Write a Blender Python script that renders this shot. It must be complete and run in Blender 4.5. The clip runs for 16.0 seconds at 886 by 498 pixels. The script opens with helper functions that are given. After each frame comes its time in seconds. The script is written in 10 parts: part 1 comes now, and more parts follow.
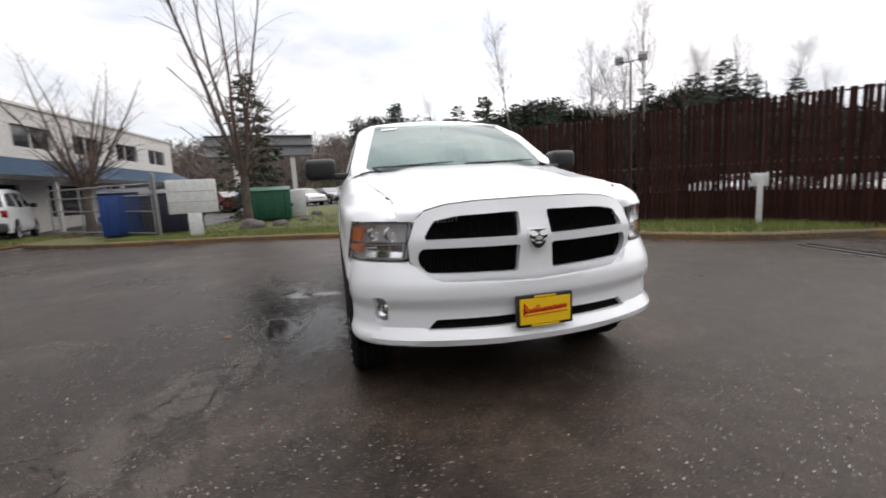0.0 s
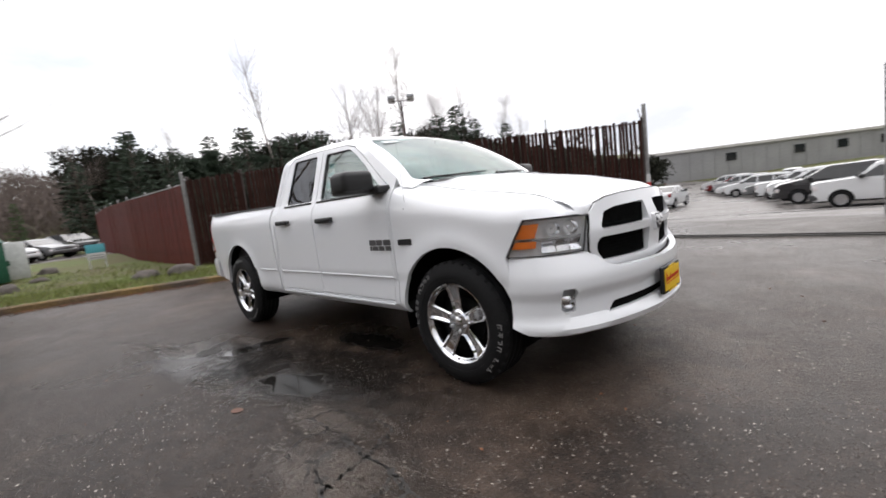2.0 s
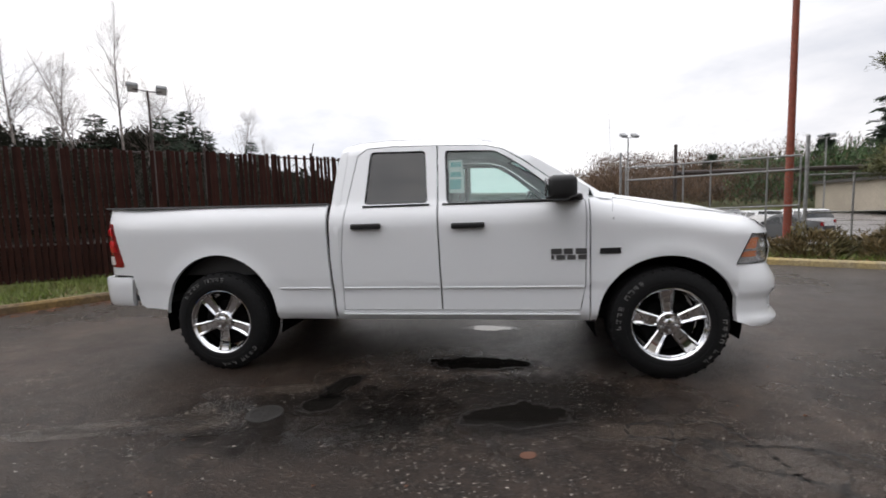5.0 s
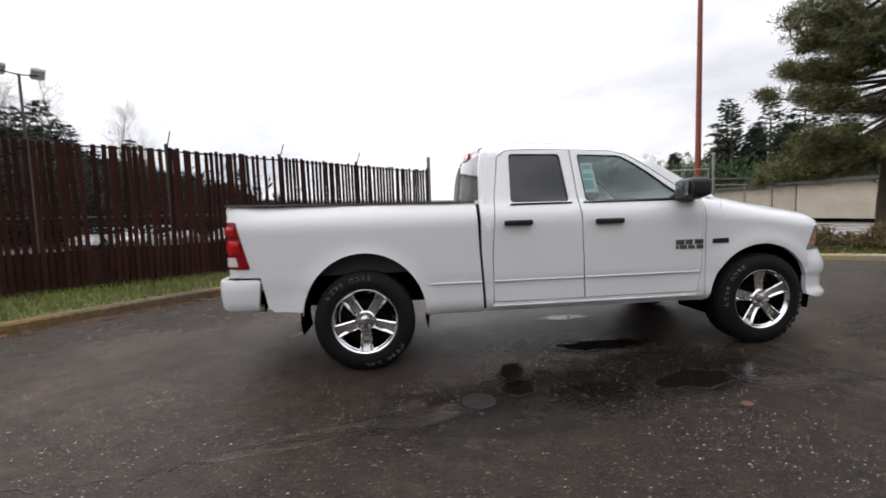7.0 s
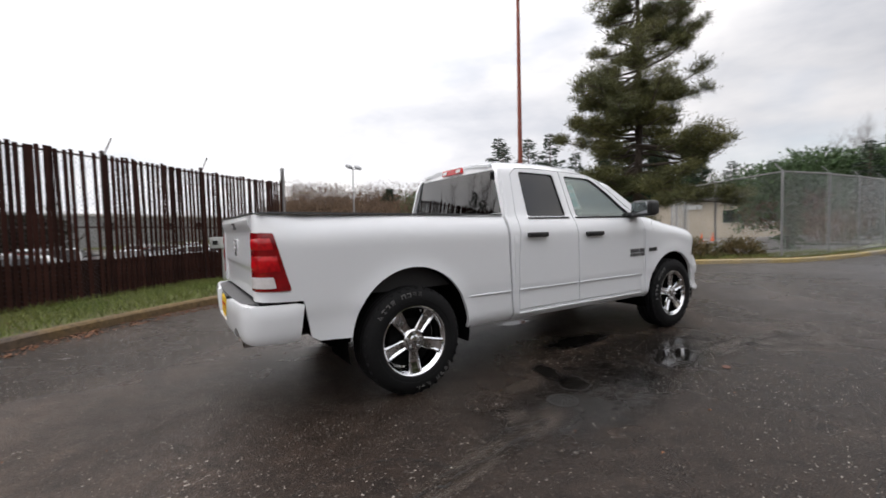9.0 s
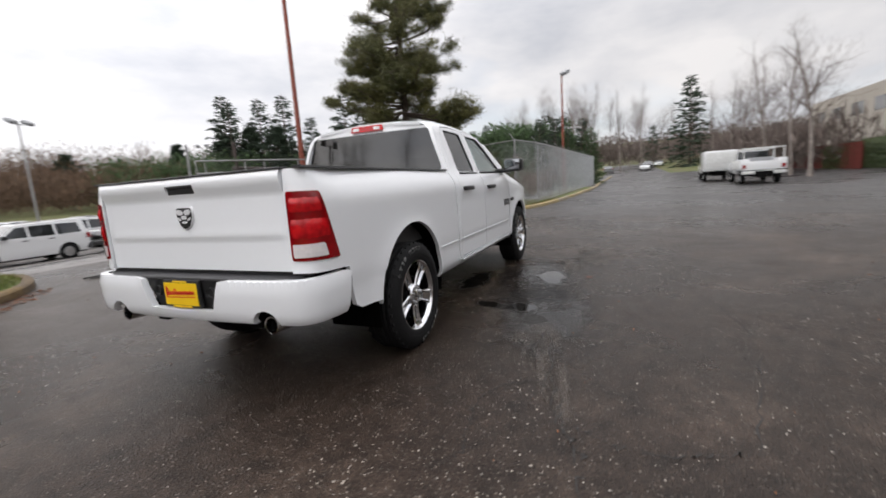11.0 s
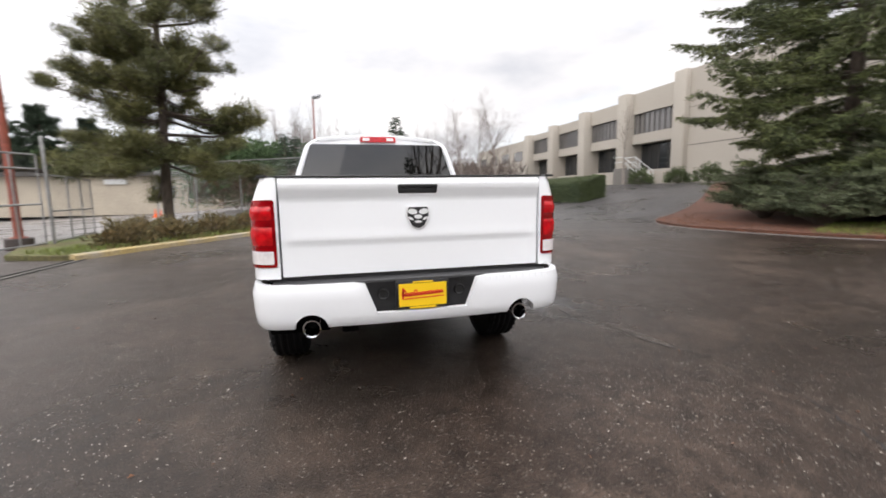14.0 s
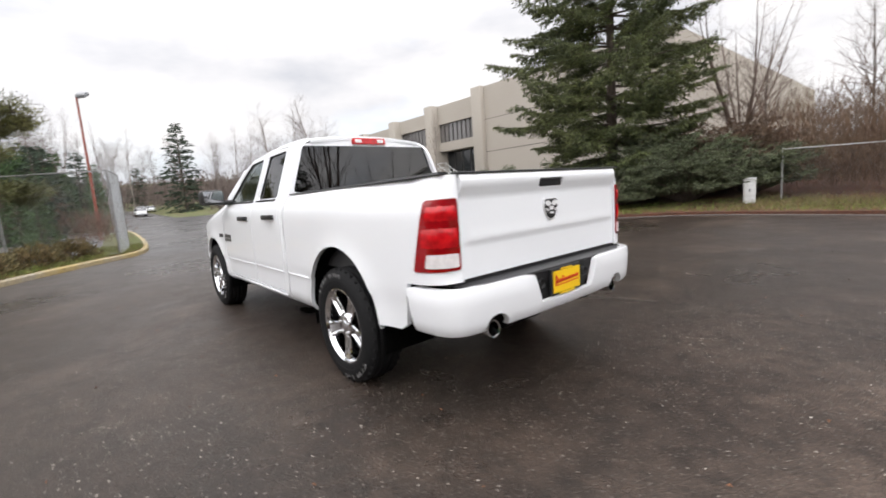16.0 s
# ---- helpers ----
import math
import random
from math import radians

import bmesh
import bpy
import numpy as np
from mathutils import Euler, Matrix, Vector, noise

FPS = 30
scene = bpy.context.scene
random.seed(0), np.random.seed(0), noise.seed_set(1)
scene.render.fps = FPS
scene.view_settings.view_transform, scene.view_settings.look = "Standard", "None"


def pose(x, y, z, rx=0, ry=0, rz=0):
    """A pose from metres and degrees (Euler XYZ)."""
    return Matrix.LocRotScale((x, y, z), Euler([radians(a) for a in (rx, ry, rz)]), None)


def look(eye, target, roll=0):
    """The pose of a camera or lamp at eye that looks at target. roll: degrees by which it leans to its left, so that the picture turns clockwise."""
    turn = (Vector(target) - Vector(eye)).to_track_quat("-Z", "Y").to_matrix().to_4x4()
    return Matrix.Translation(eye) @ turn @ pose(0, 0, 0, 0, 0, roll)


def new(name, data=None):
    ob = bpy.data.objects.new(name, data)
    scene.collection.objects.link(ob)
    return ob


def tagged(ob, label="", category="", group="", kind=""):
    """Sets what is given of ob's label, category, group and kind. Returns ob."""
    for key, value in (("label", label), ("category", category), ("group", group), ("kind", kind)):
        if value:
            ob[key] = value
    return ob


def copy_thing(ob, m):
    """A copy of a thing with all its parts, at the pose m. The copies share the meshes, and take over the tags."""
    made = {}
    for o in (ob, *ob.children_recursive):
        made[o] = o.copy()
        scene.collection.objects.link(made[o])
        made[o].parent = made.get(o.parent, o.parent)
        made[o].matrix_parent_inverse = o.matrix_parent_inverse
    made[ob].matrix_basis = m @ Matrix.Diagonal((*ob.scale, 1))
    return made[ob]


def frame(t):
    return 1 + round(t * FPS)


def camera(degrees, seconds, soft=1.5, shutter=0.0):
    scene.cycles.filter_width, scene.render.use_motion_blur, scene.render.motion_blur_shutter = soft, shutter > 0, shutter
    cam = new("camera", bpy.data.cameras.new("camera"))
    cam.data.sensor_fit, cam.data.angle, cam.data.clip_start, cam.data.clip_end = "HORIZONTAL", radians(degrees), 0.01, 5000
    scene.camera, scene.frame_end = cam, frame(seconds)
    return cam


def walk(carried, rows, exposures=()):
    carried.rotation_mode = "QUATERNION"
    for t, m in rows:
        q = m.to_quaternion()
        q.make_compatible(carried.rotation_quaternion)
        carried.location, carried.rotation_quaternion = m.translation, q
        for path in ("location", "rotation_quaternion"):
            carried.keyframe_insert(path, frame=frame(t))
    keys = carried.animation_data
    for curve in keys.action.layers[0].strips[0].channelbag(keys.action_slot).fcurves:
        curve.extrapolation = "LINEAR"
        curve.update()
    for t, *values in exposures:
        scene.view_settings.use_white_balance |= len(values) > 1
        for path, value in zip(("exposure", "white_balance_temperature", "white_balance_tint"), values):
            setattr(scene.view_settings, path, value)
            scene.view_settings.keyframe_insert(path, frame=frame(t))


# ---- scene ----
cam = camera(92.2, 16.0, soft=1.7, shutter=0.5)
PATH = [
    (0, (4.787, -1.013, 1.218), (2.863, -0.544, 0.939), -3.2),
    (0.5, (4.66, -1.557, 1.224), (2.82, -0.835, 0.92), -4.8),
    (1, (4.383, -2.039, 1.226), (2.669, -1.049, 0.94), -5.6),
    (1.5, (4.052, -2.518, 1.238), (2.475, -1.312, 0.998), -6.4),
    (2, (3.691, -2.941, 1.228), (2.289, -1.532, 1.002), -6.9),
    (2.5, (3.298, -3.316, 1.25), (2.077, -1.745, 1.039), -5.8),
    (3, (2.834, -3.628, 1.265), (1.771, -1.948, 1.053), -4.9),
    (3.2, (2.618, -3.697, 1.269), (1.656, -1.957, 1.05), -4.8),
    (5.3, (0.285, -4.273, 1.301), (0.076, -2.293, 1.111), -2.0),
    (5.5, (0.089, -4.299, 1.301), (-0.07, -2.317, 1.083), -2.2),
    (6, (-0.408, -4.426, 1.305), (-0.399, -2.437, 1.096), -1.5),
    (6.5, (-0.923, -4.49, 1.274), (-0.85, -2.504, 1.048), -3.0),
    (7, (-1.477, -4.497, 1.281), (-1.276, -2.514, 1.118), -1.9),
    (7.5, (-2.008, -4.412, 1.272), (-1.606, -2.462, 1.088), -0.7),
    (8, (-2.498, -4.23, 1.277), (-1.859, -2.341, 1.121), -0.3),
    (8.2, (-2.684, -4.171, 1.279), (-1.948, -2.315, 1.157), -1.2),
    (10.3, (-4.204, -2.947, 1.278), (-2.578, -1.805, 1.055), -2.5),
    (10.5, (-4.34, -2.801, 1.286), (-2.633, -1.793, 1.025), -4.0),
    (11, (-4.662, -2.468, 1.265), (-2.849, -1.682, 0.956), -3.9),
    (11.5, (-4.906, -2.015, 1.274), (-2.985, -1.577, 0.936), -5.2),
    (12, (-5.107, -1.552, 1.296), (-3.139, -1.301, 1.05), -5.0),
    (12.5, (-5.226, -1.022, 1.288), (-3.247, -0.993, 1.003), -4.3),
    (13, (-5.365, -0.52, 1.304), (-3.38, -0.565, 1.063), -1.0),
    (13.5, (-5.401, -0.015, 1.297), (-3.431, -0.229, 1.023), -0.4),
    (14, (-5.405, 0.49, 1.302), (-3.484, 0.001, 1.037), -0.8),
    (14.5, (-5.34, 0.953, 1.299), (-3.509, 0.21, 0.99), -3.3),
    (15, (-5.12, 1.432, 1.292), (-3.386, 0.478, 1.011), -4.3),
    (15.5, (-4.905, 1.883, 1.302), (-3.273, 0.763, 1.011), -3.3),
    (16, (-4.529, 2.296, 1.304), (-3.007, 1.025, 1.041), -4.1),
]
walk(cam, [(t, look(eye, target, roll)) for t, eye, target, roll in PATH],
     [(0.0, 0.28, 6500, 13), (0.6, 0.30, 6500, 13), (1.5, 0.40, 6500, 13), (2.5, 0.42, 6480, 14), (3.2, 0.34, 6480, 14), (5.3, 0.18, 6450, 13), (6.5, 0.26, 6450, 13), (8.2, 0.20, 6450, 13),
      (10.4, 0.22, 6480, 13), (11.1, 0.34, 6480, 13), (12.0, 0.60, 6500, 13), (13.5, 0.73, 6520, 13), (14.5, 0.80, 6540, 14), (16.0, 0.72, 6480, 13)])

# ---------------------------------------------------------------- light and sky
SUN_AZ, SUN_EL = radians(128.0), radians(32.0)   # bearing of the sun from +x towards +y
world = bpy.data.worlds.new("overcast_sky")
scene.world = world
world.use_nodes = True
wt = world.node_tree
wt.nodes.clear()


def wnode(kind, **kw):
    n = wt.nodes.new(kind)
    for k, v in kw.items():
        n.inputs[k].default_value = v
    return n


w_out = wt.nodes.new("ShaderNodeOutputWorld")
w_sky = wt.nodes.new("ShaderNodeTexSky")
w_sky.sky_type = "NISHITA"
w_sky.sun_disc = False
w_sky.sun_elevation = SUN_EL
w_sky.sun_rotation = radians(90.0) - SUN_AZ
w_sky.air_density, w_sky.dust_density, w_sky.ozone_density = 1.0, 1.0, 1.0
w_bg_sky = wnode("ShaderNodeBackground", Strength=0.13)
wt.links.new(w_sky.outputs[0], w_bg_sky.inputs[0])
w_geo = wt.nodes.new("ShaderNodeTexCoord")
w_map = wt.nodes.new("ShaderNodeMapping")
w_map.inputs["Scale"].default_value = (1.0, 1.0, 2.6)
w_map.inputs["Location"].default_value = (3.1, 1.7, 0.4)
wt.links.new(w_geo.outputs["Generated"], w_map.inputs[0])
w_n1 = wnode("ShaderNodeTexNoise", Scale=2.2, Detail=7.0, Roughness=0.55)
w_n2 = wnode("ShaderNodeTexNoise", Scale=1.3, Detail=5.0, Roughness=0.5)
for n in (w_n1, w_n2):
    wt.links.new(w_map.outputs[0], n.inputs["Vector"])
w_shade = wt.nodes.new("ShaderNodeValToRGB")      # cloud brightness
w_shade.color_ramp.elements[0].position, w_shade.color_ramp.elements[0].color = 0.30, (0.62, 0.65, 0.70, 1)
w_shade.color_ramp.elements[1].position, w_shade.color_ramp.elements[1].color = 0.62, (1.06, 1.05, 1.03, 1)
wt.links.new(w_n1.outputs[0], w_shade.inputs[0])
w_bg_cloud = wnode("ShaderNodeBackground", Strength=1.0)
wt.links.new(w_shade.outputs[0], w_bg_cloud.inputs[0])
w_sep = wt.nodes.new("ShaderNodeSeparateXYZ")      # an overcast sky is brightest overhead
wt.links.new(w_geo.outputs["Generated"], w_sep.inputs[0])
w_rise = wt.nodes.new("ShaderNodeMapRange")
w_rise.interpolation_type = "SMOOTHSTEP"
for i, v in enumerate((0.25, 0.95, 0.95, 1.90)):
    w_rise.inputs[i + 1].default_value = v
wt.links.new(w_sep.outputs[2], w_rise.inputs[0])
w_dot = wt.nodes.new("ShaderNodeVectorMath")       # and thinner towards the hidden sun
w_dot.operation = "DOT_PRODUCT"
w_dot.inputs[1].default_value = (math.cos(SUN_AZ) * math.cos(SUN_EL), math.sin(SUN_AZ) * math.cos(SUN_EL), math.sin(SUN_EL))
wt.links.new(w_geo.outputs["Generated"], w_dot.inputs[0])
w_side = wt.nodes.new("ShaderNodeMapRange")
w_side.interpolation_type = "SMOOTHSTEP"
for i, v in enumerate((-0.7, 0.9, 0.68, 1.18)):
    w_side.inputs[i + 1].default_value = v
wt.links.new(w_dot.outputs["Value"], w_side.inputs[0])
w_prod = wt.nodes.new("ShaderNodeMath")
w_prod.operation = "MULTIPLY"
wt.links.new(w_rise.outputs[0], w_prod.inputs[0])
wt.links.new(w_side.outputs[0], w_prod.inputs[1])
wt.links.new(w_prod.outputs[0], w_bg_cloud.inputs[1])
w_gap = wt.nodes.new("ShaderNodeValToRGB")        # where the cloud opens
w_gap.color_ramp.elements[0].position, w_gap.color_ramp.elements[0].color = 0.33, (0.55, 0.55, 0.55, 1)
w_gap.color_ramp.elements[1].position, w_gap.color_ramp.elements[1].color = 0.46, (1, 1, 1, 1)
wt.links.new(w_n2.outputs[0], w_gap.inputs[0])
w_mix = wt.nodes.new("ShaderNodeMixShader")
wt.links.new(w_gap.outputs[0], w_mix.inputs[0])
wt.links.new(w_bg_sky.outputs[0], w_mix.inputs[1])
wt.links.new(w_bg_cloud.outputs[0], w_mix.inputs[2])
wt.links.new(w_mix.outputs[0], w_out.inputs[0])

sun = new("sun", bpy.data.lights.new("sun", "SUN"))
sun.data.energy, sun.data.angle, sun.data.color = 0.75, radians(95.0), (1.0, 0.96, 0.90)
sun.matrix_world = look((0, 0, 0), (-math.cos(SUN_AZ) * math.cos(SUN_EL), -math.sin(SUN_AZ) * math.cos(SUN_EL), -math.sin(SUN_EL)))

# ---------------------------------------------------------------- materials
def mat(name, color, rough=0.5, metal=0.0, spec=0.5, coat=0.0, grain=0.0, grain_scale=30.0, var=0.0, var_scale=3.0, second=None,
        bump=0.0, bump_scale=60.0, emit=None, alpha=1.0, transmission=0.0, per_object=0.0, per_island=0.0, rough_var=0.0, stretch=None):
    """A surface with fine grain, slow variation towards a second colour, and relief."""
    m = bpy.data.materials.new(name)
    m.use_nodes = True
    t = m.node_tree
    b = t.nodes["Principled BSDF"]
    b.inputs["Base Color"].default_value = (*color, 1)
    b.inputs["Roughness"].default_value = rough
    b.inputs["Metallic"].default_value = metal
    b.inputs["Specular IOR Level"].default_value = spec
    b.inputs["Coat Weight"].default_value = coat
    b.inputs["Coat Roughness"].default_value = 0.04
    b.inputs["Transmission Weight"].default_value = transmission
    b.inputs["Alpha"].default_value = alpha
    if emit:
        b.inputs["Emission Color"].default_value = (*emit[0], 1)
        b.inputs["Emission Strength"].default_value = emit[1]
    if not (grain or var or bump or per_object or per_island or rough_var):
        return m
    co = t.nodes.new("ShaderNodeTexCoord")
    mp = t.nodes.new("ShaderNodeMapping")
    if stretch:
        mp.inputs["Scale"].default_value = stretch
    t.links.new(co.outputs["Object"], mp.inputs[0])
    col = None

    def noise_node(scale, detail=6.0):
        n = t.nodes.new("ShaderNodeTexNoise")
        n.inputs["Scale"].default_value, n.inputs["Detail"].default_value = scale, detail
        t.links.new(mp.outputs[0], n.inputs["Vector"])
        return n

    def blend(fac, a, bcol, mode="MIX"):
        mx = t.nodes.new("ShaderNodeMix")
        mx.data_type, mx.blend_type = "RGBA", mode
        for s, v in ((0, fac), (6, a), (7, bcol)):
            if hasattr(v, "is_linked"):
                t.links.new(v, mx.inputs[s])
            else:
                mx.inputs[s].default_value = v
        return mx.outputs[2]

    def ramp(src, lo, hi, a=0.0, z=1.0):
        r = t.nodes.new("ShaderNodeMapRange")
        for i, v in enumerate((lo, hi, a, z)):
            r.inputs[i + 1].default_value = v
        t.links.new(src, r.inputs[0])
        return r.outputs[0]

    col = (*color, 1)
    if var:
        n = noise_node(var_scale)
        col = blend(ramp(n.outputs[0], 0.36, 0.64, 0.0, var), col, (*(second or [c * 0.55 for c in color]), 1))
    if grain:
        n = noise_node(grain_scale, 8.0)
        k = ramp(n.outputs[0], 0.3, 0.7, 1 - grain, 1 + grain)
        col = blend(1.0, col, k, "MULTIPLY")
    if per_object:
        o = t.nodes.new("ShaderNodeObjectInfo")
        col = blend(1.0, col, ramp(o.outputs["Random"], 0, 1, 1 - per_object, 1 + per_object), "MULTIPLY")
    if per_island:
        g = t.nodes.new("ShaderNodeNewGeometry")
        col = blend(1.0, col, ramp(g.outputs["Random Per Island"], 0, 1, 1 - per_island, 1 + per_island), "MULTIPLY")
    if hasattr(col, "is_linked"):
        t.links.new(col, b.inputs["Base Color"])
    if rough_var:
        n = noise_node(var_scale * 2.3)
        t.links.new(ramp(n.outputs[0], 0.35, 0.65, max(0.02, rough - rough_var), rough + rough_var), b.inputs["Roughness"])
    if bump:
        n = noise_node(bump_scale, 8.0)
        bp = t.nodes.new("ShaderNodeBump")
        bp.inputs["Strength"].default_value, bp.inputs["Distance"].default_value = bump, 0.01
        t.links.new(n.outputs[0], bp.inputs["Height"])
        t.links.new(bp.outputs[0], b.inputs["Normal"])
    return m


def glass_mat(name, tint, rough=0.0, gloss=0.02, edge=1.1):
    """A thin pane: part clear, part gloss."""
    m = bpy.data.materials.new(name)
    m.use_nodes = True
    t = m.node_tree
    t.nodes.clear()
    out = t.nodes.new("ShaderNodeOutputMaterial")
    tr = t.nodes.new("ShaderNodeBsdfTransparent")
    tr.inputs[0].default_value = (*tint, 1)
    gl = t.nodes.new("ShaderNodeBsdfGlossy")
    gl.inputs["Roughness"].default_value = rough
    lw = t.nodes.new("ShaderNodeFresnel")
    lw.inputs["IOR"].default_value = 1.55
    ma = t.nodes.new("ShaderNodeMath")
    ma.operation = "MULTIPLY_ADD"
    ma.inputs[1].default_value, ma.inputs[2].default_value = edge, gloss
    t.links.new(lw.outputs[0], ma.inputs[0])
    mx = t.nodes.new("ShaderNodeMixShader")
    t.links.new(ma.outputs[0], mx.inputs[0])
    t.links.new(tr.outputs[0], mx.inputs[1])
    t.links.new(gl.outputs[0], mx.inputs[2])
    t.links.new(mx.outputs[0], out.inputs[0])
    return m


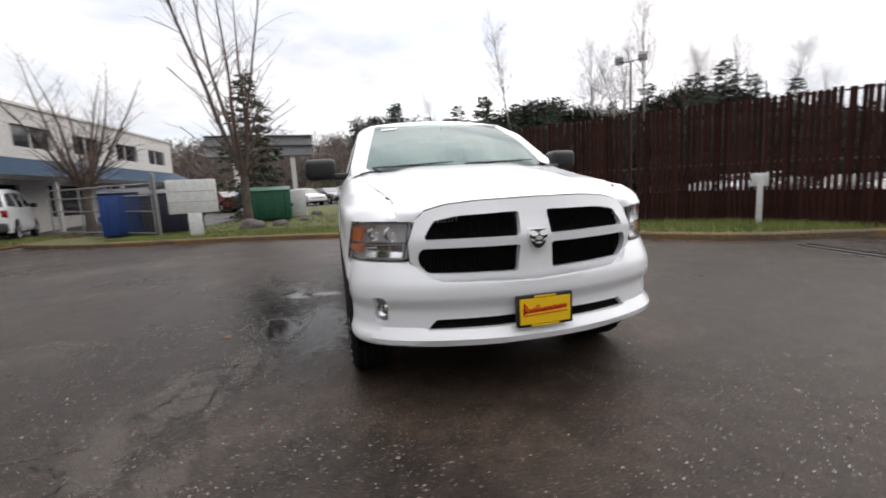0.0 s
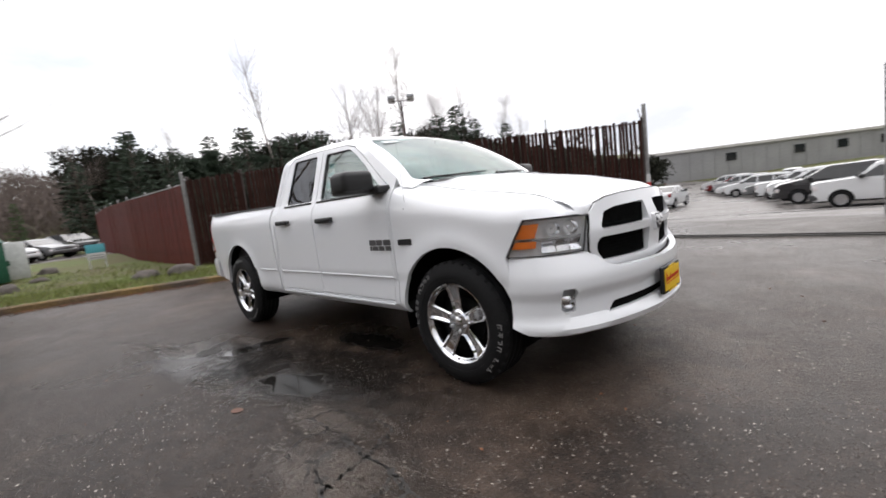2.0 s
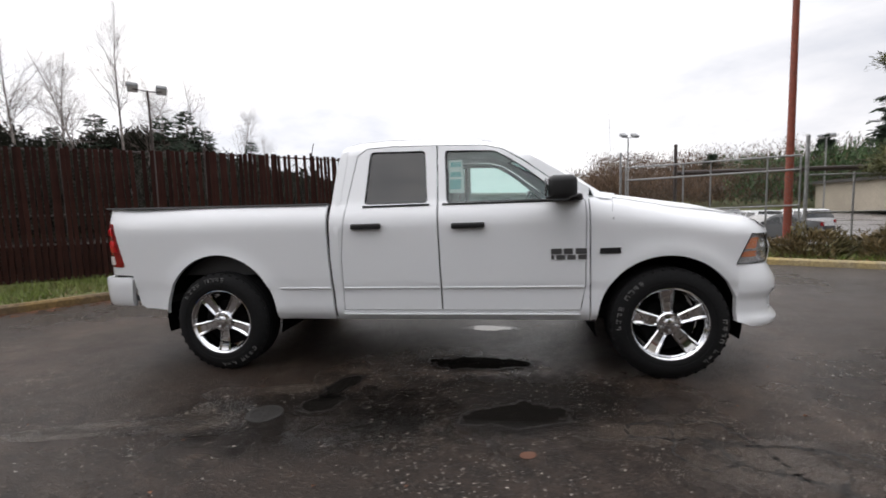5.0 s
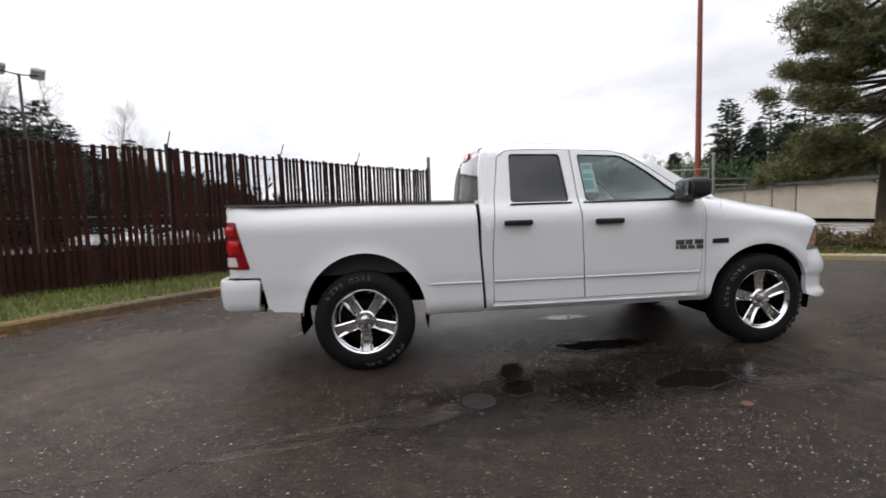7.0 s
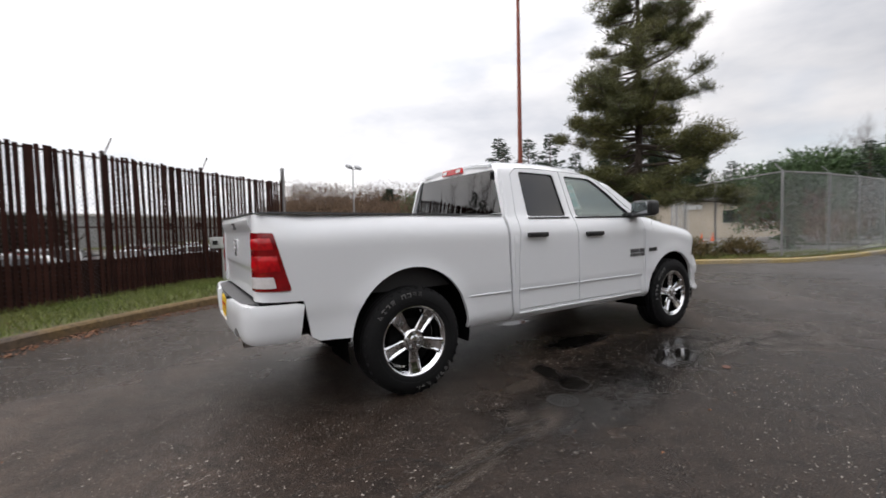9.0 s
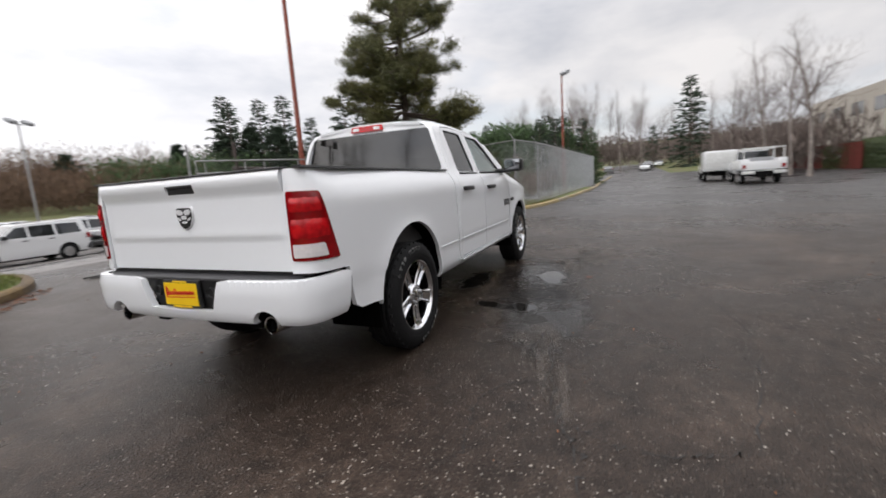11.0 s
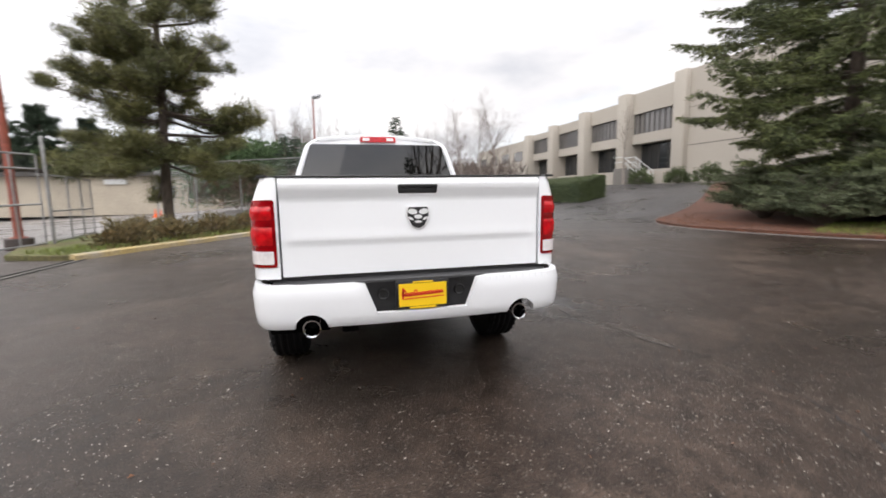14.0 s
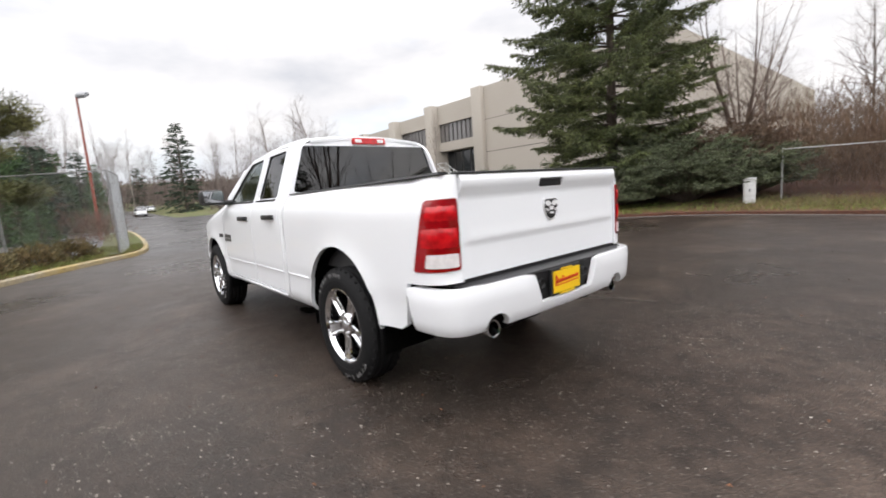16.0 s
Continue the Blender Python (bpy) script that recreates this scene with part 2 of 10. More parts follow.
M = {
    "paint": mat("white_car_paint", (0.85, 0.865, 0.885), 0.32, coat=0.8, bump=0.015, bump_scale=900),
    "tyre": mat("tyre_rubber", (0.009, 0.009, 0.0095), 0.75, spec=0.22, grain=0.25, grain_scale=80, bump=0.2, bump_scale=200),
    "tyre_letter": mat("tyre_letter", (0.20, 0.198, 0.195), 0.6),
    "chrome": mat("chrome", (0.82, 0.83, 0.85), 0.06, 1.0, rough_var=0.03, var_scale=6),
    "lamp_bowl": mat("lamp_reflector", (0.95, 0.955, 0.96), 0.16, 0.25, var=0.5, var_scale=16, second=(0.72, 0.73, 0.74), bump=1.0, bump_scale=13),
    "chrome_dull": mat("brushed_metal", (0.55, 0.55, 0.56), 0.28, 1.0),
    "black": mat("black_plastic", (0.012, 0.012, 0.0125), 0.45, grain=0.2, grain_scale=300, bump=0.1, bump_scale=500),
    "dark": mat("dark_underbody", (0.006, 0.006, 0.006), 0.9, spec=0.08, grain=0.3, grain_scale=20),
    "grey_plastic": mat("dark_grey_plastic", (0.045, 0.045, 0.047), 0.5, grain=0.2, grain_scale=120, bump=0.1, bump_scale=400),
    "glass": glass_mat("clear_glass", (0.84, 0.92, 0.90), gloss=0.03, edge=0.7),
    "glass_screen": glass_mat("windscreen_glass", (0.62, 0.78, 0.76), gloss=0.03, edge=0.85),
    "glass_tint": glass_mat("tinted_glass", (0.10, 0.104, 0.108), gloss=0.04),
    "lens": glass_mat("lamp_lens", (0.97, 0.97, 0.97), gloss=0.03, edge=0.35),
    "red_lens": mat("red_lamp_lens", (0.30, 0.003, 0.006), 0.15, coat=0.6, var=0.8, var_scale=9, second=(0.15, 0.001, 0.003)),
    "red_bright": mat("red_reflector", (0.62, 0.006, 0.011), 0.22, coat=0.25, var=0.8, var_scale=24, second=(0.30, 0.002, 0.005)),
    "amber": mat("amber_reflector", (0.95, 0.24, 0.03), 0.25, coat=1.0),
    "lamp_white": mat("reverse_lamp", (0.78, 0.74, 0.74), 0.2, coat=1.0, var=0.3, var_scale=40, second=(0.5, 0.45, 0.45)),
    "seat": mat("grey_cloth", (0.09, 0.09, 0.095), 0.9, grain=0.2, grain_scale=200),
    "dash": mat("dashboard_plastic", (0.05, 0.052, 0.055), 0.7, grain=0.15, grain_scale=100),
    "paper": mat("window_paper", (0.75, 0.80, 0.79), 0.8),
    "paper_teal": mat("teal_print", (0.24, 0.52, 0.54), 0.8),
    "yellow": mat("yellow_plate", (0.88, 0.56, 0.01), 0.45),
    "red_ink": mat("red_ink", (0.70, 0.02, 0.012), 0.6),
    "badge": mat("grey_badge", (0.16, 0.16, 0.165), 0.3, 0.6),
    "asphalt": None,
    "concrete": mat("kerb_concrete", (0.33, 0.29, 0.22), 0.75, grain=0.3, grain_scale=25, var=0.9, var_scale=1.2, second=(0.42, 0.30, 0.09), bump=0.3, bump_scale=60),
    "kerb_moss": mat("mossy_kerb", (0.095, 0.070, 0.050), 0.8, grain=0.4, grain_scale=20, var=0.85, var_scale=1.1, second=(0.19, 0.12, 0.036), bump=0.4, bump_scale=50),
    "grass": mat("grass_blades", (0.120, 0.165, 0.028), 0.6, per_island=0.5, var=0.5, var_scale=0.8, second=(0.18, 0.165, 0.045)),
    "turf": mat("turf_soil", (0.085, 0.110, 0.024), 0.9, grain=0.5, grain_scale=14, var=0.8, var_scale=0.7, second=(0.10, 0.075, 0.035), bump=0.6, bump_scale=30),
    "mulch": mat("bark_mulch", (0.10, 0.035, 0.018), 0.9, grain=0.6, grain_scale=30, var=0.6, var_scale=1.5, second=(0.05, 0.028, 0.018), bump=0.9, bump_scale=30),
    "leaf_litter": mat("leaf_litter", (0.17, 0.07, 0.03), 0.8, per_island=0.6),
    "slat": mat("brown_slat", (0.032, 0.0125, 0.0095), 0.75, spec=0.12, per_object=0.30, grain=0.3, grain_scale=12, var=0.4, var_scale=2.0, second=(0.048, 0.016, 0.011), stretch=(1, 1, 0.3)),
    "slat_red": mat("red_brown_slat", (0.115, 0.020, 0.0145), 0.6, spec=0.25, per_object=0.25, grain=0.3, grain_scale=10, var=0.5, var_scale=1.2, second=(0.06, 0.018, 0.014), stretch=(1, 1, 0.3)),
    "wire_pale": mat("pale_galvanised_wire", (0.50, 0.525, 0.54), 0.5, 0.1),
    "galv": mat("galvanised_steel", (0.33, 0.33, 0.33), 0.45, 0.7, grain=0.2, grain_scale=15, var=0.4, var_scale=2.0, second=(0.28, 0.27, 0.26)),
    "wire": mat("wire_mesh", (0.15, 0.155, 0.155), 0.5, 0.5),
    "post_dark": mat("dark_post", (0.05, 0.035, 0.03), 0.6, grain=0.3, grain_scale=20),
    "rust": mat("red_oxide_paint", (0.26, 0.055, 0.028), 0.55, grain=0.25, grain_scale=12, var=0.5, var_scale=1.3, second=(0.17, 0.05, 0.03)),
    "bark": mat("bark", (0.075, 0.055, 0.042), 0.9, grain=0.4, grain_scale=14, var=0.5, var_scale=3, second=(0.12, 0.10, 0.085), bump=0.5, bump_scale=25, stretch=(1, 1, 0.3)),
    "bark_pale": mat("pale_bark", (0.26, 0.225, 0.20), 0.85, grain=0.4, grain_scale=10, var=0.5, var_scale=2, second=(0.13, 0.11, 0.10)),
    "twig": mat("twigs", (0.11, 0.078, 0.062), 0.9, per_island=0.35),
    "twig_far": mat("far_twigs", (0.125, 0.098, 0.085), 0.9, per_island=0.3),
    "needle": mat("spruce_needles", (0.098, 0.112, 0.034), 0.75, per_island=0.65, var=0.7, var_scale=0.9, second=(0.050, 0.068, 0.026)),
    "needle_pine": mat("pine_needles", (0.128, 0.122, 0.036), 0.65, per_island=0.5, var=0.7, var_scale=0.6, second=(0.058, 0.070, 0.025)),
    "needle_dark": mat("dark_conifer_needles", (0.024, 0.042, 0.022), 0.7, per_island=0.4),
    "woods_dark": mat("dense_evergreen_needles", (0.020, 0.021, 0.014), 0.9, spec=0.15, per_island=0.5),
    "needle_green": mat("cedar_needles", (0.045, 0.085, 0.025), 0.7, per_island=0.4),
    "juniper": mat("juniper_sprays", (0.112, 0.130, 0.066), 0.7, per_island=0.6, var=0.8, var_scale=1.3, second=(0.040, 0.052, 0.024)),
    "juniper_red": mat("reddish_juniper_sprays", (0.090, 0.062, 0.036), 0.75, per_island=0.5, var=0.7, var_scale=1.0, second=(0.110, 0.050, 0.032)),
    "thicket": mat("thicket_stems", (0.150, 0.098, 0.062), 0.9, per_island=0.5, var=0.8, var_scale=0.35, second=(0.085, 0.050, 0.032)),
    "hedge": mat("hedge_leaves", (0.058, 0.078, 0.026), 0.55, per_island=0.5),
    "shrub": mat("brown_shrub_leaves", (0.150, 0.105, 0.045), 0.75, per_island=0.55, var=0.7, var_scale=1.3, second=(0.080, 0.085, 0.032)),
    "bramble": mat("bramble_stems", (0.135, 0.078, 0.050), 0.85, per_island=0.5),
    "tiltup": mat("tilt_up_concrete", (0.385, 0.352, 0.305), 0.8, grain=0.04, grain_scale=9, var=0.35, var_scale=0.25, second=(0.34, 0.305, 0.26), bump=0.04, bump_scale=30),
    "white_wall": mat("white_render_wall", (0.60, 0.58, 0.55), 0.8, grain=0.1, grain_scale=6, var=0.35, var_scale=0.5, second=(0.48, 0.46, 0.43)),
    "tan_wall": mat("tan_wall", (0.45, 0.395, 0.315), 0.8, grain=0.1, grain_scale=5, var=0.3, var_scale=0.4),
    "grey_wall": mat("grey_metal_wall", (0.33, 0.33, 0.33), 0.6, grain=0.1, grain_scale=4, var=0.3, var_scale=0.3),
    "blue_roof": mat("blue_metal_roof", (0.045, 0.13, 0.24), 0.4, 0.2, grain=0.15, grain_scale=4, var=0.4, var_scale=0.8),
    "roof_dark": mat("dark_roof", (0.06, 0.055, 0.05), 0.8, grain=0.2, grain_scale=5),
    "win_dark": mat("dark_window_glass", (0.02, 0.023, 0.026), 0.08, coat=0.5),
    # grey-tan mottling paints the reflections into the glass colour
    "win_reflect": mat("reflection_toned_glass", (0.16, 0.15, 0.145), 0.12, coat=0.8, var=0.6, var_scale=0.5, second=(0.09, 0.085, 0.085)),
    "blue_bin": mat("blue_bin_paint", (0.012, 0.05, 0.21), 0.5, grain=0.2, grain_scale=8, var=0.4, var_scale=2),
    "black_lid": mat("black_lid", (0.012, 0.014, 0.03), 0.5, grain=0.2, grain_scale=8),
    "green_bin": mat("green_bin_paint", (0.008, 0.085, 0.045), 0.5, grain=0.2, grain_scale=8, var=0.4, var_scale=2),
    "white_metal": mat("white_painted_metal", (0.62, 0.63, 0.62), 0.5, grain=0.12, grain_scale=10, var=0.4, var_scale=2, second=(0.48, 0.48, 0.46)),
    "grey_metal": mat("grey_painted_metal", (0.30, 0.31, 0.32), 0.5, grain=0.15, grain_scale=8, var=0.4, var_scale=1.5),
    "dark_green": mat("dark_green_cabinet", (0.03, 0.045, 0.04), 0.5, grain=0.2, grain_scale=8),
    "stone": mat("boulder", (0.11, 0.095, 0.085), 0.9, grain=0.4, grain_scale=9, var=0.6, var_scale=3, bump=0.6, bump_scale=12),
    "red_stripe": mat("red_band", (0.5, 0.03, 0.03), 0.5),
    "white_stripe": mat("white_band", (0.7, 0.7, 0.7), 0.5),
    "teal_sign": mat("teal_sign", (0.10, 0.42, 0.50), 0.5),
    "car_white": mat("white_paint", (0.70, 0.71, 0.72), 0.3, coat=0.8),
    "car_black": mat("black_paint", (0.012, 0.012, 0.014), 0.25, coat=1.0),
    "car_grey": mat("grey_paint", (0.16, 0.165, 0.17), 0.3, 0.3, coat=0.8),
    "car_silver": mat("silver_paint", (0.42, 0.43, 0.44), 0.3, 0.4, coat=0.8),
    "car_blue": mat("blue_paint", (0.02, 0.05, 0.25), 0.25, coat=1.0),
    "car_red": mat("dark_red_paint", (0.18, 0.012, 0.014), 0.25, coat=1.0),
    "car_glass": mat("car_glass", (0.015, 0.017, 0.019), 0.06, coat=0.6),
    "orange": mat("orange_plastic", (0.8, 0.12, 0.02), 0.5),
    "mirror": mat("mirror_glass", (0.28, 0.285, 0.295), 0.03, 1.0),
    "chip": mat("stone_chips", (0.22, 0.195, 0.168), 0.28, per_island=0.8),
    "badge_silver": mat("bright_silver_badge", (0.86, 0.86, 0.87), 0.28, 0.25),
    "track": mat("worn_grey_concrete", (0.15, 0.14, 0.125), 0.7, grain=0.3, grain_scale=20, bump=0.3, bump_scale=60),
    "iron": mat("cast_iron", (0.022, 0.02, 0.018), 0.5, 0.2, grain=0.3, grain_scale=40, bump=0.4, bump_scale=80),
    "puddle": mat("puddle_water", (0.012, 0.011, 0.010), 0.015, spec=0.5),
}


def asphalt(name, gain=1.0, base=(0.0320, 0.0220, 0.0168), worn_to=(0.076, 0.0535, 0.0405)):
    """Damp worn asphalt: dark binder, pale stone chips, brown worn patches, wet and drier areas, fine cracks, sky sheen
    put into the colour.
    """
    m = bpy.data.materials.new(name)
    m.use_nodes = True
    t = m.node_tree
    b = t.nodes["Principled BSDF"]
    co = t.nodes.new("ShaderNodeTexCoord")

    def noise_of(scale, detail=6.0, rough=0.55):
        n = t.nodes.new("ShaderNodeTexNoise")
        n.inputs["Scale"].default_value, n.inputs["Detail"].default_value, n.inputs["Roughness"].default_value = scale, detail, rough
        t.links.new(co.outputs["Object"], n.inputs["Vector"])
        return n.outputs[0]

    def rng(src, lo, hi, a, z):
        r = t.nodes.new("ShaderNodeMapRange")
        for i, v in enumerate((lo, hi, a, z)):
            r.inputs[i + 1].default_value = v
        t.links.new(src, r.inputs[0])
        return r.outputs[0]

    def mix(f, a, c, mode="MIX"):
        x = t.nodes.new("ShaderNodeMix")
        x.data_type, x.blend_type = "RGBA", mode
        for i, v in ((0, f), (6, a), (7, c)):
            if hasattr(v, "is_linked"):
                t.links.new(v, x.inputs[i])
            else:
                x.inputs[i].default_value = v
        return x.outputs[2]

    def math_node(op, a, c):
        x = t.nodes.new("ShaderNodeMath")
        x.operation = op
        for i, v in ((0, a), (1, c)):
            if hasattr(v, "is_linked"):
                t.links.new(v, x.inputs[i])
            else:
                x.inputs[i].default_value = v
        return x.outputs[0]

    wet = rng(noise_of(0.22, 5.0), 0.42, 0.60, 0.0, 1.0)
    worn = rng(noise_of(0.55, 7.0, 0.6), 0.50, 0.66, 0.0, 1.0)
    col = mix(worn, (*(c * gain for c in base), 1), (*(c * gain for c in worn_to), 1))
    col = mix(1.0, col, rng(noise_of(75.0, 4.0), 0.3, 0.7, 0.35, 1.65), "MULTIPLY")
    col = mix(1.0, col, rng(noise_of(7.0, 8.0, 0.65), 0.3, 0.7, 0.40, 1.60), "MULTIPLY")
    chips = t.nodes.new("ShaderNodeTexVoronoi")
    chips.inputs["Scale"].default_value = 42.0
    t.links.new(co.outputs["Object"], chips.inputs["Vector"])
    near = rng(chips.outputs["Distance"], 0.16, 0.34, 1.0, 0.0)
    pick = t.nodes.new("ShaderNodeSeparateColor")
    t.links.new(chips.outputs["Color"], pick.inputs[0])
    rare = rng(pick.outputs[0], 0.45, 1.0, 0.0, 1.0)
    col = mix(math_node("MULTIPLY", near, rare), col, mix(pick.outputs[1], (0.085, 0.072, 0.060, 1), (0.26, 0.225, 0.19, 1)))
    grit = t.nodes.new("ShaderNodeTexVoronoi")
    grit.inputs["Scale"].default_value = 85.0
    t.links.new(co.outputs["Object"], grit.inputs["Vector"])
    gpick = t.nodes.new("ShaderNodeSeparateColor")
    t.links.new(grit.outputs["Color"], gpick.inputs[0])
    grain = math_node("MULTIPLY", rng(grit.outputs["Distance"], 0.15, 0.40, 1.0, 0.0), rng(gpick.outputs[0], 0.55, 1.0, 0.0, 0.8))
    col = mix(grain, col, (0.13, 0.108, 0.088, 1))
    xyz = t.nodes.new("ShaderNodeSeparateXYZ")
    t.links.new(co.outputs["Object"], xyz.inputs[0])
    out = math_node("ADD", xyz.outputs[0], math_node("MULTIPLY", noise_of(0.30, 5.0), 9.0))     # sky sheen on the wet road, painted as paler colour
    col = mix(rng(out, 8.0, 17.0, 0.0, 0.85), col, (0.084 * gain, 0.081 * gain, 0.081 * gain, 1))
    side = math_node("ADD", xyz.outputs[1], math_node("MULTIPLY", noise_of(0.45, 4.0), 3.0))        # darker towards -y, paler towards +y
    # dimming by vignetting and weaker sheen, put into the colour on the -y side
    col = mix(1.0, col, rng(side, -3.2, 0.2, 0.82, 1.0), "MULTIPLY")
    col = mix(rng(side, 1.0, 5.0, 0.0, 0.46), col, (0.088 * gain, 0.078 * gain, 0.070 * gain, 1))
    t.links.new(mix(math_node("MULTIPLY", wet, 0.35), col, (0.014, 0.013, 0.012, 1)), b.inputs["Base Color"])
    r = rng(wet, 0.0, 1.0, 0.42, 0.25)
    r = math_node("ADD", r, rng(noise_of(2.5, 6.0), 0.3, 0.7, -0.05, 0.05))
    t.links.new(r, b.inputs["Roughness"])
    b.inputs["Specular IOR Level"].default_value = 0.17
    bp = t.nodes.new("ShaderNodeBump")
    bp.inputs["Strength"].default_value, bp.inputs["Distance"].default_value = 0.9, 0.005
    h = math_node("ADD", noise_of(120.0, 4.0), math_node("MULTIPLY", near, 0.7))
    t.links.new(h, bp.inputs["Height"])
    t.links.new(bp.outputs[0], b.inputs["Normal"])
    return m


M["asphalt"] = asphalt("wet_asphalt")
# lighter copy for the lot: the wet ground's sky sheen as base colour
M["asphalt_lot"] = asphalt("sheen_toned_lot_asphalt", 2.6, (0.036, 0.036, 0.037), (0.066, 0.066, 0.067))


def patch_mat(name, inner, rim, rough_in, rough_rim, noise_scale, full=1.0, grain=0.0):
    """A thin film with a ragged soft edge: the mesh's attribute "reach" falls from 1 in the middle to 0 at the edge."""
    m = bpy.data.materials.new(name)
    m.use_nodes = True
    t = m.node_tree
    b = t.nodes["Principled BSDF"]
    at = t.nodes.new("ShaderNodeAttribute")
    at.attribute_name = "reach"
    co = t.nodes.new("ShaderNodeTexCoord")
    n = t.nodes.new("ShaderNodeTexNoise")
    n.inputs["Scale"].default_value, n.inputs["Detail"].default_value, n.inputs["Roughness"].default_value = noise_scale, 6.0, 0.6
    t.links.new(co.outputs["Object"], n.inputs["Vector"])
    add = t.nodes.new("ShaderNodeMath")
    add.operation = "MULTIPLY_ADD"
    add.inputs[1].default_value = 1.1
    t.links.new(n.outputs[0], add.inputs[0])
    t.links.new(at.outputs["Fac"], add.inputs[2])

    def band(lo, hi, a, z):
        r = t.nodes.new("ShaderNodeMapRange")
        r.interpolation_type = "SMOOTHSTEP"
        for i, v in enumerate((lo, hi, a, z)):
            r.inputs[i + 1].default_value = v
        t.links.new(add.outputs[0], r.inputs[0])
        return r.outputs[0]

    x = t.nodes.new("ShaderNodeMix")
    x.data_type = "RGBA"
    t.links.new(band(0.92, 1.02, 0.0, 1.0), x.inputs[0])
    x.inputs[6].default_value, x.inputs[7].default_value = (*rim, 1), (*inner, 1)
    g = t.nodes.new("ShaderNodeTexNoise")
    g.inputs["Scale"].default_value, g.inputs["Detail"].default_value = 90.0, 5.0
    t.links.new(co.outputs["Object"], g.inputs["Vector"])
    gr = t.nodes.new("ShaderNodeMapRange")
    for i, v in enumerate((0.3, 0.7, 1.0 - grain, 1.0 + grain)):
        gr.inputs[i + 1].default_value = v
    t.links.new(g.outputs[0], gr.inputs[0])
    mu = t.nodes.new("ShaderNodeMix")
    mu.data_type, mu.blend_type = "RGBA", "MULTIPLY"
    mu.inputs[0].default_value = 1.0
    t.links.new(x.outputs[2], mu.inputs[6])
    t.links.new(gr.outputs[0], mu.inputs[7])
    t.links.new(mu.outputs[2], b.inputs["Base Color"])
    t.links.new(band(0.90, 1.0, rough_rim, rough_in), b.inputs["Roughness"])
    t.links.new(band(0.62, 0.98, 0.0, full), b.inputs["Alpha"])
    return m


M["puddle"] = patch_mat("puddle_water", (0.010, 0.009, 0.008), (0.016, 0.0135, 0.012), 0.06, 0.35, 5.0, 0.9)
M["wet_skin"] = patch_mat("wet_asphalt_film", (0.013, 0.0118, 0.0108), (0.016, 0.0135, 0.012), 0.17, 0.32, 5.0, 0.55, 0.6)
M["worn"] = patch_mat("pale_worn_asphalt", (0.080, 0.062, 0.048), (0.056, 0.043, 0.034), 0.42, 0.45, 14.0, 0.48, 0.95)

# ---------------------------------------------------------------- building helpers
def thing(name, label, category, group="", kind="", at=None):
    e = new(name)
    e.empty_display_size = 0.1
    if at is not None:
        e.matrix_world = at
    return tagged(e, label, category, group, kind)


def mesh_of(bm, name, material, smooth=35.0):
    me = bpy.data.meshes.new(name)
    bm.to_mesh(me)
    bm.free()
    finish(me, material, smooth)
    return me


def finish(me, material, smooth=35.0):
    for m in (material if isinstance(material, (list, tuple)) else [material]):
        me.materials.append(m)
    if smooth:
        me.polygons.foreach_set("use_smooth", [True] * len(me.polygons))
        if smooth < 180:
            me.set_sharp_from_angle(angle=radians(smooth))
    return me


def part(name, bm, material, parent=None, label="", smooth=35.0, kind=""):
    ob = new(name, mesh_of(bm, name, material, smooth) if isinstance(bm, bmesh.types.BMesh) else bm)
    if parent is not None:
        ob.parent = parent
    return tagged(ob, label, kind=kind)


def pydata(name, verts, faces, material, smooth=0.0):
    me = bpy.data.meshes.new(name)
    me.from_pydata([tuple(v) for v in verts], [], [tuple(f) for f in faces])
    return finish(me, material, smooth)


def box(bm, x0, x1, y0, y1, z0, z1, bevel=0.0, seg=2, m=None):
    r = bmesh.ops.create_cube(bm, size=1)
    vs = r["verts"]
    for v in vs:
        v.co = Vector((x0 + (v.co.x + 0.5) * (x1 - x0), y0 + (v.co.y + 0.5) * (y1 - y0), z0 + (v.co.z + 0.5) * (z1 - z0)))
    if bevel:
        es = list({e for v in vs for e in v.link_edges})
        out = bmesh.ops.bevel(bm, geom=es, offset=bevel, segments=seg, affect="EDGES", profile=0.5)
        vs = list({v for f in out["faces"] for v in f.verts} | {v for v in vs if v.is_valid})
    if m is not None:
        bmesh.ops.transform(bm, matrix=m, verts=vs)
    return vs


def boxes(*specs, bevel=0.0, seg=2):
    bm = bmesh.new()
    for s in specs:
        box(bm, *s, bevel=bevel, seg=seg)
    return bm


def tube(bm, a, b, r0, r1=None, n=10, caps=True):
    a, b = Vector(a), Vector(b)
    d = b - a
    q = d.to_track_quat("Z", "Y").to_matrix().to_4x4()
    return bmesh.ops.create_cone(bm, cap_ends=caps, segments=n, radius1=r0, radius2=r0 if r1 is None else r1, depth=d.length,
                                 matrix=Matrix.Translation((a + b) / 2) @ q)["verts"]


def lathe(bm, prof, n=48, axis="Y", m=None):
    """Turns a profile of (distance along the axis, radius) round the axis."""
    rings = []
    for h, r in prof:
        ring = []
        for i in range(n):
            a = 2 * math.pi * i / n
            c, s = r * math.cos(a), r * math.sin(a)
            p = Vector((c, h, s)) if axis == "Y" else Vector((c, s, h)) if axis == "Z" else Vector((h, c, s))
            ring.append(bm.verts.new(m @ p if m is not None else p))
        rings.append(ring)
    for a, b in zip(rings, rings[1:]):
        for i in range(n):
            bm.faces.new((a[i], a[(i + 1) % n], b[(i + 1) % n], b[i]))
    return rings


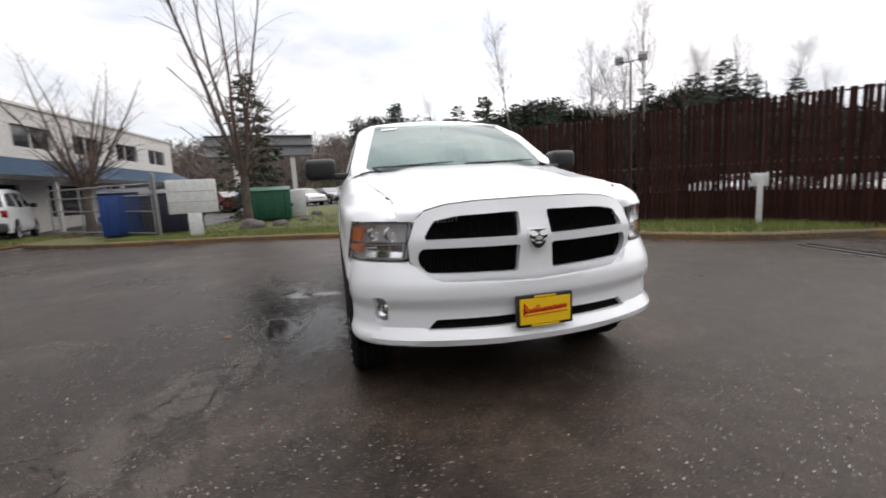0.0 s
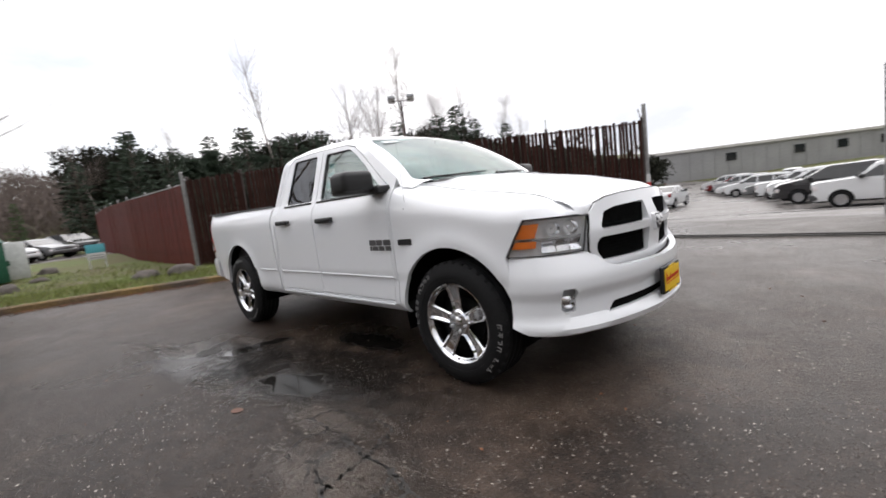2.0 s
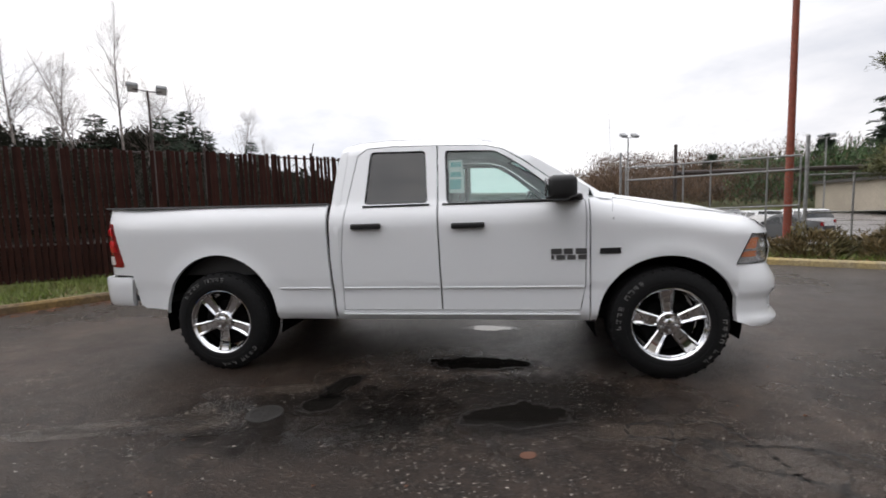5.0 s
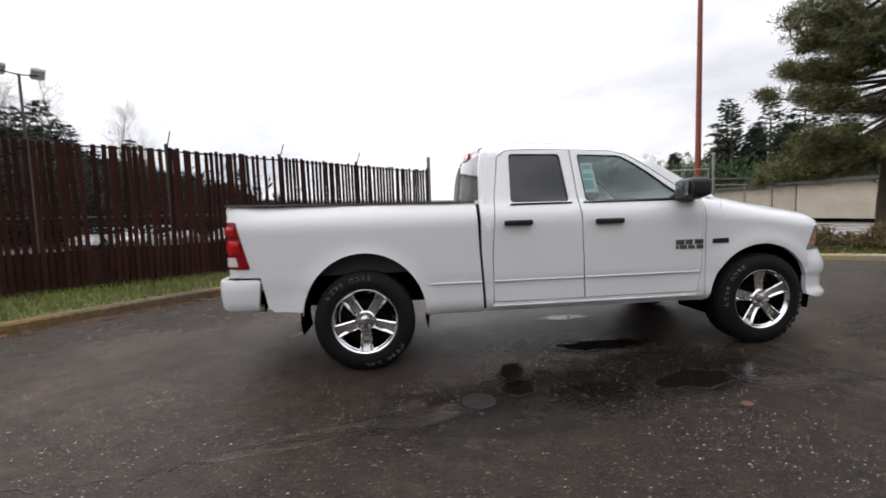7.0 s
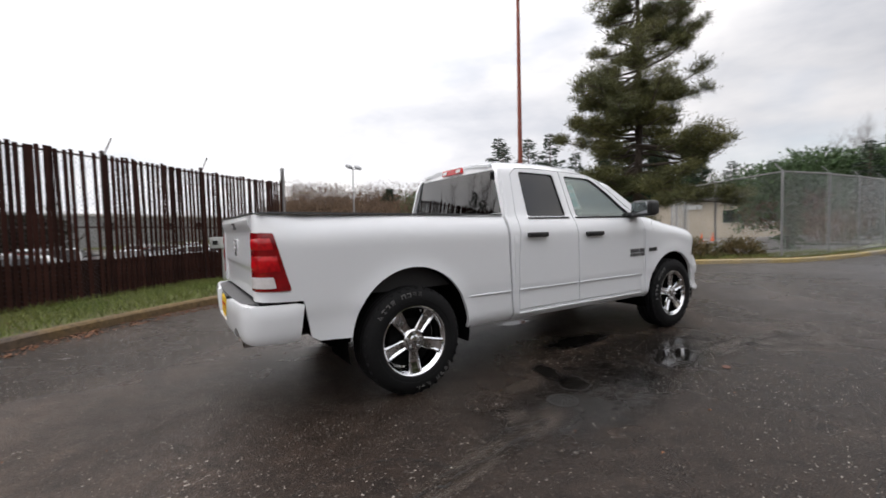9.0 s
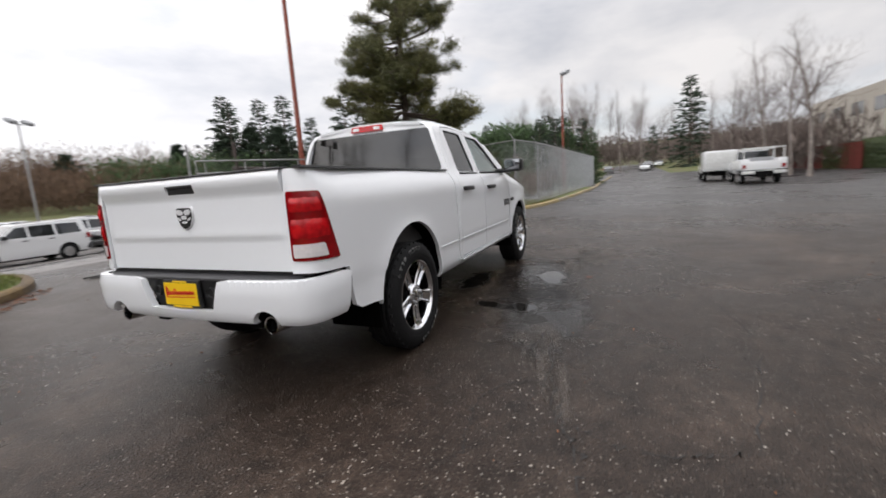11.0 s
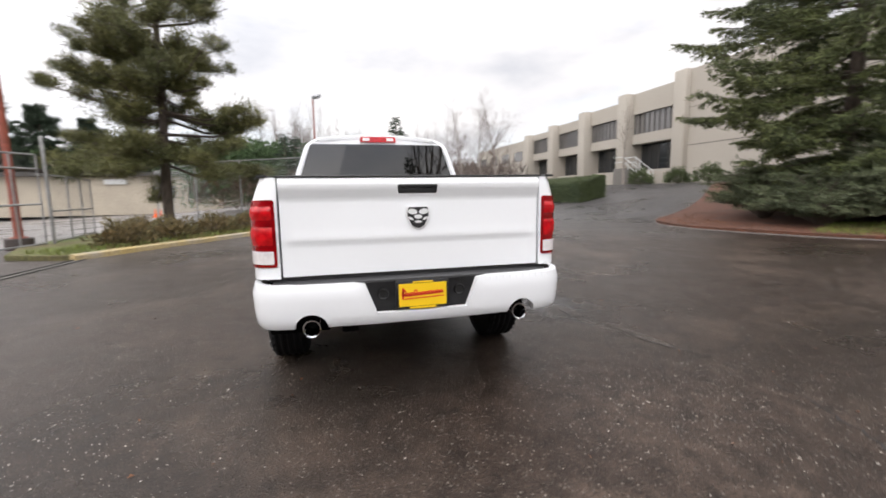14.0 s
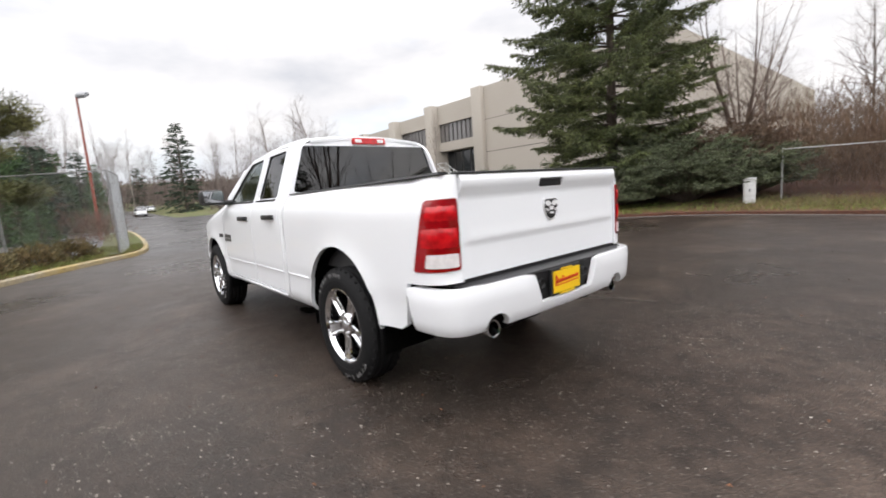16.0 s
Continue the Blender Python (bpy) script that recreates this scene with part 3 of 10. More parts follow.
def ribbon(bm, pts, half, up):
    """A flat stroke of the given half width through points, lying square to up."""
    pts, up, last = [Vector(p) for p in pts], Vector(up), None
    for i, p in enumerate(pts):
        d = (pts[min(i + 1, len(pts) - 1)] - pts[max(i - 1, 0)]).normalized()
        s = d.cross(up).normalized() * half
        cur = bm.verts.new(p + s), bm.verts.new(p - s)
        if last:
            bm.faces.new((last[0], last[1], cur[1], cur[0]))
        last = cur


def sweep(bm, pts, section, close=False):
    """Carries a flat section of (across, up) along a level path."""
    rows = []
    n = len(pts)
    for i, p in enumerate(pts):
        a = Vector(pts[(i - 1) % n] if close else pts[max(i - 1, 0)])
        b = Vector(pts[(i + 1) % n] if close else pts[min(i + 1, n - 1)])
        d = b - a
        d.z = 0
        d.normalize()
        side = Vector((d.y, -d.x, 0))
        rows.append([bm.verts.new(Vector(p) + side * u + Vector((0, 0, v))) for u, v in section])
    k = len(section)
    for a, b in zip(rows, rows[1:] + (rows[:1] if close else [])):
        for j in range(k):
            bm.faces.new((a[j], a[(j + 1) % k], b[(j + 1) % k], b[j]))
    if not close:
        bm.faces.new(rows[0][::-1])
        bm.faces.new(rows[-1])


def spline(points, n=200):
    """A dense smooth line through points (Catmull-Rom), evenly spaced."""
    p = np.array(points, float)
    p = np.vstack([2 * p[0] - p[1], p, 2 * p[-1] - p[-2]])
    out = []
    for i in range(1, len(p) - 2):
        for t in np.linspace(0, 1, 24, endpoint=False):
            a, b, c, d = p[i - 1:i + 3]
            out.append(0.5 * (2 * b + (c - a) * t + (2 * a - 5 * b + 4 * c - d) * t * t + (3 * b - a - 3 * c + d) * t ** 3))
    out.append(p[-2])
    out = np.array(out)
    s = np.r_[0, np.cumsum(np.linalg.norm(np.diff(out, axis=0), axis=1))]
    q = np.linspace(0, s[-1], n)
    return np.column_stack([np.interp(q, s, out[:, k]) for k in range(out.shape[1])])


def inside(x, y, poly):
    px, py = poly[:, 0], poly[:, 1]
    qx, qy = np.roll(px, -1), np.roll(py, -1)
    with np.errstate(divide="ignore", invalid="ignore"):
        c = ((py > y) != (qy > y)) & (x < (qx - px) * (y - py) / (qy - py) + px)
    return bool(c.sum() % 2)


def refine(poly, step):
    out = []
    for i, a in enumerate(poly):
        b = poly[(i + 1) % len(poly)]
        k = max(1, int(math.ceil(math.dist(a, b) / step)))
        out += [(a[0] + (b[0] - a[0]) * j / k, a[1] + (b[1] - a[1]) * j / k) for j in range(k)]
    return np.array(out)


def rounded(poly, r, n=4):
    """A polygon with its corners rounded."""
    out = []
    m = len(poly)
    for i in range(m):
        a, b, c = (Vector(poly[(i + k) % m]) for k in (-1, 0, 1))
        da, dc = (a - b), (c - b)
        k = min(r, da.length * 0.45, dc.length * 0.45)
        p, q = b + da.normalized() * k, b + dc.normalized() * k
        for j in range(n + 1):
            t = j / n
            out.append(tuple(p * (1 - t) ** 2 + b * 2 * t * (1 - t) + q * t * t))
    return out


def panel(outer, holes, place, thick, step=0.06, flip=False):
    """A curved sheet: a flat outline with holes, carried onto a surface by place(u, v, depth)."""
    loops = [refine(outer, step)] + [refine(h, step) for h in holes]
    pts, edges = [], []
    for lp in loops:
        base = len(pts)
        pts += [Vector(p) for p in lp]
        edges += [(base + i, base + (i + 1) % len(lp)) for i in range(len(lp))]
    rim = np.array([tuple(p) for p in pts])
    lo, hi = loops[0].min(0), loops[0].max(0)
    for gx in np.arange(lo[0] + step * 0.5, hi[0], step):
        for gy in np.arange(lo[1] + step * 0.5, hi[1], step):
            if np.min((rim[:, 0] - gx) ** 2 + (rim[:, 1] - gy) ** 2) > (0.45 * step) ** 2 and inside(gx, gy, loops[0]) and not any(inside(gx, gy, h) for h in loops[1:]):
                pts.append(Vector((gx, gy)))
    from mathutils import geometry
    vs, _, fs, *_ = geometry.delaunay_2d_cdt(pts, edges, [], 0, 1e-5)
    keep = []
    for f in fs:
        cx, cy = sum(vs[i][0] for i in f) / len(f), sum(vs[i][1] for i in f) / len(f)
        if inside(cx, cy, loops[0]) and not any(inside(cx, cy, h) for h in loops[1:]):
            keep.append(list(f))
    n = len(vs)
    verts = [place(v[0], v[1], 0.0) for v in vs] + [place(v[0], v[1], thick) for v in vs]
    faces = [f[::-1] if flip else f for f in keep] + [[i + n for i in (f if flip else f[::-1])] for f in keep]
    count = {}
    for f in keep:
        for i in range(len(f)):
            a, b = f[i], f[(i + 1) % len(f)]
            count[(a, b)] = count.get((a, b), 0) + 1
    for a, b in count:
        if (b, a) not in count:
            faces.append([b, a, a + n, b + n] if not flip else [a, b, b + n, a + n])
    used = sorted({i for f in faces for i in f})
    ix = {k: i for i, k in enumerate(used)}
    bm = bmesh.new()
    bv = [bm.verts.new(verts[k]) for k in used]
    for f in faces:
        try:
            bm.faces.new([bv[ix[k]] for k in f])
        except ValueError:
            pass
    bmesh.ops.recalc_face_normals(bm, faces=bm.faces)
    return bm


def lerp(x, xs, ys):
    return float(np.interp(x, xs, ys))

# ---------------------------------------------------------------- the pickup: nose towards +x, middle between the axles at the origin
WHEEL_X, WHEEL_Z, TYRE_R = 1.785, 0.415, 0.415
side_plan = spline([(-2.885, 0.70), (-2.885, 0.80), (-2.875, 0.86), (-2.845, 0.91), (-2.78, 0.945), (-2.65, 0.962), (-2.3, 0.972), (-1.785, 0.985),
                    (-1.2, 0.978), (-0.8, 0.975), (0, 0.978), (0.8, 0.978), (1.25, 0.978), (1.77, 0.988), (2.1, 0.978), (2.25, 0.962),
                    (2.39, 0.905), (2.50, 0.80), (2.59, 0.65), (2.655, 0.48), (2.70, 0.25), (2.715, 0.0)], 700)
plan_len = np.r_[0, np.cumsum(np.linalg.norm(np.diff(side_plan, axis=0), axis=1))]
plan_len -= np.interp(0.0, side_plan[:, 0], plan_len)
plan_tan = np.gradient(side_plan, axis=0)
plan_tan /= np.linalg.norm(plan_tan, axis=1)[:, None]


def ux(x):
    """Length along the plan line where it passes x."""
    return float(np.interp(x, side_plan[14:698, 0], plan_len[14:698]))


def unose(w):
    """Length along the plan line where the nose is w from the middle."""
    i = int(len(side_plan) * 0.8)
    return float(np.interp(-w, -side_plan[i:, 1], plan_len[i:]))


def utail(w):
    i = int(len(side_plan) * 0.12)
    return float(np.interp(w, side_plan[:i, 1], plan_len[:i]))


def roof_mid(x):
    return lerp(x, (-0.80, -0.72, -0.6, -0.4, 0.0, 0.4, 0.66, 0.76), (1.872, 1.908, 1.930, 1.941, 1.937, 1.910, 1.853, 1.808))


def roof_edge(x):
    return roof_mid(x) - 0.035


def hood_mid(x):
    return lerp(x, (1.2, 1.3, 1.5, 1.75, 2.15, 2.40, 2.55, 2.70), (1.415, 1.405, 1.39, 1.36, 1.295, 1.245, 1.212, 1.18))


def hood_z(x, y):
    a = abs(y)
    dome = 0.022 * max(0.0, min(1.0, (0.56 - a) / 0.14)) * max(0.0, min(1.0, (2.60 - x) / 0.5))
    f = max(0.0, min(1.0, (x - 1.25) / 0.55))
    return hood_mid(x) - 0.045 * (a / 0.75) ** 2 * (0.3 + 0.7 * f) - 0.008 - 0.012 * f + dome


def smooth_fade(x):
    t = max(0.0, min(1.0, (x + 2.888) / 0.30))
    return t ** 0.5


def inset(u, z, cab):
    """How far the skin lies inside the plan line at height z."""
    x = float(np.interp(u, plan_len, side_plan[:, 0]))
    d = 0.0
    if z < 0.72:
        d += 0.010 * min(1.0, (0.72 - z) / 0.02)
    if z < 0.52:
        d += 0.06 * ((0.52 - z) / 0.1) ** 2
    if cab:
        if z > 1.17:
            t = min(1.0, (z - 1.17) / 0.20)
            d += 0.084 * t * t
        if z > 1.37:
            d += 0.36 * (z - 1.37)
        k = (z - (roof_edge(x) - 0.075)) / 0.075
        if k > 0:
            d += 0.115 * k * k
    elif x < 1.225:                                 # load bed
        if z > 1.18:
            d += 0.085 * min(1.3, (z - 1.18) / 0.19) ** 2 * smooth_fade(x)
    for xw in (-WHEEL_X, WHEEL_X):
        r = math.hypot(x - xw, z - 0.43)
        d -= 0.016 * math.exp(-((r - 0.52) / 0.07) ** 2)
    return d


def side_place(s, cab=False, lift=0.0):
    def f(u, z, depth):
        i = float(np.interp(u, plan_len, np.arange(len(plan_len))))
        j = min(int(i), len(side_plan) - 2)
        t = i - j
        p = side_plan[j] * (1 - t) + side_plan[j + 1] * t
        g = plan_tan[j] * (1 - t) + plan_tan[j + 1] * t
        n = np.array((-g[1], g[0]))
        d = inset(u, z, cab) + depth - lift
        return Vector((p[0] - n[0] * d, s * (p[1] - n[1] * d), z))
    return f


hood_edge_half = [(1.50, 0.0), (1.475, 0.3), (1.42, 0.6), (1.33, 0.798), (2.0, 0.771), (2.30, 0.731), (2.42, 0.700), (2.50, 0.66), (2.575, 0.52), (2.63, 0.32), (2.652, 0.0)]


def hood_place(x, y, d):
    xf = lerp(abs(y), (0, 0.32, 0.52, 0.66, 0.70), (2.652, 2.63, 2.575, 2.50, 2.42))
    roll = 0.035 * max(0.0, 1 - (xf - x) / 0.14) ** 2
    return Vector((x, y, hood_z(x, y) - roll - d))


def wing_target(u):
    """The point of the bonnet's edge that the wing rolls over to."""
    k = (ux(1.232), ux(1.6), ux(2.0), ux(2.25), ux(2.36), unose(0.80), unose(0.70))
    return lerp(u, k, (1.232, 1.60, 1.99, 2.21, 2.30, 2.415, 2.490)), lerp(u, k, (0.825, 0.795, 0.777, 0.751, 0.737, 0.708, 0.672))


def wing_top(u):
    x, w = wing_target(u)
    return hood_place(x, w, 0.006).z


def wing_place(s):
    base = side_place(s)

    def f(u, z, depth):
        x = float(np.interp(u, plan_len, side_plan[:, 0]))
        zs = lerp(u, (ux(1.23), ux(1.8), ux(2.2), ux(2.34), unose(0.7)), (1.17, 1.13, 1.06, 1.062, 1.058))
        zt = wing_top(u)
        if z <= zs:
            return base(u, z, depth)
        p = base(u, zs, depth)
        tx, tw = wing_target(u)
        t = min(1.0, (z - zs) / max(0.01, zt - zs))
        k = 1 - math.sqrt(max(0.0, 1 - t ** 1.7))
        return Vector((p.x + (tx - p.x) * k, p.y + (s * (tw - depth * 0.5) - p.y) * k, z))
    return f


def arch(xc, zc, rx, rz, a0, a1, n=26):
    return [(xc + rx * math.cos(radians(a0 + (a1 - a0) * i / n)), zc + rz * math.sin(radians(a0 + (a1 - a0) * i / n))) for i in range(n + 1)]


truck = thing("pickup_truck", "white four-door pickup truck with chrome wheels, parked on wet asphalt", "pickup truck")
P = M["paint"]
for s in (-1, 1):
    fl = s > 0
    # load bed side, wrapping round to the tailgate
    top = [(ux(-0.825), 1.368), (ux(-1.6), 1.375), (ux(-2.4), 1.385), (utail(0.90), 1.392), (utail(0.795), 1.392)]
    outline = top + [(utail(0.795), 0.825), (utail(0.86), 0.825), (ux(-2.60), 0.815), (ux(-2.555), 0.562), (ux(-2.50), 0.53), (ux(-2.285), 0.52)]
    outline += arch(-1.778, 0.45, 0.507, 0.535, 176, 0)
    outline += [(ux(-1.262), 0.435), (ux(-0.778), 0.43), (ux(-0.788), 0.60), (ux(-0.812), 0.95)]
    lamp_cut = rounded([(ux(-2.775), 1.268), (utail(0.808), 1.272), (utail(0.806), 0.895), (ux(-2.675), 0.888)], 0.02)
    part("bed_side", panel(outline, [lamp_cut], side_place(s), 0.03, 0.05, fl), P, truck)
    bm = bmesh.new()
    sweep(bm, [Vector((x, s * 0.872, z)) for x, z in ((-0.83, 1.372), (-1.6, 1.379), (-2.4, 1.389), (-2.86, 1.395))], [(-0.035, 0), (0.028, 0), (0.02, 0.012), (-0.03, 0.012)])
    part("bed_rail_cap", bm, M["black"], truck, "black plastic rail cap")
    bm = bmesh.new()
    box(bm, -0.86, -0.73, s * 0.925 - 0.006, s * 0.925 + 0.006, 0.46, 1.16)
    box(bm, -0.86, -0.73, s * 0.84 - 0.006, s * 0.84 + 0.006, 1.1, 1.36)
    part("gap_shade", bm, M["dark"], truck)
    # tail lamp
    lamp = part("tail_lamp", panel(lamp_cut, [], side_place(s, lift=0.006), 0.05, 0.035, fl), M["red_lens"], truck, "red tail lamp with a clear reversing window")
    white = rounded([(ux(-2.78), 0.985), (utail(0.822), 0.985), (utail(0.822), 0.912), (ux(-2.765), 0.912)], 0.010)
    part("reverse_lamp", panel(white, [], side_place(s, lift=0.010), 0.008, 0.03, fl), M["lamp_white"], lamp, "clear reversing lamp")
    for za, zb, xo in ((1.150, 1.245, -2.795), (1.005, 1.132, -2.76)):
        q = rounded([(ux(xo), zb), (utail(0.825), zb), (utail(0.823), za), (ux(xo + 0.025), za)], 0.028)
        base = side_place(s, lift=0.008)
        part("reflector", panel(q, [], lambda u, z, d, g=base, c=(za + zb) / 2, k=(zb - za) / 2: g(u, z, d + 0.006 - 0.010 * (1 - ((z - c) / k) ** 2)), 0.004, 0.02, fl), M["red_bright"], lamp)
    # cab side with one opening for the two doors
    cab_top = [(ux(x), roof_edge(x)) for x in (0.64, 0.55, 0.4, 0.2, 0.0, -0.2, -0.4, -0.6, -0.68)]
    outline = [(ux(1.222), 0.43), (ux(1.222), 1.30), (ux(1.225), 1.372), (ux(1.238), 1.435), (ux(1.10), 1.525), (ux(0.90), 1.655), (ux(0.74), 1.755)] + cab_top
    outline += [(ux(-0.735), 1.825), (ux(-0.765), 1.70), (ux(-0.79), 1.37), (ux(-0.79), 0.95), (ux(-0.765), 0.60), (ux(-0.755), 0.43)]
    doors = [(ux(1.16), 0.515), (ux(1.195), 0.70), (ux(1.205), 1.34), (ux(1.17), 1.375), (ux(0.95), 1.53), (ux(0.76), 1.675), (ux(0.60), 1.775), (ux(0.45), 1.812), (ux(-0.30), 1.838),
             (ux(-0.52), 1.828), (ux(-0.60), 1.77), (ux(-0.66), 1.40), (ux(-0.70), 0.95), (ux(-0.695), 0.515)]
    part("cab_side", panel(outline, [doors], side_place(s, True), 0.04, 0.05, fl), P, truck)
    g = 0.006
    front = [(ux(0.112 + g), 0.515 + g), (ux(1.16 - g), 0.515 + g), (ux(1.195 - g), 0.70), (ux(1.205 - g), 1.335), (ux(1.165 - g), 1.368), (ux(0.945), 1.523), (ux(0.752), 1.668), (ux(0.595), 1.768), (ux(0.445), 1.805), (ux(0.072 + g), 1.820)]
    fwin = rounded([(ux(0.155), 1.355), (ux(1.105), 1.352), (ux(0.93), 1.478), (ux(0.80), 1.588), (ux(0.65), 1.695), (ux(0.53), 1.762), (ux(0.135), 1.778)], 0.03)
    rear = [(ux(0.112 - g), 0.515 + g), (ux(0.072 - g), 1.821), (ux(-0.30), 1.831), (ux(-0.515), 1.821), (ux(-0.593), 1.765), (ux(-0.653), 1.40), (ux(-0.693), 0.95), (ux(-0.689), 0.515 + g)]
    rwin = rounded([(ux(0.005), 1.358), (ux(-0.025), 1.785), (ux(-0.49), 1.795), (ux(-0.515), 1.36)], 0.035)
    for name, edge, win, glass, hx in (("front_door", front, fwin, "glass", (0.20, 0.455)), ("rear_door", rear, rwin, "glass_tint", (-0.60, -0.355))):
        door = part(name, panel(edge, [win], side_place(s, True), 0.045, 0.045, fl), P, truck)
        part("window_pane", panel(win, [], side_place(s, True, lift=-0.016), 0.004, 0.12, fl), M[glass], door, "clear side glass" if glass == "glass" else "dark tinted side glass").visible_shadow = False
        ring = [tuple(Vector(p)) for p in win]
        c = sum((Vector(p) for p in win), Vector((0, 0))) / len(win)
        inner = [tuple(c + (Vector(p) - c) * 0.965) for p in win]
        part("window_seal", panel(win, [inner], side_place(s, True, lift=-0.008), 0.012, 0.12, fl), M["black"], door)
        bm = bmesh.new()
        box(bm, ux(win[0][0]) * 0 + min(p[0] for p in win) - 0.01, max(p[0] for p in win) + 0.02, s * 0.917 - 0.008, s * 0.917 + 0.008, 1.338, 1.353, 0.003)
        part("belt_trim", bm, M["black"], door, "black belt moulding")
        bm = bmesh.new()
        zc = 1.178 if hx[0] > 0 else 1.19
        box(bm, hx[0], hx[1], s * 1.0 - 0.016, s * 1.0 + 0.016, zc - 0.022, zc + 0.022, 0.012, 3)
        handle = part("door_handle", bm, M["black"], door, "black plastic pull handle")
        for hxx in (hx[0] + 0.03, hx[1] - 0.03):
            bm = bmesh.new()
            box(bm, hxx - 0.022, hxx + 0.022, s * 0.975 - 0.02, s * 0.975 + 0.02, zc - 0.02, zc + 0.02, 0.008)
            part("handle_base", bm, M["black"], door)
    # wing
    zt = [(u, wing_top(u)) for u in [ux(x) for x in (1.232, 1.35, 1.5, 1.65, 1.8, 1.95, 2.1, 2.25, 2.36)] + [unose(0.85), unose(0.80), unose(0.75), unose(0.70)]]
    outline = [(ux(1.232), 0.43)] + [(ux(1.232), 1.20)] + zt + [(unose(0.70), 1.062), (ux(2.335), 1.066), (ux(2.222), 0.855), (ux(2.236), 0.80), (ux(2.243), 0.62)]
    outline += [p for p in arch(1.770, 0.43, 0.495, 0.495, 20, 176, 34)] + [(ux(1.272), 0.43)]
    part("front_wing", panel(outline, [], wing_place(s), 0.03, 0.035, fl), P, truck)
    # head lamp: chrome bowl, two reflectors, amber corner, clear lens
    lamp = rounded([(ux(2.228), 0.853), (ux(2.338), 1.056), (unose(0.655), 1.050), (unose(0.69), 0.85)], 0.012)
    bowl = part("head_lamp", panel(lamp, [], side_place(s, lift=-0.032), 0.02, 0.03, fl), M["lamp_bowl"], truck, "clear head lamp with chrome reflectors and an amber corner")
    part("lens", panel(lamp, [], side_place(s, lift=0.004), 0.004, 0.05, fl), M["lens"], bowl, "clear lens").visible_shadow = False
    c = sum((Vector(p) for p in lamp), Vector((0, 0))) / len(lamp)
    part("lamp_bezel", panel(lamp, [[tuple(c + (Vector(p) - c) * 0.978) for p in lamp]], side_place(s, lift=0.0), 0.010, 0.05, fl), M["grey_plastic"], bowl)
    for am in ([(ux(2.285), 0.955), (ux(2.330), 1.035), (unose(0.888), 1.035), (unose(0.905), 0.955)], [(ux(2.262), 0.898), (ux(2.284), 0.938), (unose(0.900), 0.938), (unose(0.905), 0.898)]):
        part("turn_lamp", panel(rounded(am, 0.008), [], side_place(s, lift=-0.008), 0.012, 0.03, fl), M["amber"], bowl, "amber turn reflector")
    pl = side_place(s, lift=-0.012)
    for uu, zz, rr in ((unose(0.835), 0.998, 0.042), (unose(0.75), 0.995, 0.047)):
        p, q = pl(uu, zz, 0), pl(uu, zz, 0.03)
        axis = (p - q).normalized()
        bm = bmesh.new()
        lathe(bm, [(0.0, rr), (-0.012, rr * 0.9), (-0.03, rr * 0.5), (-0.036, rr * 0.25), (-0.02, rr * 0.22), (-0.015, 0.002)], 20, "Z", Matrix.Translation(p) @ axis.to_track_quat("Z", "Y").to_matrix().to_4x4())
        part("reflector", bm, M["chrome"], bowl)
    for i, (wa, wb) in enumerate(((0.885, 0.83), (0.825, 0.765), (0.76, 0.70))):   # slanted chrome facets under the shelf
        for j, (za, zb) in enumerate(((0.868, 0.900), (0.903, 0.934))):
            tilt = (0.5, -0.7, 0.3, -0.4, 0.8, -0.5)[i * 2 + j]
            zm = (za + zb) / 2
            q = rounded([(unose(wa), za), (unose(wb), za), (unose(wb), zb), (unose(wa), zb)], 0.004)
            base = side_place(s, lift=-0.016)
            part("reflector", panel(q, [], lambda u, z, d, k=tilt, c=zm, g=base: g(u, z, d + k * (z - c)), 0.006, 0.03, fl), M["chrome"], bowl)
    part("lamp_shelf", panel(rounded([(ux(2.30), 0.938), (ux(2.305), 0.950), (unose(0.69), 0.950), (unose(0.69), 0.938)], 0.004), [], side_place(s, lift=-0.022), 0.02, 0.03, fl), M["chrome"], bowl)
    # wheel-arch liner, mud flap
    for xc, zc, r in ((1.770, 0.43, 0.51), (-1.778, 0.45, 0.53)):
        bm = bmesh.new()
        ring = [(xc + r * math.cos(a), zc + r * math.sin(a)) for a in np.linspace(-0.25, math.pi + 0.25, 30)]
        prev = None
        for x, z in ring:
            cur = bm.verts.new((x, s * 0.955, z)), bm.verts.new((x, s * 0.55, z))
            if prev:
                bm.faces.new((prev[0], prev[1], cur[1], cur[0]))
            prev = cur
        bmesh.ops.solidify(bm, geom=bm.faces, thickness=0.01)
        part("arch_liner", bm, M["dark"], truck)
    for xm, z1 in ((1.255, 0.62), (-2.285, 0.63)):
        bm = bmesh.new()
        box(bm, xm - 0.012, xm + 0.012, min(s * 0.76, s * 0.945), max(s * 0.76, s * 0.945), 0.42 if xm > 0 else 0.57, z1, 0.008)
        part("mud_flap", bm, M["black"], truck)
    # door mirror
    bm = bmesh.new()
    box(bm, 0.93, 1.13, min(s * 0.985, s * 1.235), max(s * 0.985, s * 1.235), 1.345, 1.515, 0.045, 4)
    for v in bm.verts:
        k = (s * v.co.y - 0.985) / 0.25
        v.co.x += -0.035 * k - (0.03 if v.co.z < 1.37 else 0)
    mirror = part("door_mirror", bm, M["black"], truck, "black door mirror")
    bm = bmesh.new()
    box(bm, 0.96, 1.17, min(s * 0.868, s * 1.01), max(s * 0.868, s * 1.01), 1.338, 1.392, 0.018, 3)
    part("mirror_arm", bm, M["black"], mirror)
    bm = bmesh.new()
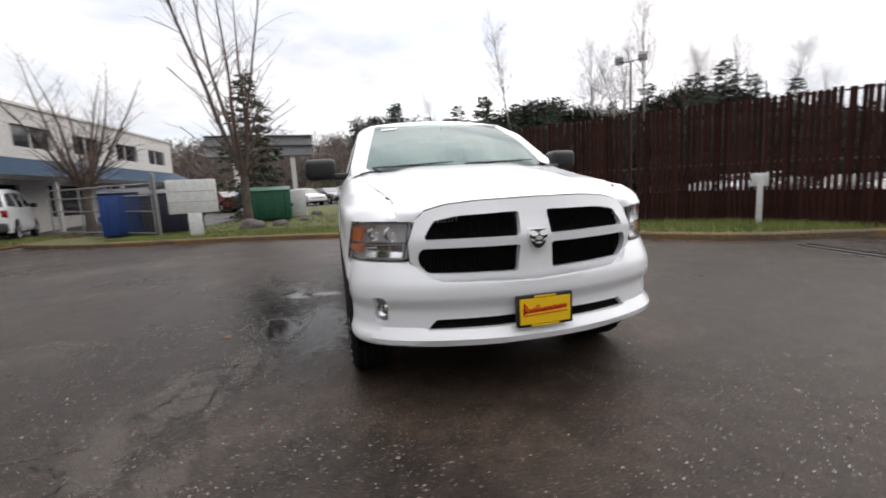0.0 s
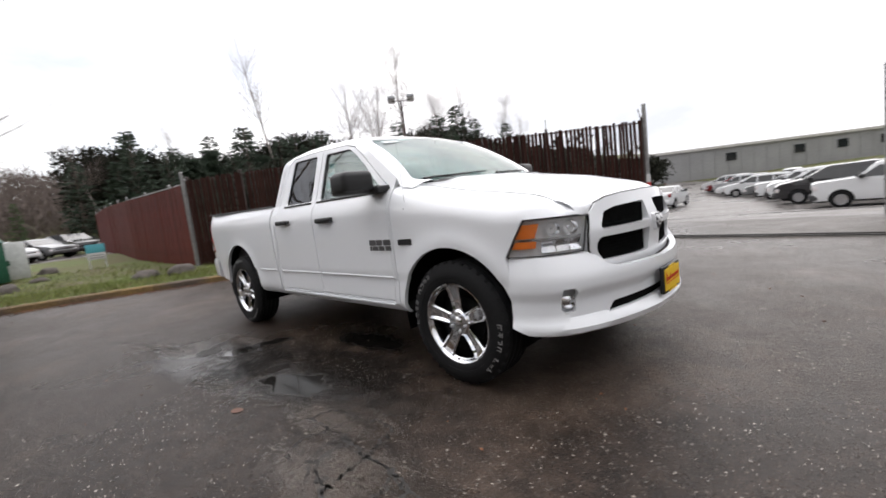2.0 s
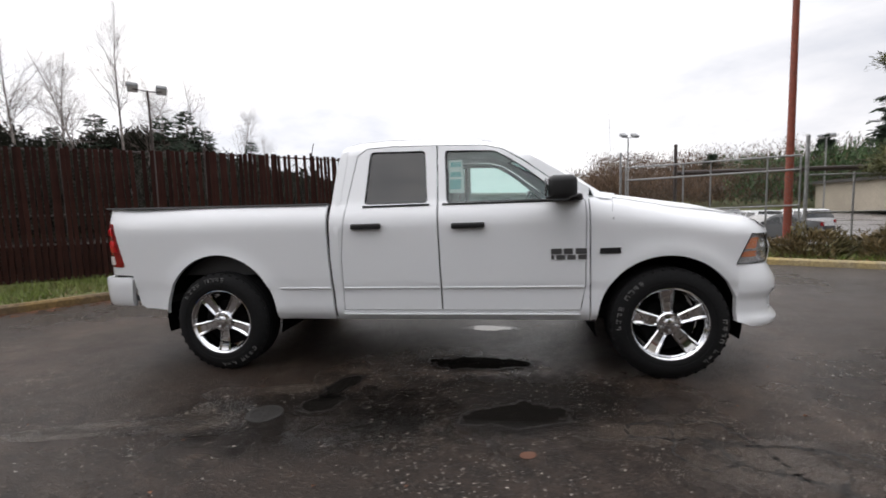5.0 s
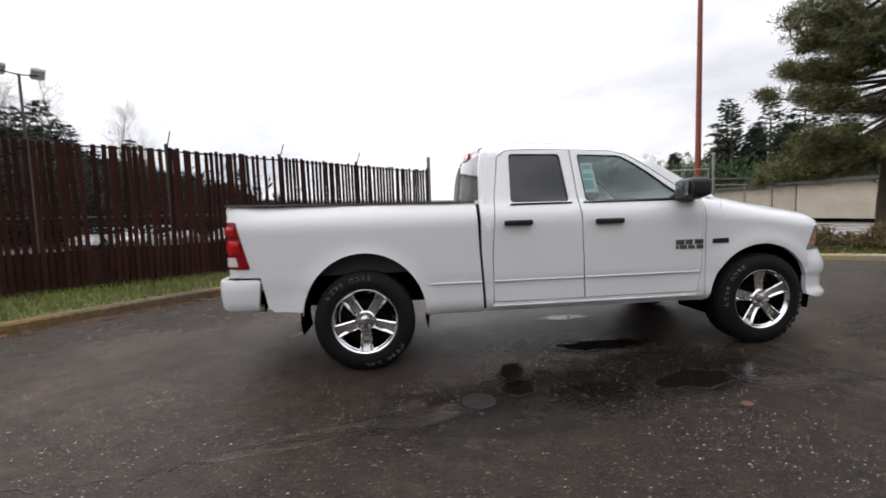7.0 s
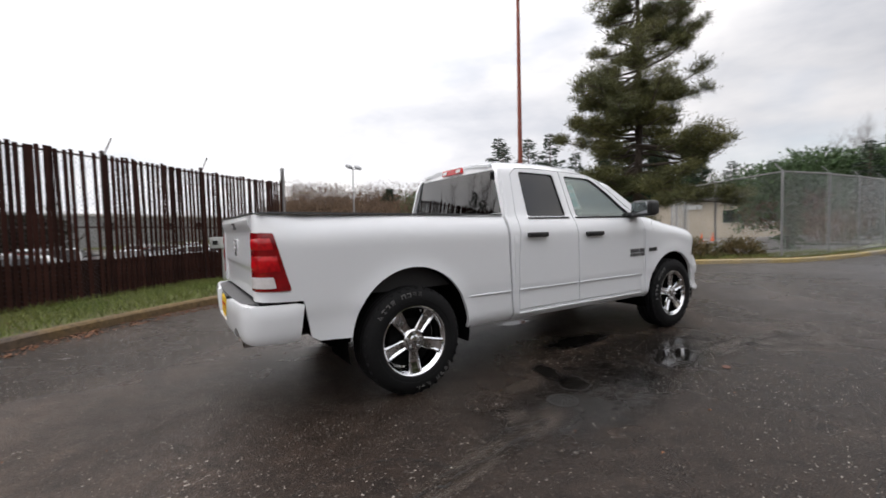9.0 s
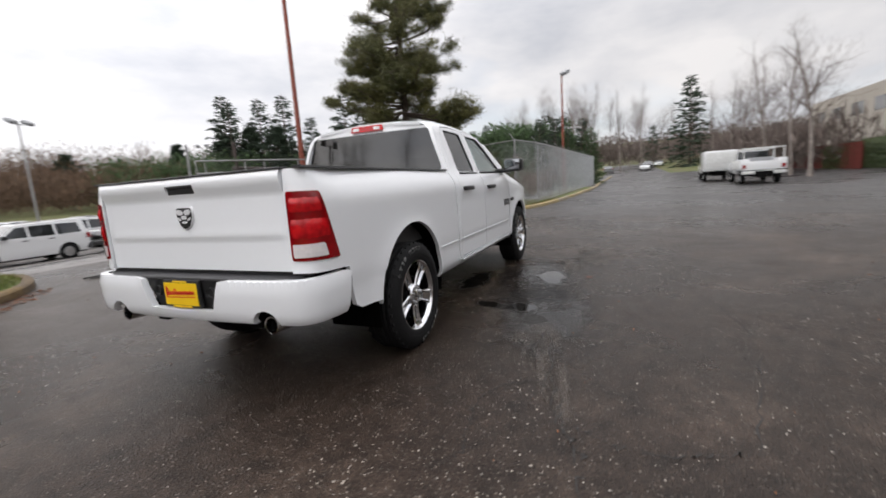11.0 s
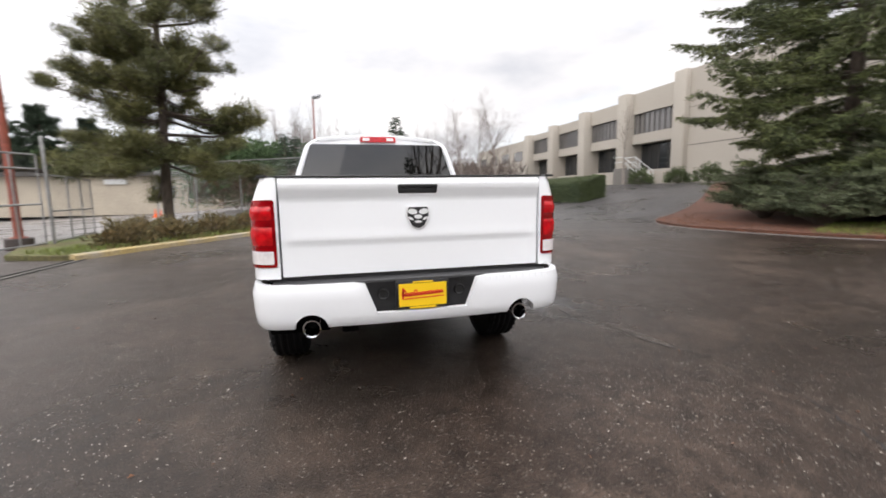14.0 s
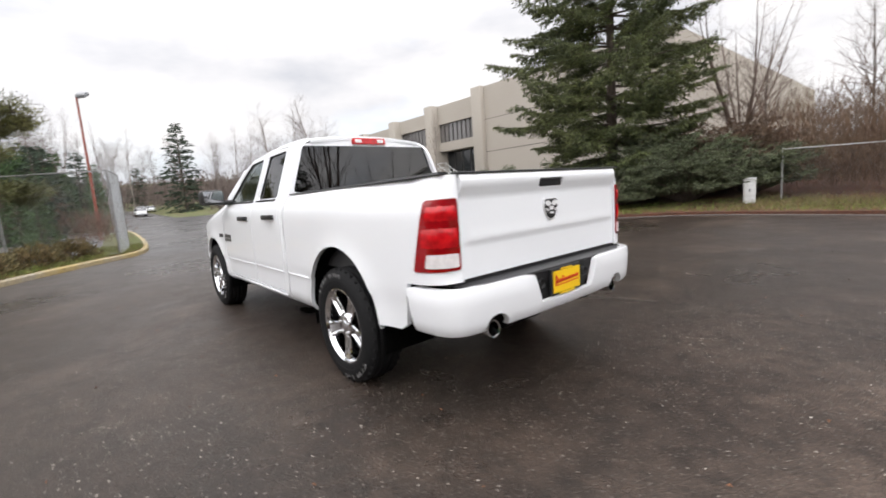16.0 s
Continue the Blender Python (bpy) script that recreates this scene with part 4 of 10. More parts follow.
    vs = box(bm, 0.885, 0.895, min(s * 1.01, s * 1.215), max(s * 1.01, s * 1.215), 1.37, 1.495, 0.004)
    for v in bm.verts:
        v.co.x += 0.028 - 0.035 * (s * v.co.y - 0.985) / 0.25
    part("mirror_glass", bm, M["mirror"], mirror, "mirror glass")
    # name bars on the door and the wing
    pl = side_place(s, True)
    rows = [(0.945, 0.975, 1.005, [(0.945, 1.02), (1.035, 1.10), (1.12, 1.20)]), (0.905, 0.92, 0.94, [(0.945, 0.965), (0.98, 1.045), (1.06, 1.12), (1.14, 1.20)])]
    badge = None
    for za, zm, zb, cols in rows:
        zb = za + (0.042 if za > 0.93 else 0.033)
        for xa, xb in cols:
            b = part("badge_bar", panel([(ux(xa), za), (ux(xb), za), (ux(xb), zb), (ux(xa), zb)], [], side_place(s, True, 0.007), 0.008, 0.04, fl), M["badge"], truck, "grey badge bar")
    part("wing_badge", panel([(ux(1.29), 0.945), (ux(1.44), 0.945), (ux(1.44), 0.988), (ux(1.295), 0.985)], [], side_place(s, False, 0.007), 0.008, 0.04, fl), M["black"], truck, "grey badge bar")
    bm = bmesh.new()
    box(bm, -0.70, 1.15, s * 0.968 - 0.008, s * 0.968 + 0.008, 0.478, 0.494, 0.005)
    part("sill_moulding", bm, M["paint"], truck)
    for xa, xb, w in ((-0.685, 0.10, 0.974), (0.125, 1.18, 0.976), (-1.24, -0.80, 0.974)):     # pressed line low on the doors and the bed
        bm = bmesh.new()
        box(bm, xa, xb, s * w - 0.006, s * w + 0.006, 0.694, 0.703, 0.004)
        part("pressed_line", bm, P, truck)

# aerial on the passenger's wing
bm = bmesh.new()
lathe(bm, [(1.16, 0.004), (1.16, 0.022), (1.20, 0.02), (1.232, 0.008)], 12, "Z", Matrix.Translation((1.39, -0.955, 0)))
tube(bm, (1.39, -0.955, 1.2), (1.36, -0.948, 1.95), 0.0014, 0.0008, 5)
part("aerial", bm, M["black"], truck)

# bonnet
edge = hood_edge_half
hood_edge = edge + [(x, -y) for x, y in edge[-2:0:-1]]


part("bonnet", panel(hood_edge, [], hood_place, 0.025, 0.06), P, truck)
for s in (-1, 1):                                   # painted gutter under the seam between bonnet and wing
    bm = bmesh.new()
    prev = None
    for x in np.linspace(1.30, 2.33, 40):
        w = lerp(x, (1.33, 2.0, 2.30, 2.42, 2.50), (0.80, 0.773, 0.733, 0.702, 0.662))
        cur = [bm.verts.new((x, s * (w + o), hood_z(x, w) - dz)) for o, dz in ((-0.035, 0.016), (0.0, 0.010), (0.035, 0.022))]
        if prev:
            for k in range(2):
                bm.faces.new((prev[k], prev[k + 1], cur[k + 1], cur[k]))
        prev = cur
    bmesh.ops.recalc_face_normals(bm, faces=bm.faces)
    part("bonnet_gutter", bm, P, truck)

# roof, with the strip that holds the high brake lamp
def rw(x):
    return 0.978 - inset(ux(x), roof_edge(x), True)


rx = (0.70, 0.64, 0.5, 0.3, 0.0, -0.3, -0.55, -0.68, -0.735)
roof_out = [(x, rw(min(x, 0.64)) + 0.004) for x in rx[1:]] + [(x, -rw(min(x, 0.64)) - 0.004) for x in rx[:0:-1]] + [(0.70, -0.4), (0.72, 0.0), (0.70, 0.4)]
part("roof", panel(roof_out, [], lambda x, y, d: Vector((x, y, roof_mid(x) - 0.035 * (y / rw(min(x, 0.64))) ** 2 - d)), 0.03, 0.07), P, truck)

# windscreen and its black border
def screen_place(y, t, d):
    a = abs(y)
    xt, zt_ = 0.715 - 0.085 * (a / 0.66) ** 2, roof_mid(0.70) - 0.035 * (a / 0.66) ** 2
    xb, zb = 1.50 - 0.17 * (a / 0.78) ** 2, 1.375
    bulge = 0.03 * math.sin(math.pi * t)
    return Vector((xt + (xb - xt) * t + bulge - d * 0.4, y, zt_ + (zb - zt_) * t + bulge - d))


scr = rounded([(-0.610, 0.0), (0.610, 0.0), (0.765, 0.99), (-0.765, 0.99)], 0.05)
screen = part("windscreen", panel(scr, [], screen_place, 0.005, 0.11), M["glass_screen"], truck, "curved greenish windscreen")
screen.visible_shadow = False
inn = rounded([(-0.578, 0.045), (0.578, 0.045), (0.722, 0.90), (-0.722, 0.90)], 0.05)
part("screen_border", panel(scr, [inn], lambda y, t, d: screen_place(y, t, d + 0.008), 0.004, 0.11), M["black"], screen)
part("window_paper", panel([(-0.545, 0.06), (-0.40, 0.06), (-0.405, 0.125), (-0.55, 0.125)], [], lambda y, t, d: screen_place(y, t, d - 0.004), 0.002, 0.05), M["paper"], screen, "white paper slip on the glass")
for ya, yb in ((-0.70, -0.08), (0.02, 0.66)):
    bm = bmesh.new()
    a, b = screen_place(ya, 0.965, -0.018), screen_place(yb, 0.935, -0.018)
    tube(bm, a, b, 0.007, 0.005, 6)
    tube(bm, a, screen_place(ya + 0.05, 1.02, -0.01), 0.011, 0.011, 6)
    part("wiper", bm, M["black"], truck)
bm = bmesh.new()
prev = None
for y in np.linspace(-0.79, 0.79, 23):
    a = screen_place(max(-0.8, min(0.8, y)), 0.97, 0.0) + Vector((0, y - max(-0.8, min(0.8, y)), 0))
    b = Vector((1.505 - 0.17 * (abs(y) / 0.8) ** 2 + 0.02, y, 1.36 - 0.02 * (y / 0.8) ** 2))
    cur = bm.verts.new(a), bm.verts.new(b), bm.verts.new(b - Vector((0, 0, 0.03)))
    if prev:
        bm.faces.new((prev[0], prev[1], cur[1], cur[0]))
        bm.faces.new((prev[1], prev[2], cur[2], cur[1]))
    prev = cur
part("cowl", bm, M["black"], truck)

for s in (-1, 1):                                   # pillar faces between the cab's side and the windscreen
    bm = bmesh.new()
    prev = None
    sp = side_place(s, True)
    for k in range(13):
        t = k / 12
        x = 0.64 + (1.238 - 0.64) * t
        z = lerp(x, (0.64, 0.74, 0.90, 1.10, 1.238), (roof_edge(0.64), 1.755, 1.655, 1.525, 1.435))
        a = sp(ux(x), z, 0.0)
        b = screen_place(s * (0.597 + 0.154 * t), t * 0.90, 0.004)
        m_ = (a + b) / 2 + Vector((0.010, s * 0.006, 0.012))
        cur = [bm.verts.new(p) for p in (a, m_, b)]
        if prev:
            for j in range(2):
                bm.faces.new((prev[j], prev[j + 1], cur[j + 1], cur[j]))
        prev = cur
    wp = wing_place(s)
    for x, bx, by, bz in ((1.27, 1.345, 0.753, 1.402), (1.33, 1.40, 0.738, 1.394), (1.40, 1.46, 0.715, 1.388)):     # foot running out on the wing
        zt_ = wing_top(ux(x))
        a = wp(ux(x), zt_ - 0.012, -0.004)
        b = Vector((bx, s * by, max(bz, hood_z(bx, by) + 0.004)))
        m_ = (a + b) / 2 + Vector((0, s * 0.004, 0.008))
        cur = [bm.verts.new(p) for p in (a, m_, b)]
        for j in range(2):
            bm.faces.new((prev[j], prev[j + 1], cur[j + 1], cur[j]))
        prev = cur
    bmesh.ops.recalc_face_normals(bm, faces=bm.faces)
    part("screen_pillar", bm, P, truck, smooth=60)

# grille shell: white frame with four openings over a black mesh
def nose_x(y):
    i = int(len(side_plan) * 0.8)
    return float(np.interp(-abs(y), -side_plan[i:, 1], side_plan[i:, 0]))


def grille_place(y, z, d):
    lean = -0.34 * (z - 0.95) if z > 0.95 else 0.12 * (z - 0.95)
    return Vector((nose_x(y) + 0.022 + lean - d, y, z))


half = [(0.0, 1.150), (0.30, 1.146), (0.46, 1.134), (0.565, 1.108), (0.622, 1.062), (0.668, 0.94), (0.662, 0.85), (0.61, 0.758), (0.54, 0.724), (0.0, 0.708)]
grille_out = half + [(-y, z) for y, z in half[-2:0:-1]]
up = rounded([(0.080, 1.082), (0.42, 1.075), (0.530, 1.055), (0.585, 0.975), (0.578, 0.958), (0.086, 0.952)], 0.018)
dn = rounded([(0.090, 0.908), (0.598, 0.914), (0.622, 0.880), (0.616, 0.83), (0.572, 0.778), (0.100, 0.764)], 0.018)
holes = [up, dn, [(-y, z) for y, z in up], [(-y, z) for y, z in dn]]
grille = part("grille", panel(grille_out, holes, grille_place, 0.06, 0.04), P, truck, "white grille frame with four black openings")
bm = bmesh.new()
for h in holes:
    c = sum((Vector(p) for p in h), Vector((0, 0))) / len(h)
    b2 = panel([tuple(c + (Vector(p) - c) * 1.04) for p in h], [], lambda y, z, d: grille_place(y, z, d + 0.045), 0.01, 0.05)
    tmp = bpy.data.meshes.new("tmp")
    b2.to_mesh(tmp)
    bm.from_mesh(tmp)
    b2.free()
part("grille_backing", bm, M["dark"], grille)
bm = bmesh.new()
for i in range(-32, 33):
    for h, (z0, z1) in ((up, (0.958, 1.074)), (dn, (0.770, 0.90))):
        y = i * 0.019
        if 0.10 < abs(y) < 0.56:
            if h is up:
                z1 = lerp(abs(y), (0.42, 0.53, 0.585), (1.070, 1.048, 0.970))
            a, b = grille_place(y, z0, 0.036), grille_place(y, z1, 0.036)
            box(bm, min(a.x, b.x) - 0.004, max(a.x, b.x), y - 0.002, y + 0.002, z0, z1)
for z in (0.79, 0.81, 0.83, 0.85, 0.87, 0.89, 0.98, 1.0, 1.02, 1.04, 1.055):
    for sg in (-1, 1):
        pr = [grille_place(sg * y, z, 0.034) for y in np.linspace(0.10, 0.555 if z < 1.01 else 0.52, 8)]
        for a, b in zip(pr, pr[1:]):
            tube(bm, a, b, 0.0025, n=4, caps=False)
part("grille_mesh", bm, M["dark"], grille, "black honeycomb mesh", kind="stuff")
bm = bmesh.new()
sh = rounded([(-0.052, 0.988), (0.052, 0.988), (0.059, 0.938), (0.031, 0.886), (0.0, 0.873), (-0.031, 0.886), (-0.059, 0.938)], 0.012)
part("emblem", panel(sh, [], lambda y, z, d: grille_place(y, z, d - 0.022), 0.025, 0.03), M["badge_silver"], grille, "plain shield emblem in chrome and black")
part("emblem_field", panel([(y * 0.86, 0.938 + (z - 0.938) * 0.88) for y, z in sh], [], lambda y, z, d: grille_place(y, z, d - 0.026), 0.02, 0.03), M["black"], grille)
def oval(y, z, ry, rz, tilt):
    c, s_ = math.cos(tilt), math.sin(tilt)
    return [(y + ry * math.cos(a) * c - rz * math.sin(a) * s_, z + ry * math.cos(a) * s_ + rz * math.sin(a) * c) for a in np.linspace(0, 2 * math.pi, 15)[:-1]]


def emblem_shapes(zt, k):
    """Plain silver shapes inside the shield."""
    return [oval(k * y, zt - k * z, k * ry, k * rz, tl) for y, z, ry, rz, tl in
            ((-0.034, 0.029, 0.029, 0.017, -0.15), (0.034, 0.029, 0.029, 0.017, 0.15), (0.0, 0.060, 0.024, 0.013, 0.0),
             (-0.044, 0.070, 0.018, 0.007, -0.5), (0.044, 0.070, 0.018, 0.007, 0.5), (0.0, 0.090, 0.024, 0.007, 0.0))]


for q in emblem_shapes(0.987, 0.82):
    part("emblem_relief", panel(q, [], lambda y, z, d: grille_place(y, z, d - 0.032), 0.02, 0.02), M["badge_silver"], grille)
bm = bmesh.new()
ring = [grille_place(y, z, 0.012) for y, z in refine(grille_out, 0.05)]
for a, b in zip(ring, ring[1:] + ring[:1]):
    tube(bm, a, b, 0.006, n=5, caps=False)
part("grille_seam", bm, M["dark"], grille)
for s in (-1, 1):                                   # bonnet's nose between the grille and the head lamps
    bm = bmesh.new()
    prev = None
    sp = side_place(s)
    for y in np.linspace(0.40, 0.708, 12):
        xf = lerp(y, (0, 0.32, 0.52, 0.66, 0.70, 0.708), (2.652, 2.63, 2.575, 2.50, 2.42, 2.41))
        a = hood_place(xf, s * y, 0.002)
        b = sp(unose(y), 1.058 if y > 0.63 else 1.04, lerp(y, (0.4, 0.60, 0.655), (0.06, 0.045, 0.002)))
        cur = []
        for k in np.linspace(0, 1, 7):
            q = a.lerp(b, k)
            out = math.sin(math.pi * k) * 0.35 * abs(a.z - b.z)
            cur.append(bm.verts.new(q + Vector((out * 0.8, s * out * 0.35, out * 0.5))))
        if prev:
            for k in range(6):
                bm.faces.new((prev[k], prev[k + 1], cur[k + 1], cur[k]))
        prev = cur
    bmesh.ops.recalc_face_normals(bm, faces=bm.faces)
    part("bonnet_nose", bm, P, truck, smooth=60)

# front bumper
fb_plan = spline([(2.235, 0.978), (2.36, 0.962), (2.46, 0.915), (2.555, 0.825), (2.64, 0.68), (2.715, 0.48), (2.77, 0.24), (2.785, 0.0),
                  (2.77, -0.24), (2.715, -0.48), (2.64, -0.68), (2.555, -0.825), (2.46, -0.915), (2.36, -0.962), (2.235, -0.978)], 400)
fb_len = np.r_[0, np.cumsum(np.linalg.norm(np.diff(fb_plan, axis=0), axis=1))]
fb_len -= fb_len[-1] / 2
fb_tan = np.gradient(fb_plan, axis=0)
fb_tan /= np.linalg.norm(fb_tan, axis=1)[:, None]


def fb_place(u, z, d):
    p = np.array([np.interp(u, fb_len, fb_plan[:, k]) for k in (0, 1)])
    g = np.array([np.interp(u, fb_len, fb_tan[:, k]) for k in (0, 1)])
    n = np.array((-g[1], g[0]))
    n /= np.linalg.norm(n)
    i = lerp(z, (0.38, 0.40, 0.42, 0.455, 0.485, 0.60, 0.630, 0.66, 0.72, 0.76, 0.80, 0.86), (0.05, 0.0, -0.02, -0.008, 0.030, 0.034, 0.006, 0.0, 0.002, 0.02, 0.04, 0.075))
    i *= 1 - 0.6 * max(0.0, (abs(u) - 0.75) / 0.5)
    q = p - n * (i + d)
    return Vector((q[0], q[1], z))


def fu(y):
    return float(np.interp(y, -fb_plan[:, 1], fb_len))


U = fb_len[-1]
half = [(U, 0.44), (U, 0.845), (fu(0.70), 0.842), (fu(0.665), 0.835), (fu(0.60), 0.765), (fu(0.52), 0.735), (0, 0.72)]
low = [(0, 0.405), (fu(0.5), 0.40), (fu(0.8), 0.395), (U - 0.1, 0.405)]
fb_out = half + [(-a, b) for a, b in half[-2::-1]] + [(-a, b) for a, b in low[::-1]] + low[1:]
slot = rounded([(fu(-0.61), 0.480), (fu(-0.56), 0.535), (0, 0.545), (fu(0.56), 0.535), (fu(0.61), 0.480), (0, 0.487)], 0.012)
fogs = [rounded([(sg * fu(0.812), 0.520), (sg * fu(0.798), 0.635), (sg * fu(0.815), 0.660), (sg * fu(0.868), 0.660), (sg * fu(0.878), 0.545), (sg * fu(0.860), 0.518)], 0.012) for sg in (-1, 1)]
bumper = part("front_bumper", panel(fb_out, [slot] + fogs, fb_place, 0.04, 0.028), P, truck)
part("bumper_slot", panel(rounded([(fu(-0.63), 0.465), (fu(0.63), 0.465), (fu(0.63), 0.56), (fu(-0.63), 0.56)], 0.01), [], lambda u, z, d: fb_place(u, z, d + 0.035), 0.01, 0.06), M["dark"], bumper)
for f in fogs:
    c = sum((Vector(p) for p in f), Vector((0, 0))) / len(f)
    fog = part("fog_lamp", panel([tuple(c + (Vector(p) - c) * 1.06) for p in f], [], lambda u, z, d: fb_place(u, z, d + 0.035), 0.01, 0.03), M["grey_metal"], truck, "round fog lamp in a grey recess")
    p, q = fb_place(c[0], c[1] - 0.008, 0.03), fb_place(c[0], c[1] - 0.008, 0.06)
    bm = bmesh.new()
    lathe(bm, [(0.012, 0.002), (0.010, 0.018), (0.004, 0.03), (0.0, 0.040), (0.012, 0.043), (0.0, 0.046), (-0.02, 0.046)], 20, "Z", Matrix.Translation(p) @ (p - q).to_track_quat("Z", "Y").to_matrix().to_4x4())
    part("fog_lens", bm, M["chrome"], fog)
bm = bmesh.new()
box(bm, 2.25, 2.52, -0.70, 0.70, 0.34, 0.40, 0.03)
part("air_dam", bm, M["black"], bumper)


def plate(name, x, sgn, zc, parent):
    bm = bmesh.new()
    box(bm, x - 0.012, x + 0.012, -0.160, 0.160, zc - 0.085, zc + 0.085, 0.006)
    holder = part(name, bm, M["black"], parent, "yellow dealer plate with red lettering strokes in a black frame")
    xf = x + sgn * 0.014
    bm = bmesh.new()
    box(bm, xf - 0.002, xf + 0.002, -0.143, 0.143, zc - 0.068, zc + 0.068)
    part("plate_face", bm, M["yellow"], holder)
    bm = bmesh.new()
    tall = (1.9, 0.8, 0.9, 1.7, 0.7, 0.8, 0.75, 0.9, 0.7, 0.8, 0.7)
    pts = []
    for k in range(133):                            # a run of hand-written loops
        w = k / 12
        a = 2 * math.pi * w
        pts.append((xf + sgn * 0.004, sgn * (-0.122 + 0.244 * w / 11 + 0.013 * math.sin(a)), zc - 0.006 + 0.012 * w / 11 + 0.019 * tall[min(10, int(w))] * (0.5 - 0.5 * math.cos(a))))
    ribbon(bm, pts, 0.0040, (1, 0, 0))
    ribbon(bm, [(xf + sgn * 0.004, sgn * -0.118, zc + 0.045), (xf + sgn * 0.004, sgn * -0.122, zc - 0.02)], 0.006, (1, 0, 0))
    ribbon(bm, [(xf + sgn * 0.004, sgn * -0.12, zc - 0.022), (xf + sgn * 0.004, sgn * 0.125, zc - 0.014)], 0.003, (1, 0, 0))
    part("plate_script", bm, M["red_ink"], holder)
    part("plate_tab", boxes((xf - 0.003, xf + 0.003, -0.08, 0.08, zc - 0.082, zc - 0.072)), M["yellow"], holder)
    part("plate_tab", boxes((xf - 0.003, xf + 0.003, -0.06, 0.06, zc + 0.072, zc + 0.080)), M["yellow"], holder)


plate("front_plate", 2.80, 1, 0.565, truck)

# tailgate
def gate_place(y, z, d):
    x = lerp(z, (0.82, 1.012, 1.030, 1.045, 1.10, 1.265, 1.315, 1.335, 1.37, 1.40), (-2.869, -2.870, -2.879, -2.880, -2.876, -2.872, -2.890, -2.898, -2.898, -2.880))
    flat = -2.873
    k = max(0.0, min(1.0, (0.785 - abs(y)) / 0.06)) if z < 1.2 else 1.0
    return Vector((flat + (x - flat) * k + d, y, z))


gate_out = rounded([(-0.783, 0.832), (0.783, 0.832), (0.783, 1.393), (-0.783, 1.393)], 0.012)
slot_h = rounded([(-0.118, 1.297), (0.118, 1.297), (0.122, 1.350), (-0.122, 1.350)], 0.014)
tailgate = part("tailgate", panel(gate_out, [slot_h], gate_place, 0.04, 0.017, True), P, truck)
bm = bmesh.new()
box(bm, -2.885, -2.850, -0.125, 0.125, 1.292, 1.352, 0.01)
box(bm, -2.897, -2.880, -0.112, 0.112, 1.333, 1.350, 0.006)
part("tailgate_handle", bm, M["black"], tailgate, "black tailgate handle")
bm = bmesh.new()
box(bm, -2.895, -2.84, -0.80, 0.80, 1.392, 1.404, 0.005)
part("tailgate_cap", bm, M["black"], tailgate, "black plastic cap")
sh = rounded([(-0.068, 1.222), (0.068, 1.222), (0.074, 1.165), (0.042, 1.098), (0.0, 1.080), (-0.042, 1.098), (-0.074, 1.165)], 0.014)
part("emblem", panel(sh, [], lambda y, z, d: Vector((-2.884 + d, y, z)), 0.014, 0.04, True), M["badge_silver"], tailgate, "plain shield emblem in chrome and black")
part("emblem_field", panel([(y * 0.88, 1.155 + (z - 1.155) * 0.90) for y, z in sh], [], lambda y, z, d: Vector((-2.888 + d, y, z)), 0.012, 0.04, True), M["black"], tailgate)
for q in emblem_shapes(1.218, 1.0):
    part("emblem_relief", panel(q, [], lambda y, z, d: Vector((-2.892 + d, y, z)), 0.012, 0.03, True), M["badge_silver"], tailgate)

# rear bumper
rb_plan = spline([(-2.60, -0.972), (-2.74, -0.968), (-2.86, -0.946), (-2.935, -0.890), (-2.968, -0.80), (-2.985, -0.6), (-3.0, -0.3), (-3.003, 0.0),
                  (-3.0, 0.3), (-2.985, 0.6), (-2.968, 0.80), (-2.935, 0.890), (-2.86, 0.946), (-2.74, 0.968), (-2.60, 0.972)], 400)
rb_len = np.r_[0, np.cumsum(np.linalg.norm(np.diff(rb_plan, axis=0), axis=1))]
rb_len -= rb_len[-1] / 2
rb_tan = np.gradient(rb_plan, axis=0)
rb_tan /= np.linalg.norm(rb_tan, axis=1)[:, None]


def rb_place(u, z, d):
    p = np.array([np.interp(u, rb_len, rb_plan[:, k]) for k in (0, 1)])
    g = np.array([np.interp(u, rb_len, rb_tan[:, k]) for k in (0, 1)])
    n = np.array((-g[1], g[0]))
    n /= np.linalg.norm(n)
    i = lerp(z, (0.54, 0.555, 0.58, 0.66, 0.76, 0.79, 0.80), (0.034, 0.016, 0.008, 0.0, -0.004, 0.000, 0.012))
    q = p - n * (i + d)
    return Vector((q[0], q[1], z))


def ru(y):
    return float(np.interp(y, rb_plan[:, 1], rb_len))


R = rb_len[-1]
cut = [(ru(0.64) + 0.092 * math.cos(a), 0.545 + 0.085 * math.sin(a)) for a in np.linspace(math.pi, 0, 12)]
hi = [(ru(0.335), 0.79), (ru(0.40), 0.80), (R - 0.05, 0.80), (R, 0.79), (R - 0.035, 0.545)]
right = [(ru(0.27), 0.615)] + hi + cut[::-1] + [(ru(0.5), 0.548), (ru(0.3), 0.545), (0, 0.545)]
left = [(-a, b) for a, b in right[:-1]]
rb_out = [(0, 0.612)] + right + left[::-1]
rbump = part("rear_bumper", panel(rb_out, [], rb_place, 0.04, 0.045), P, truck)
bm = bmesh.new()
prev = None
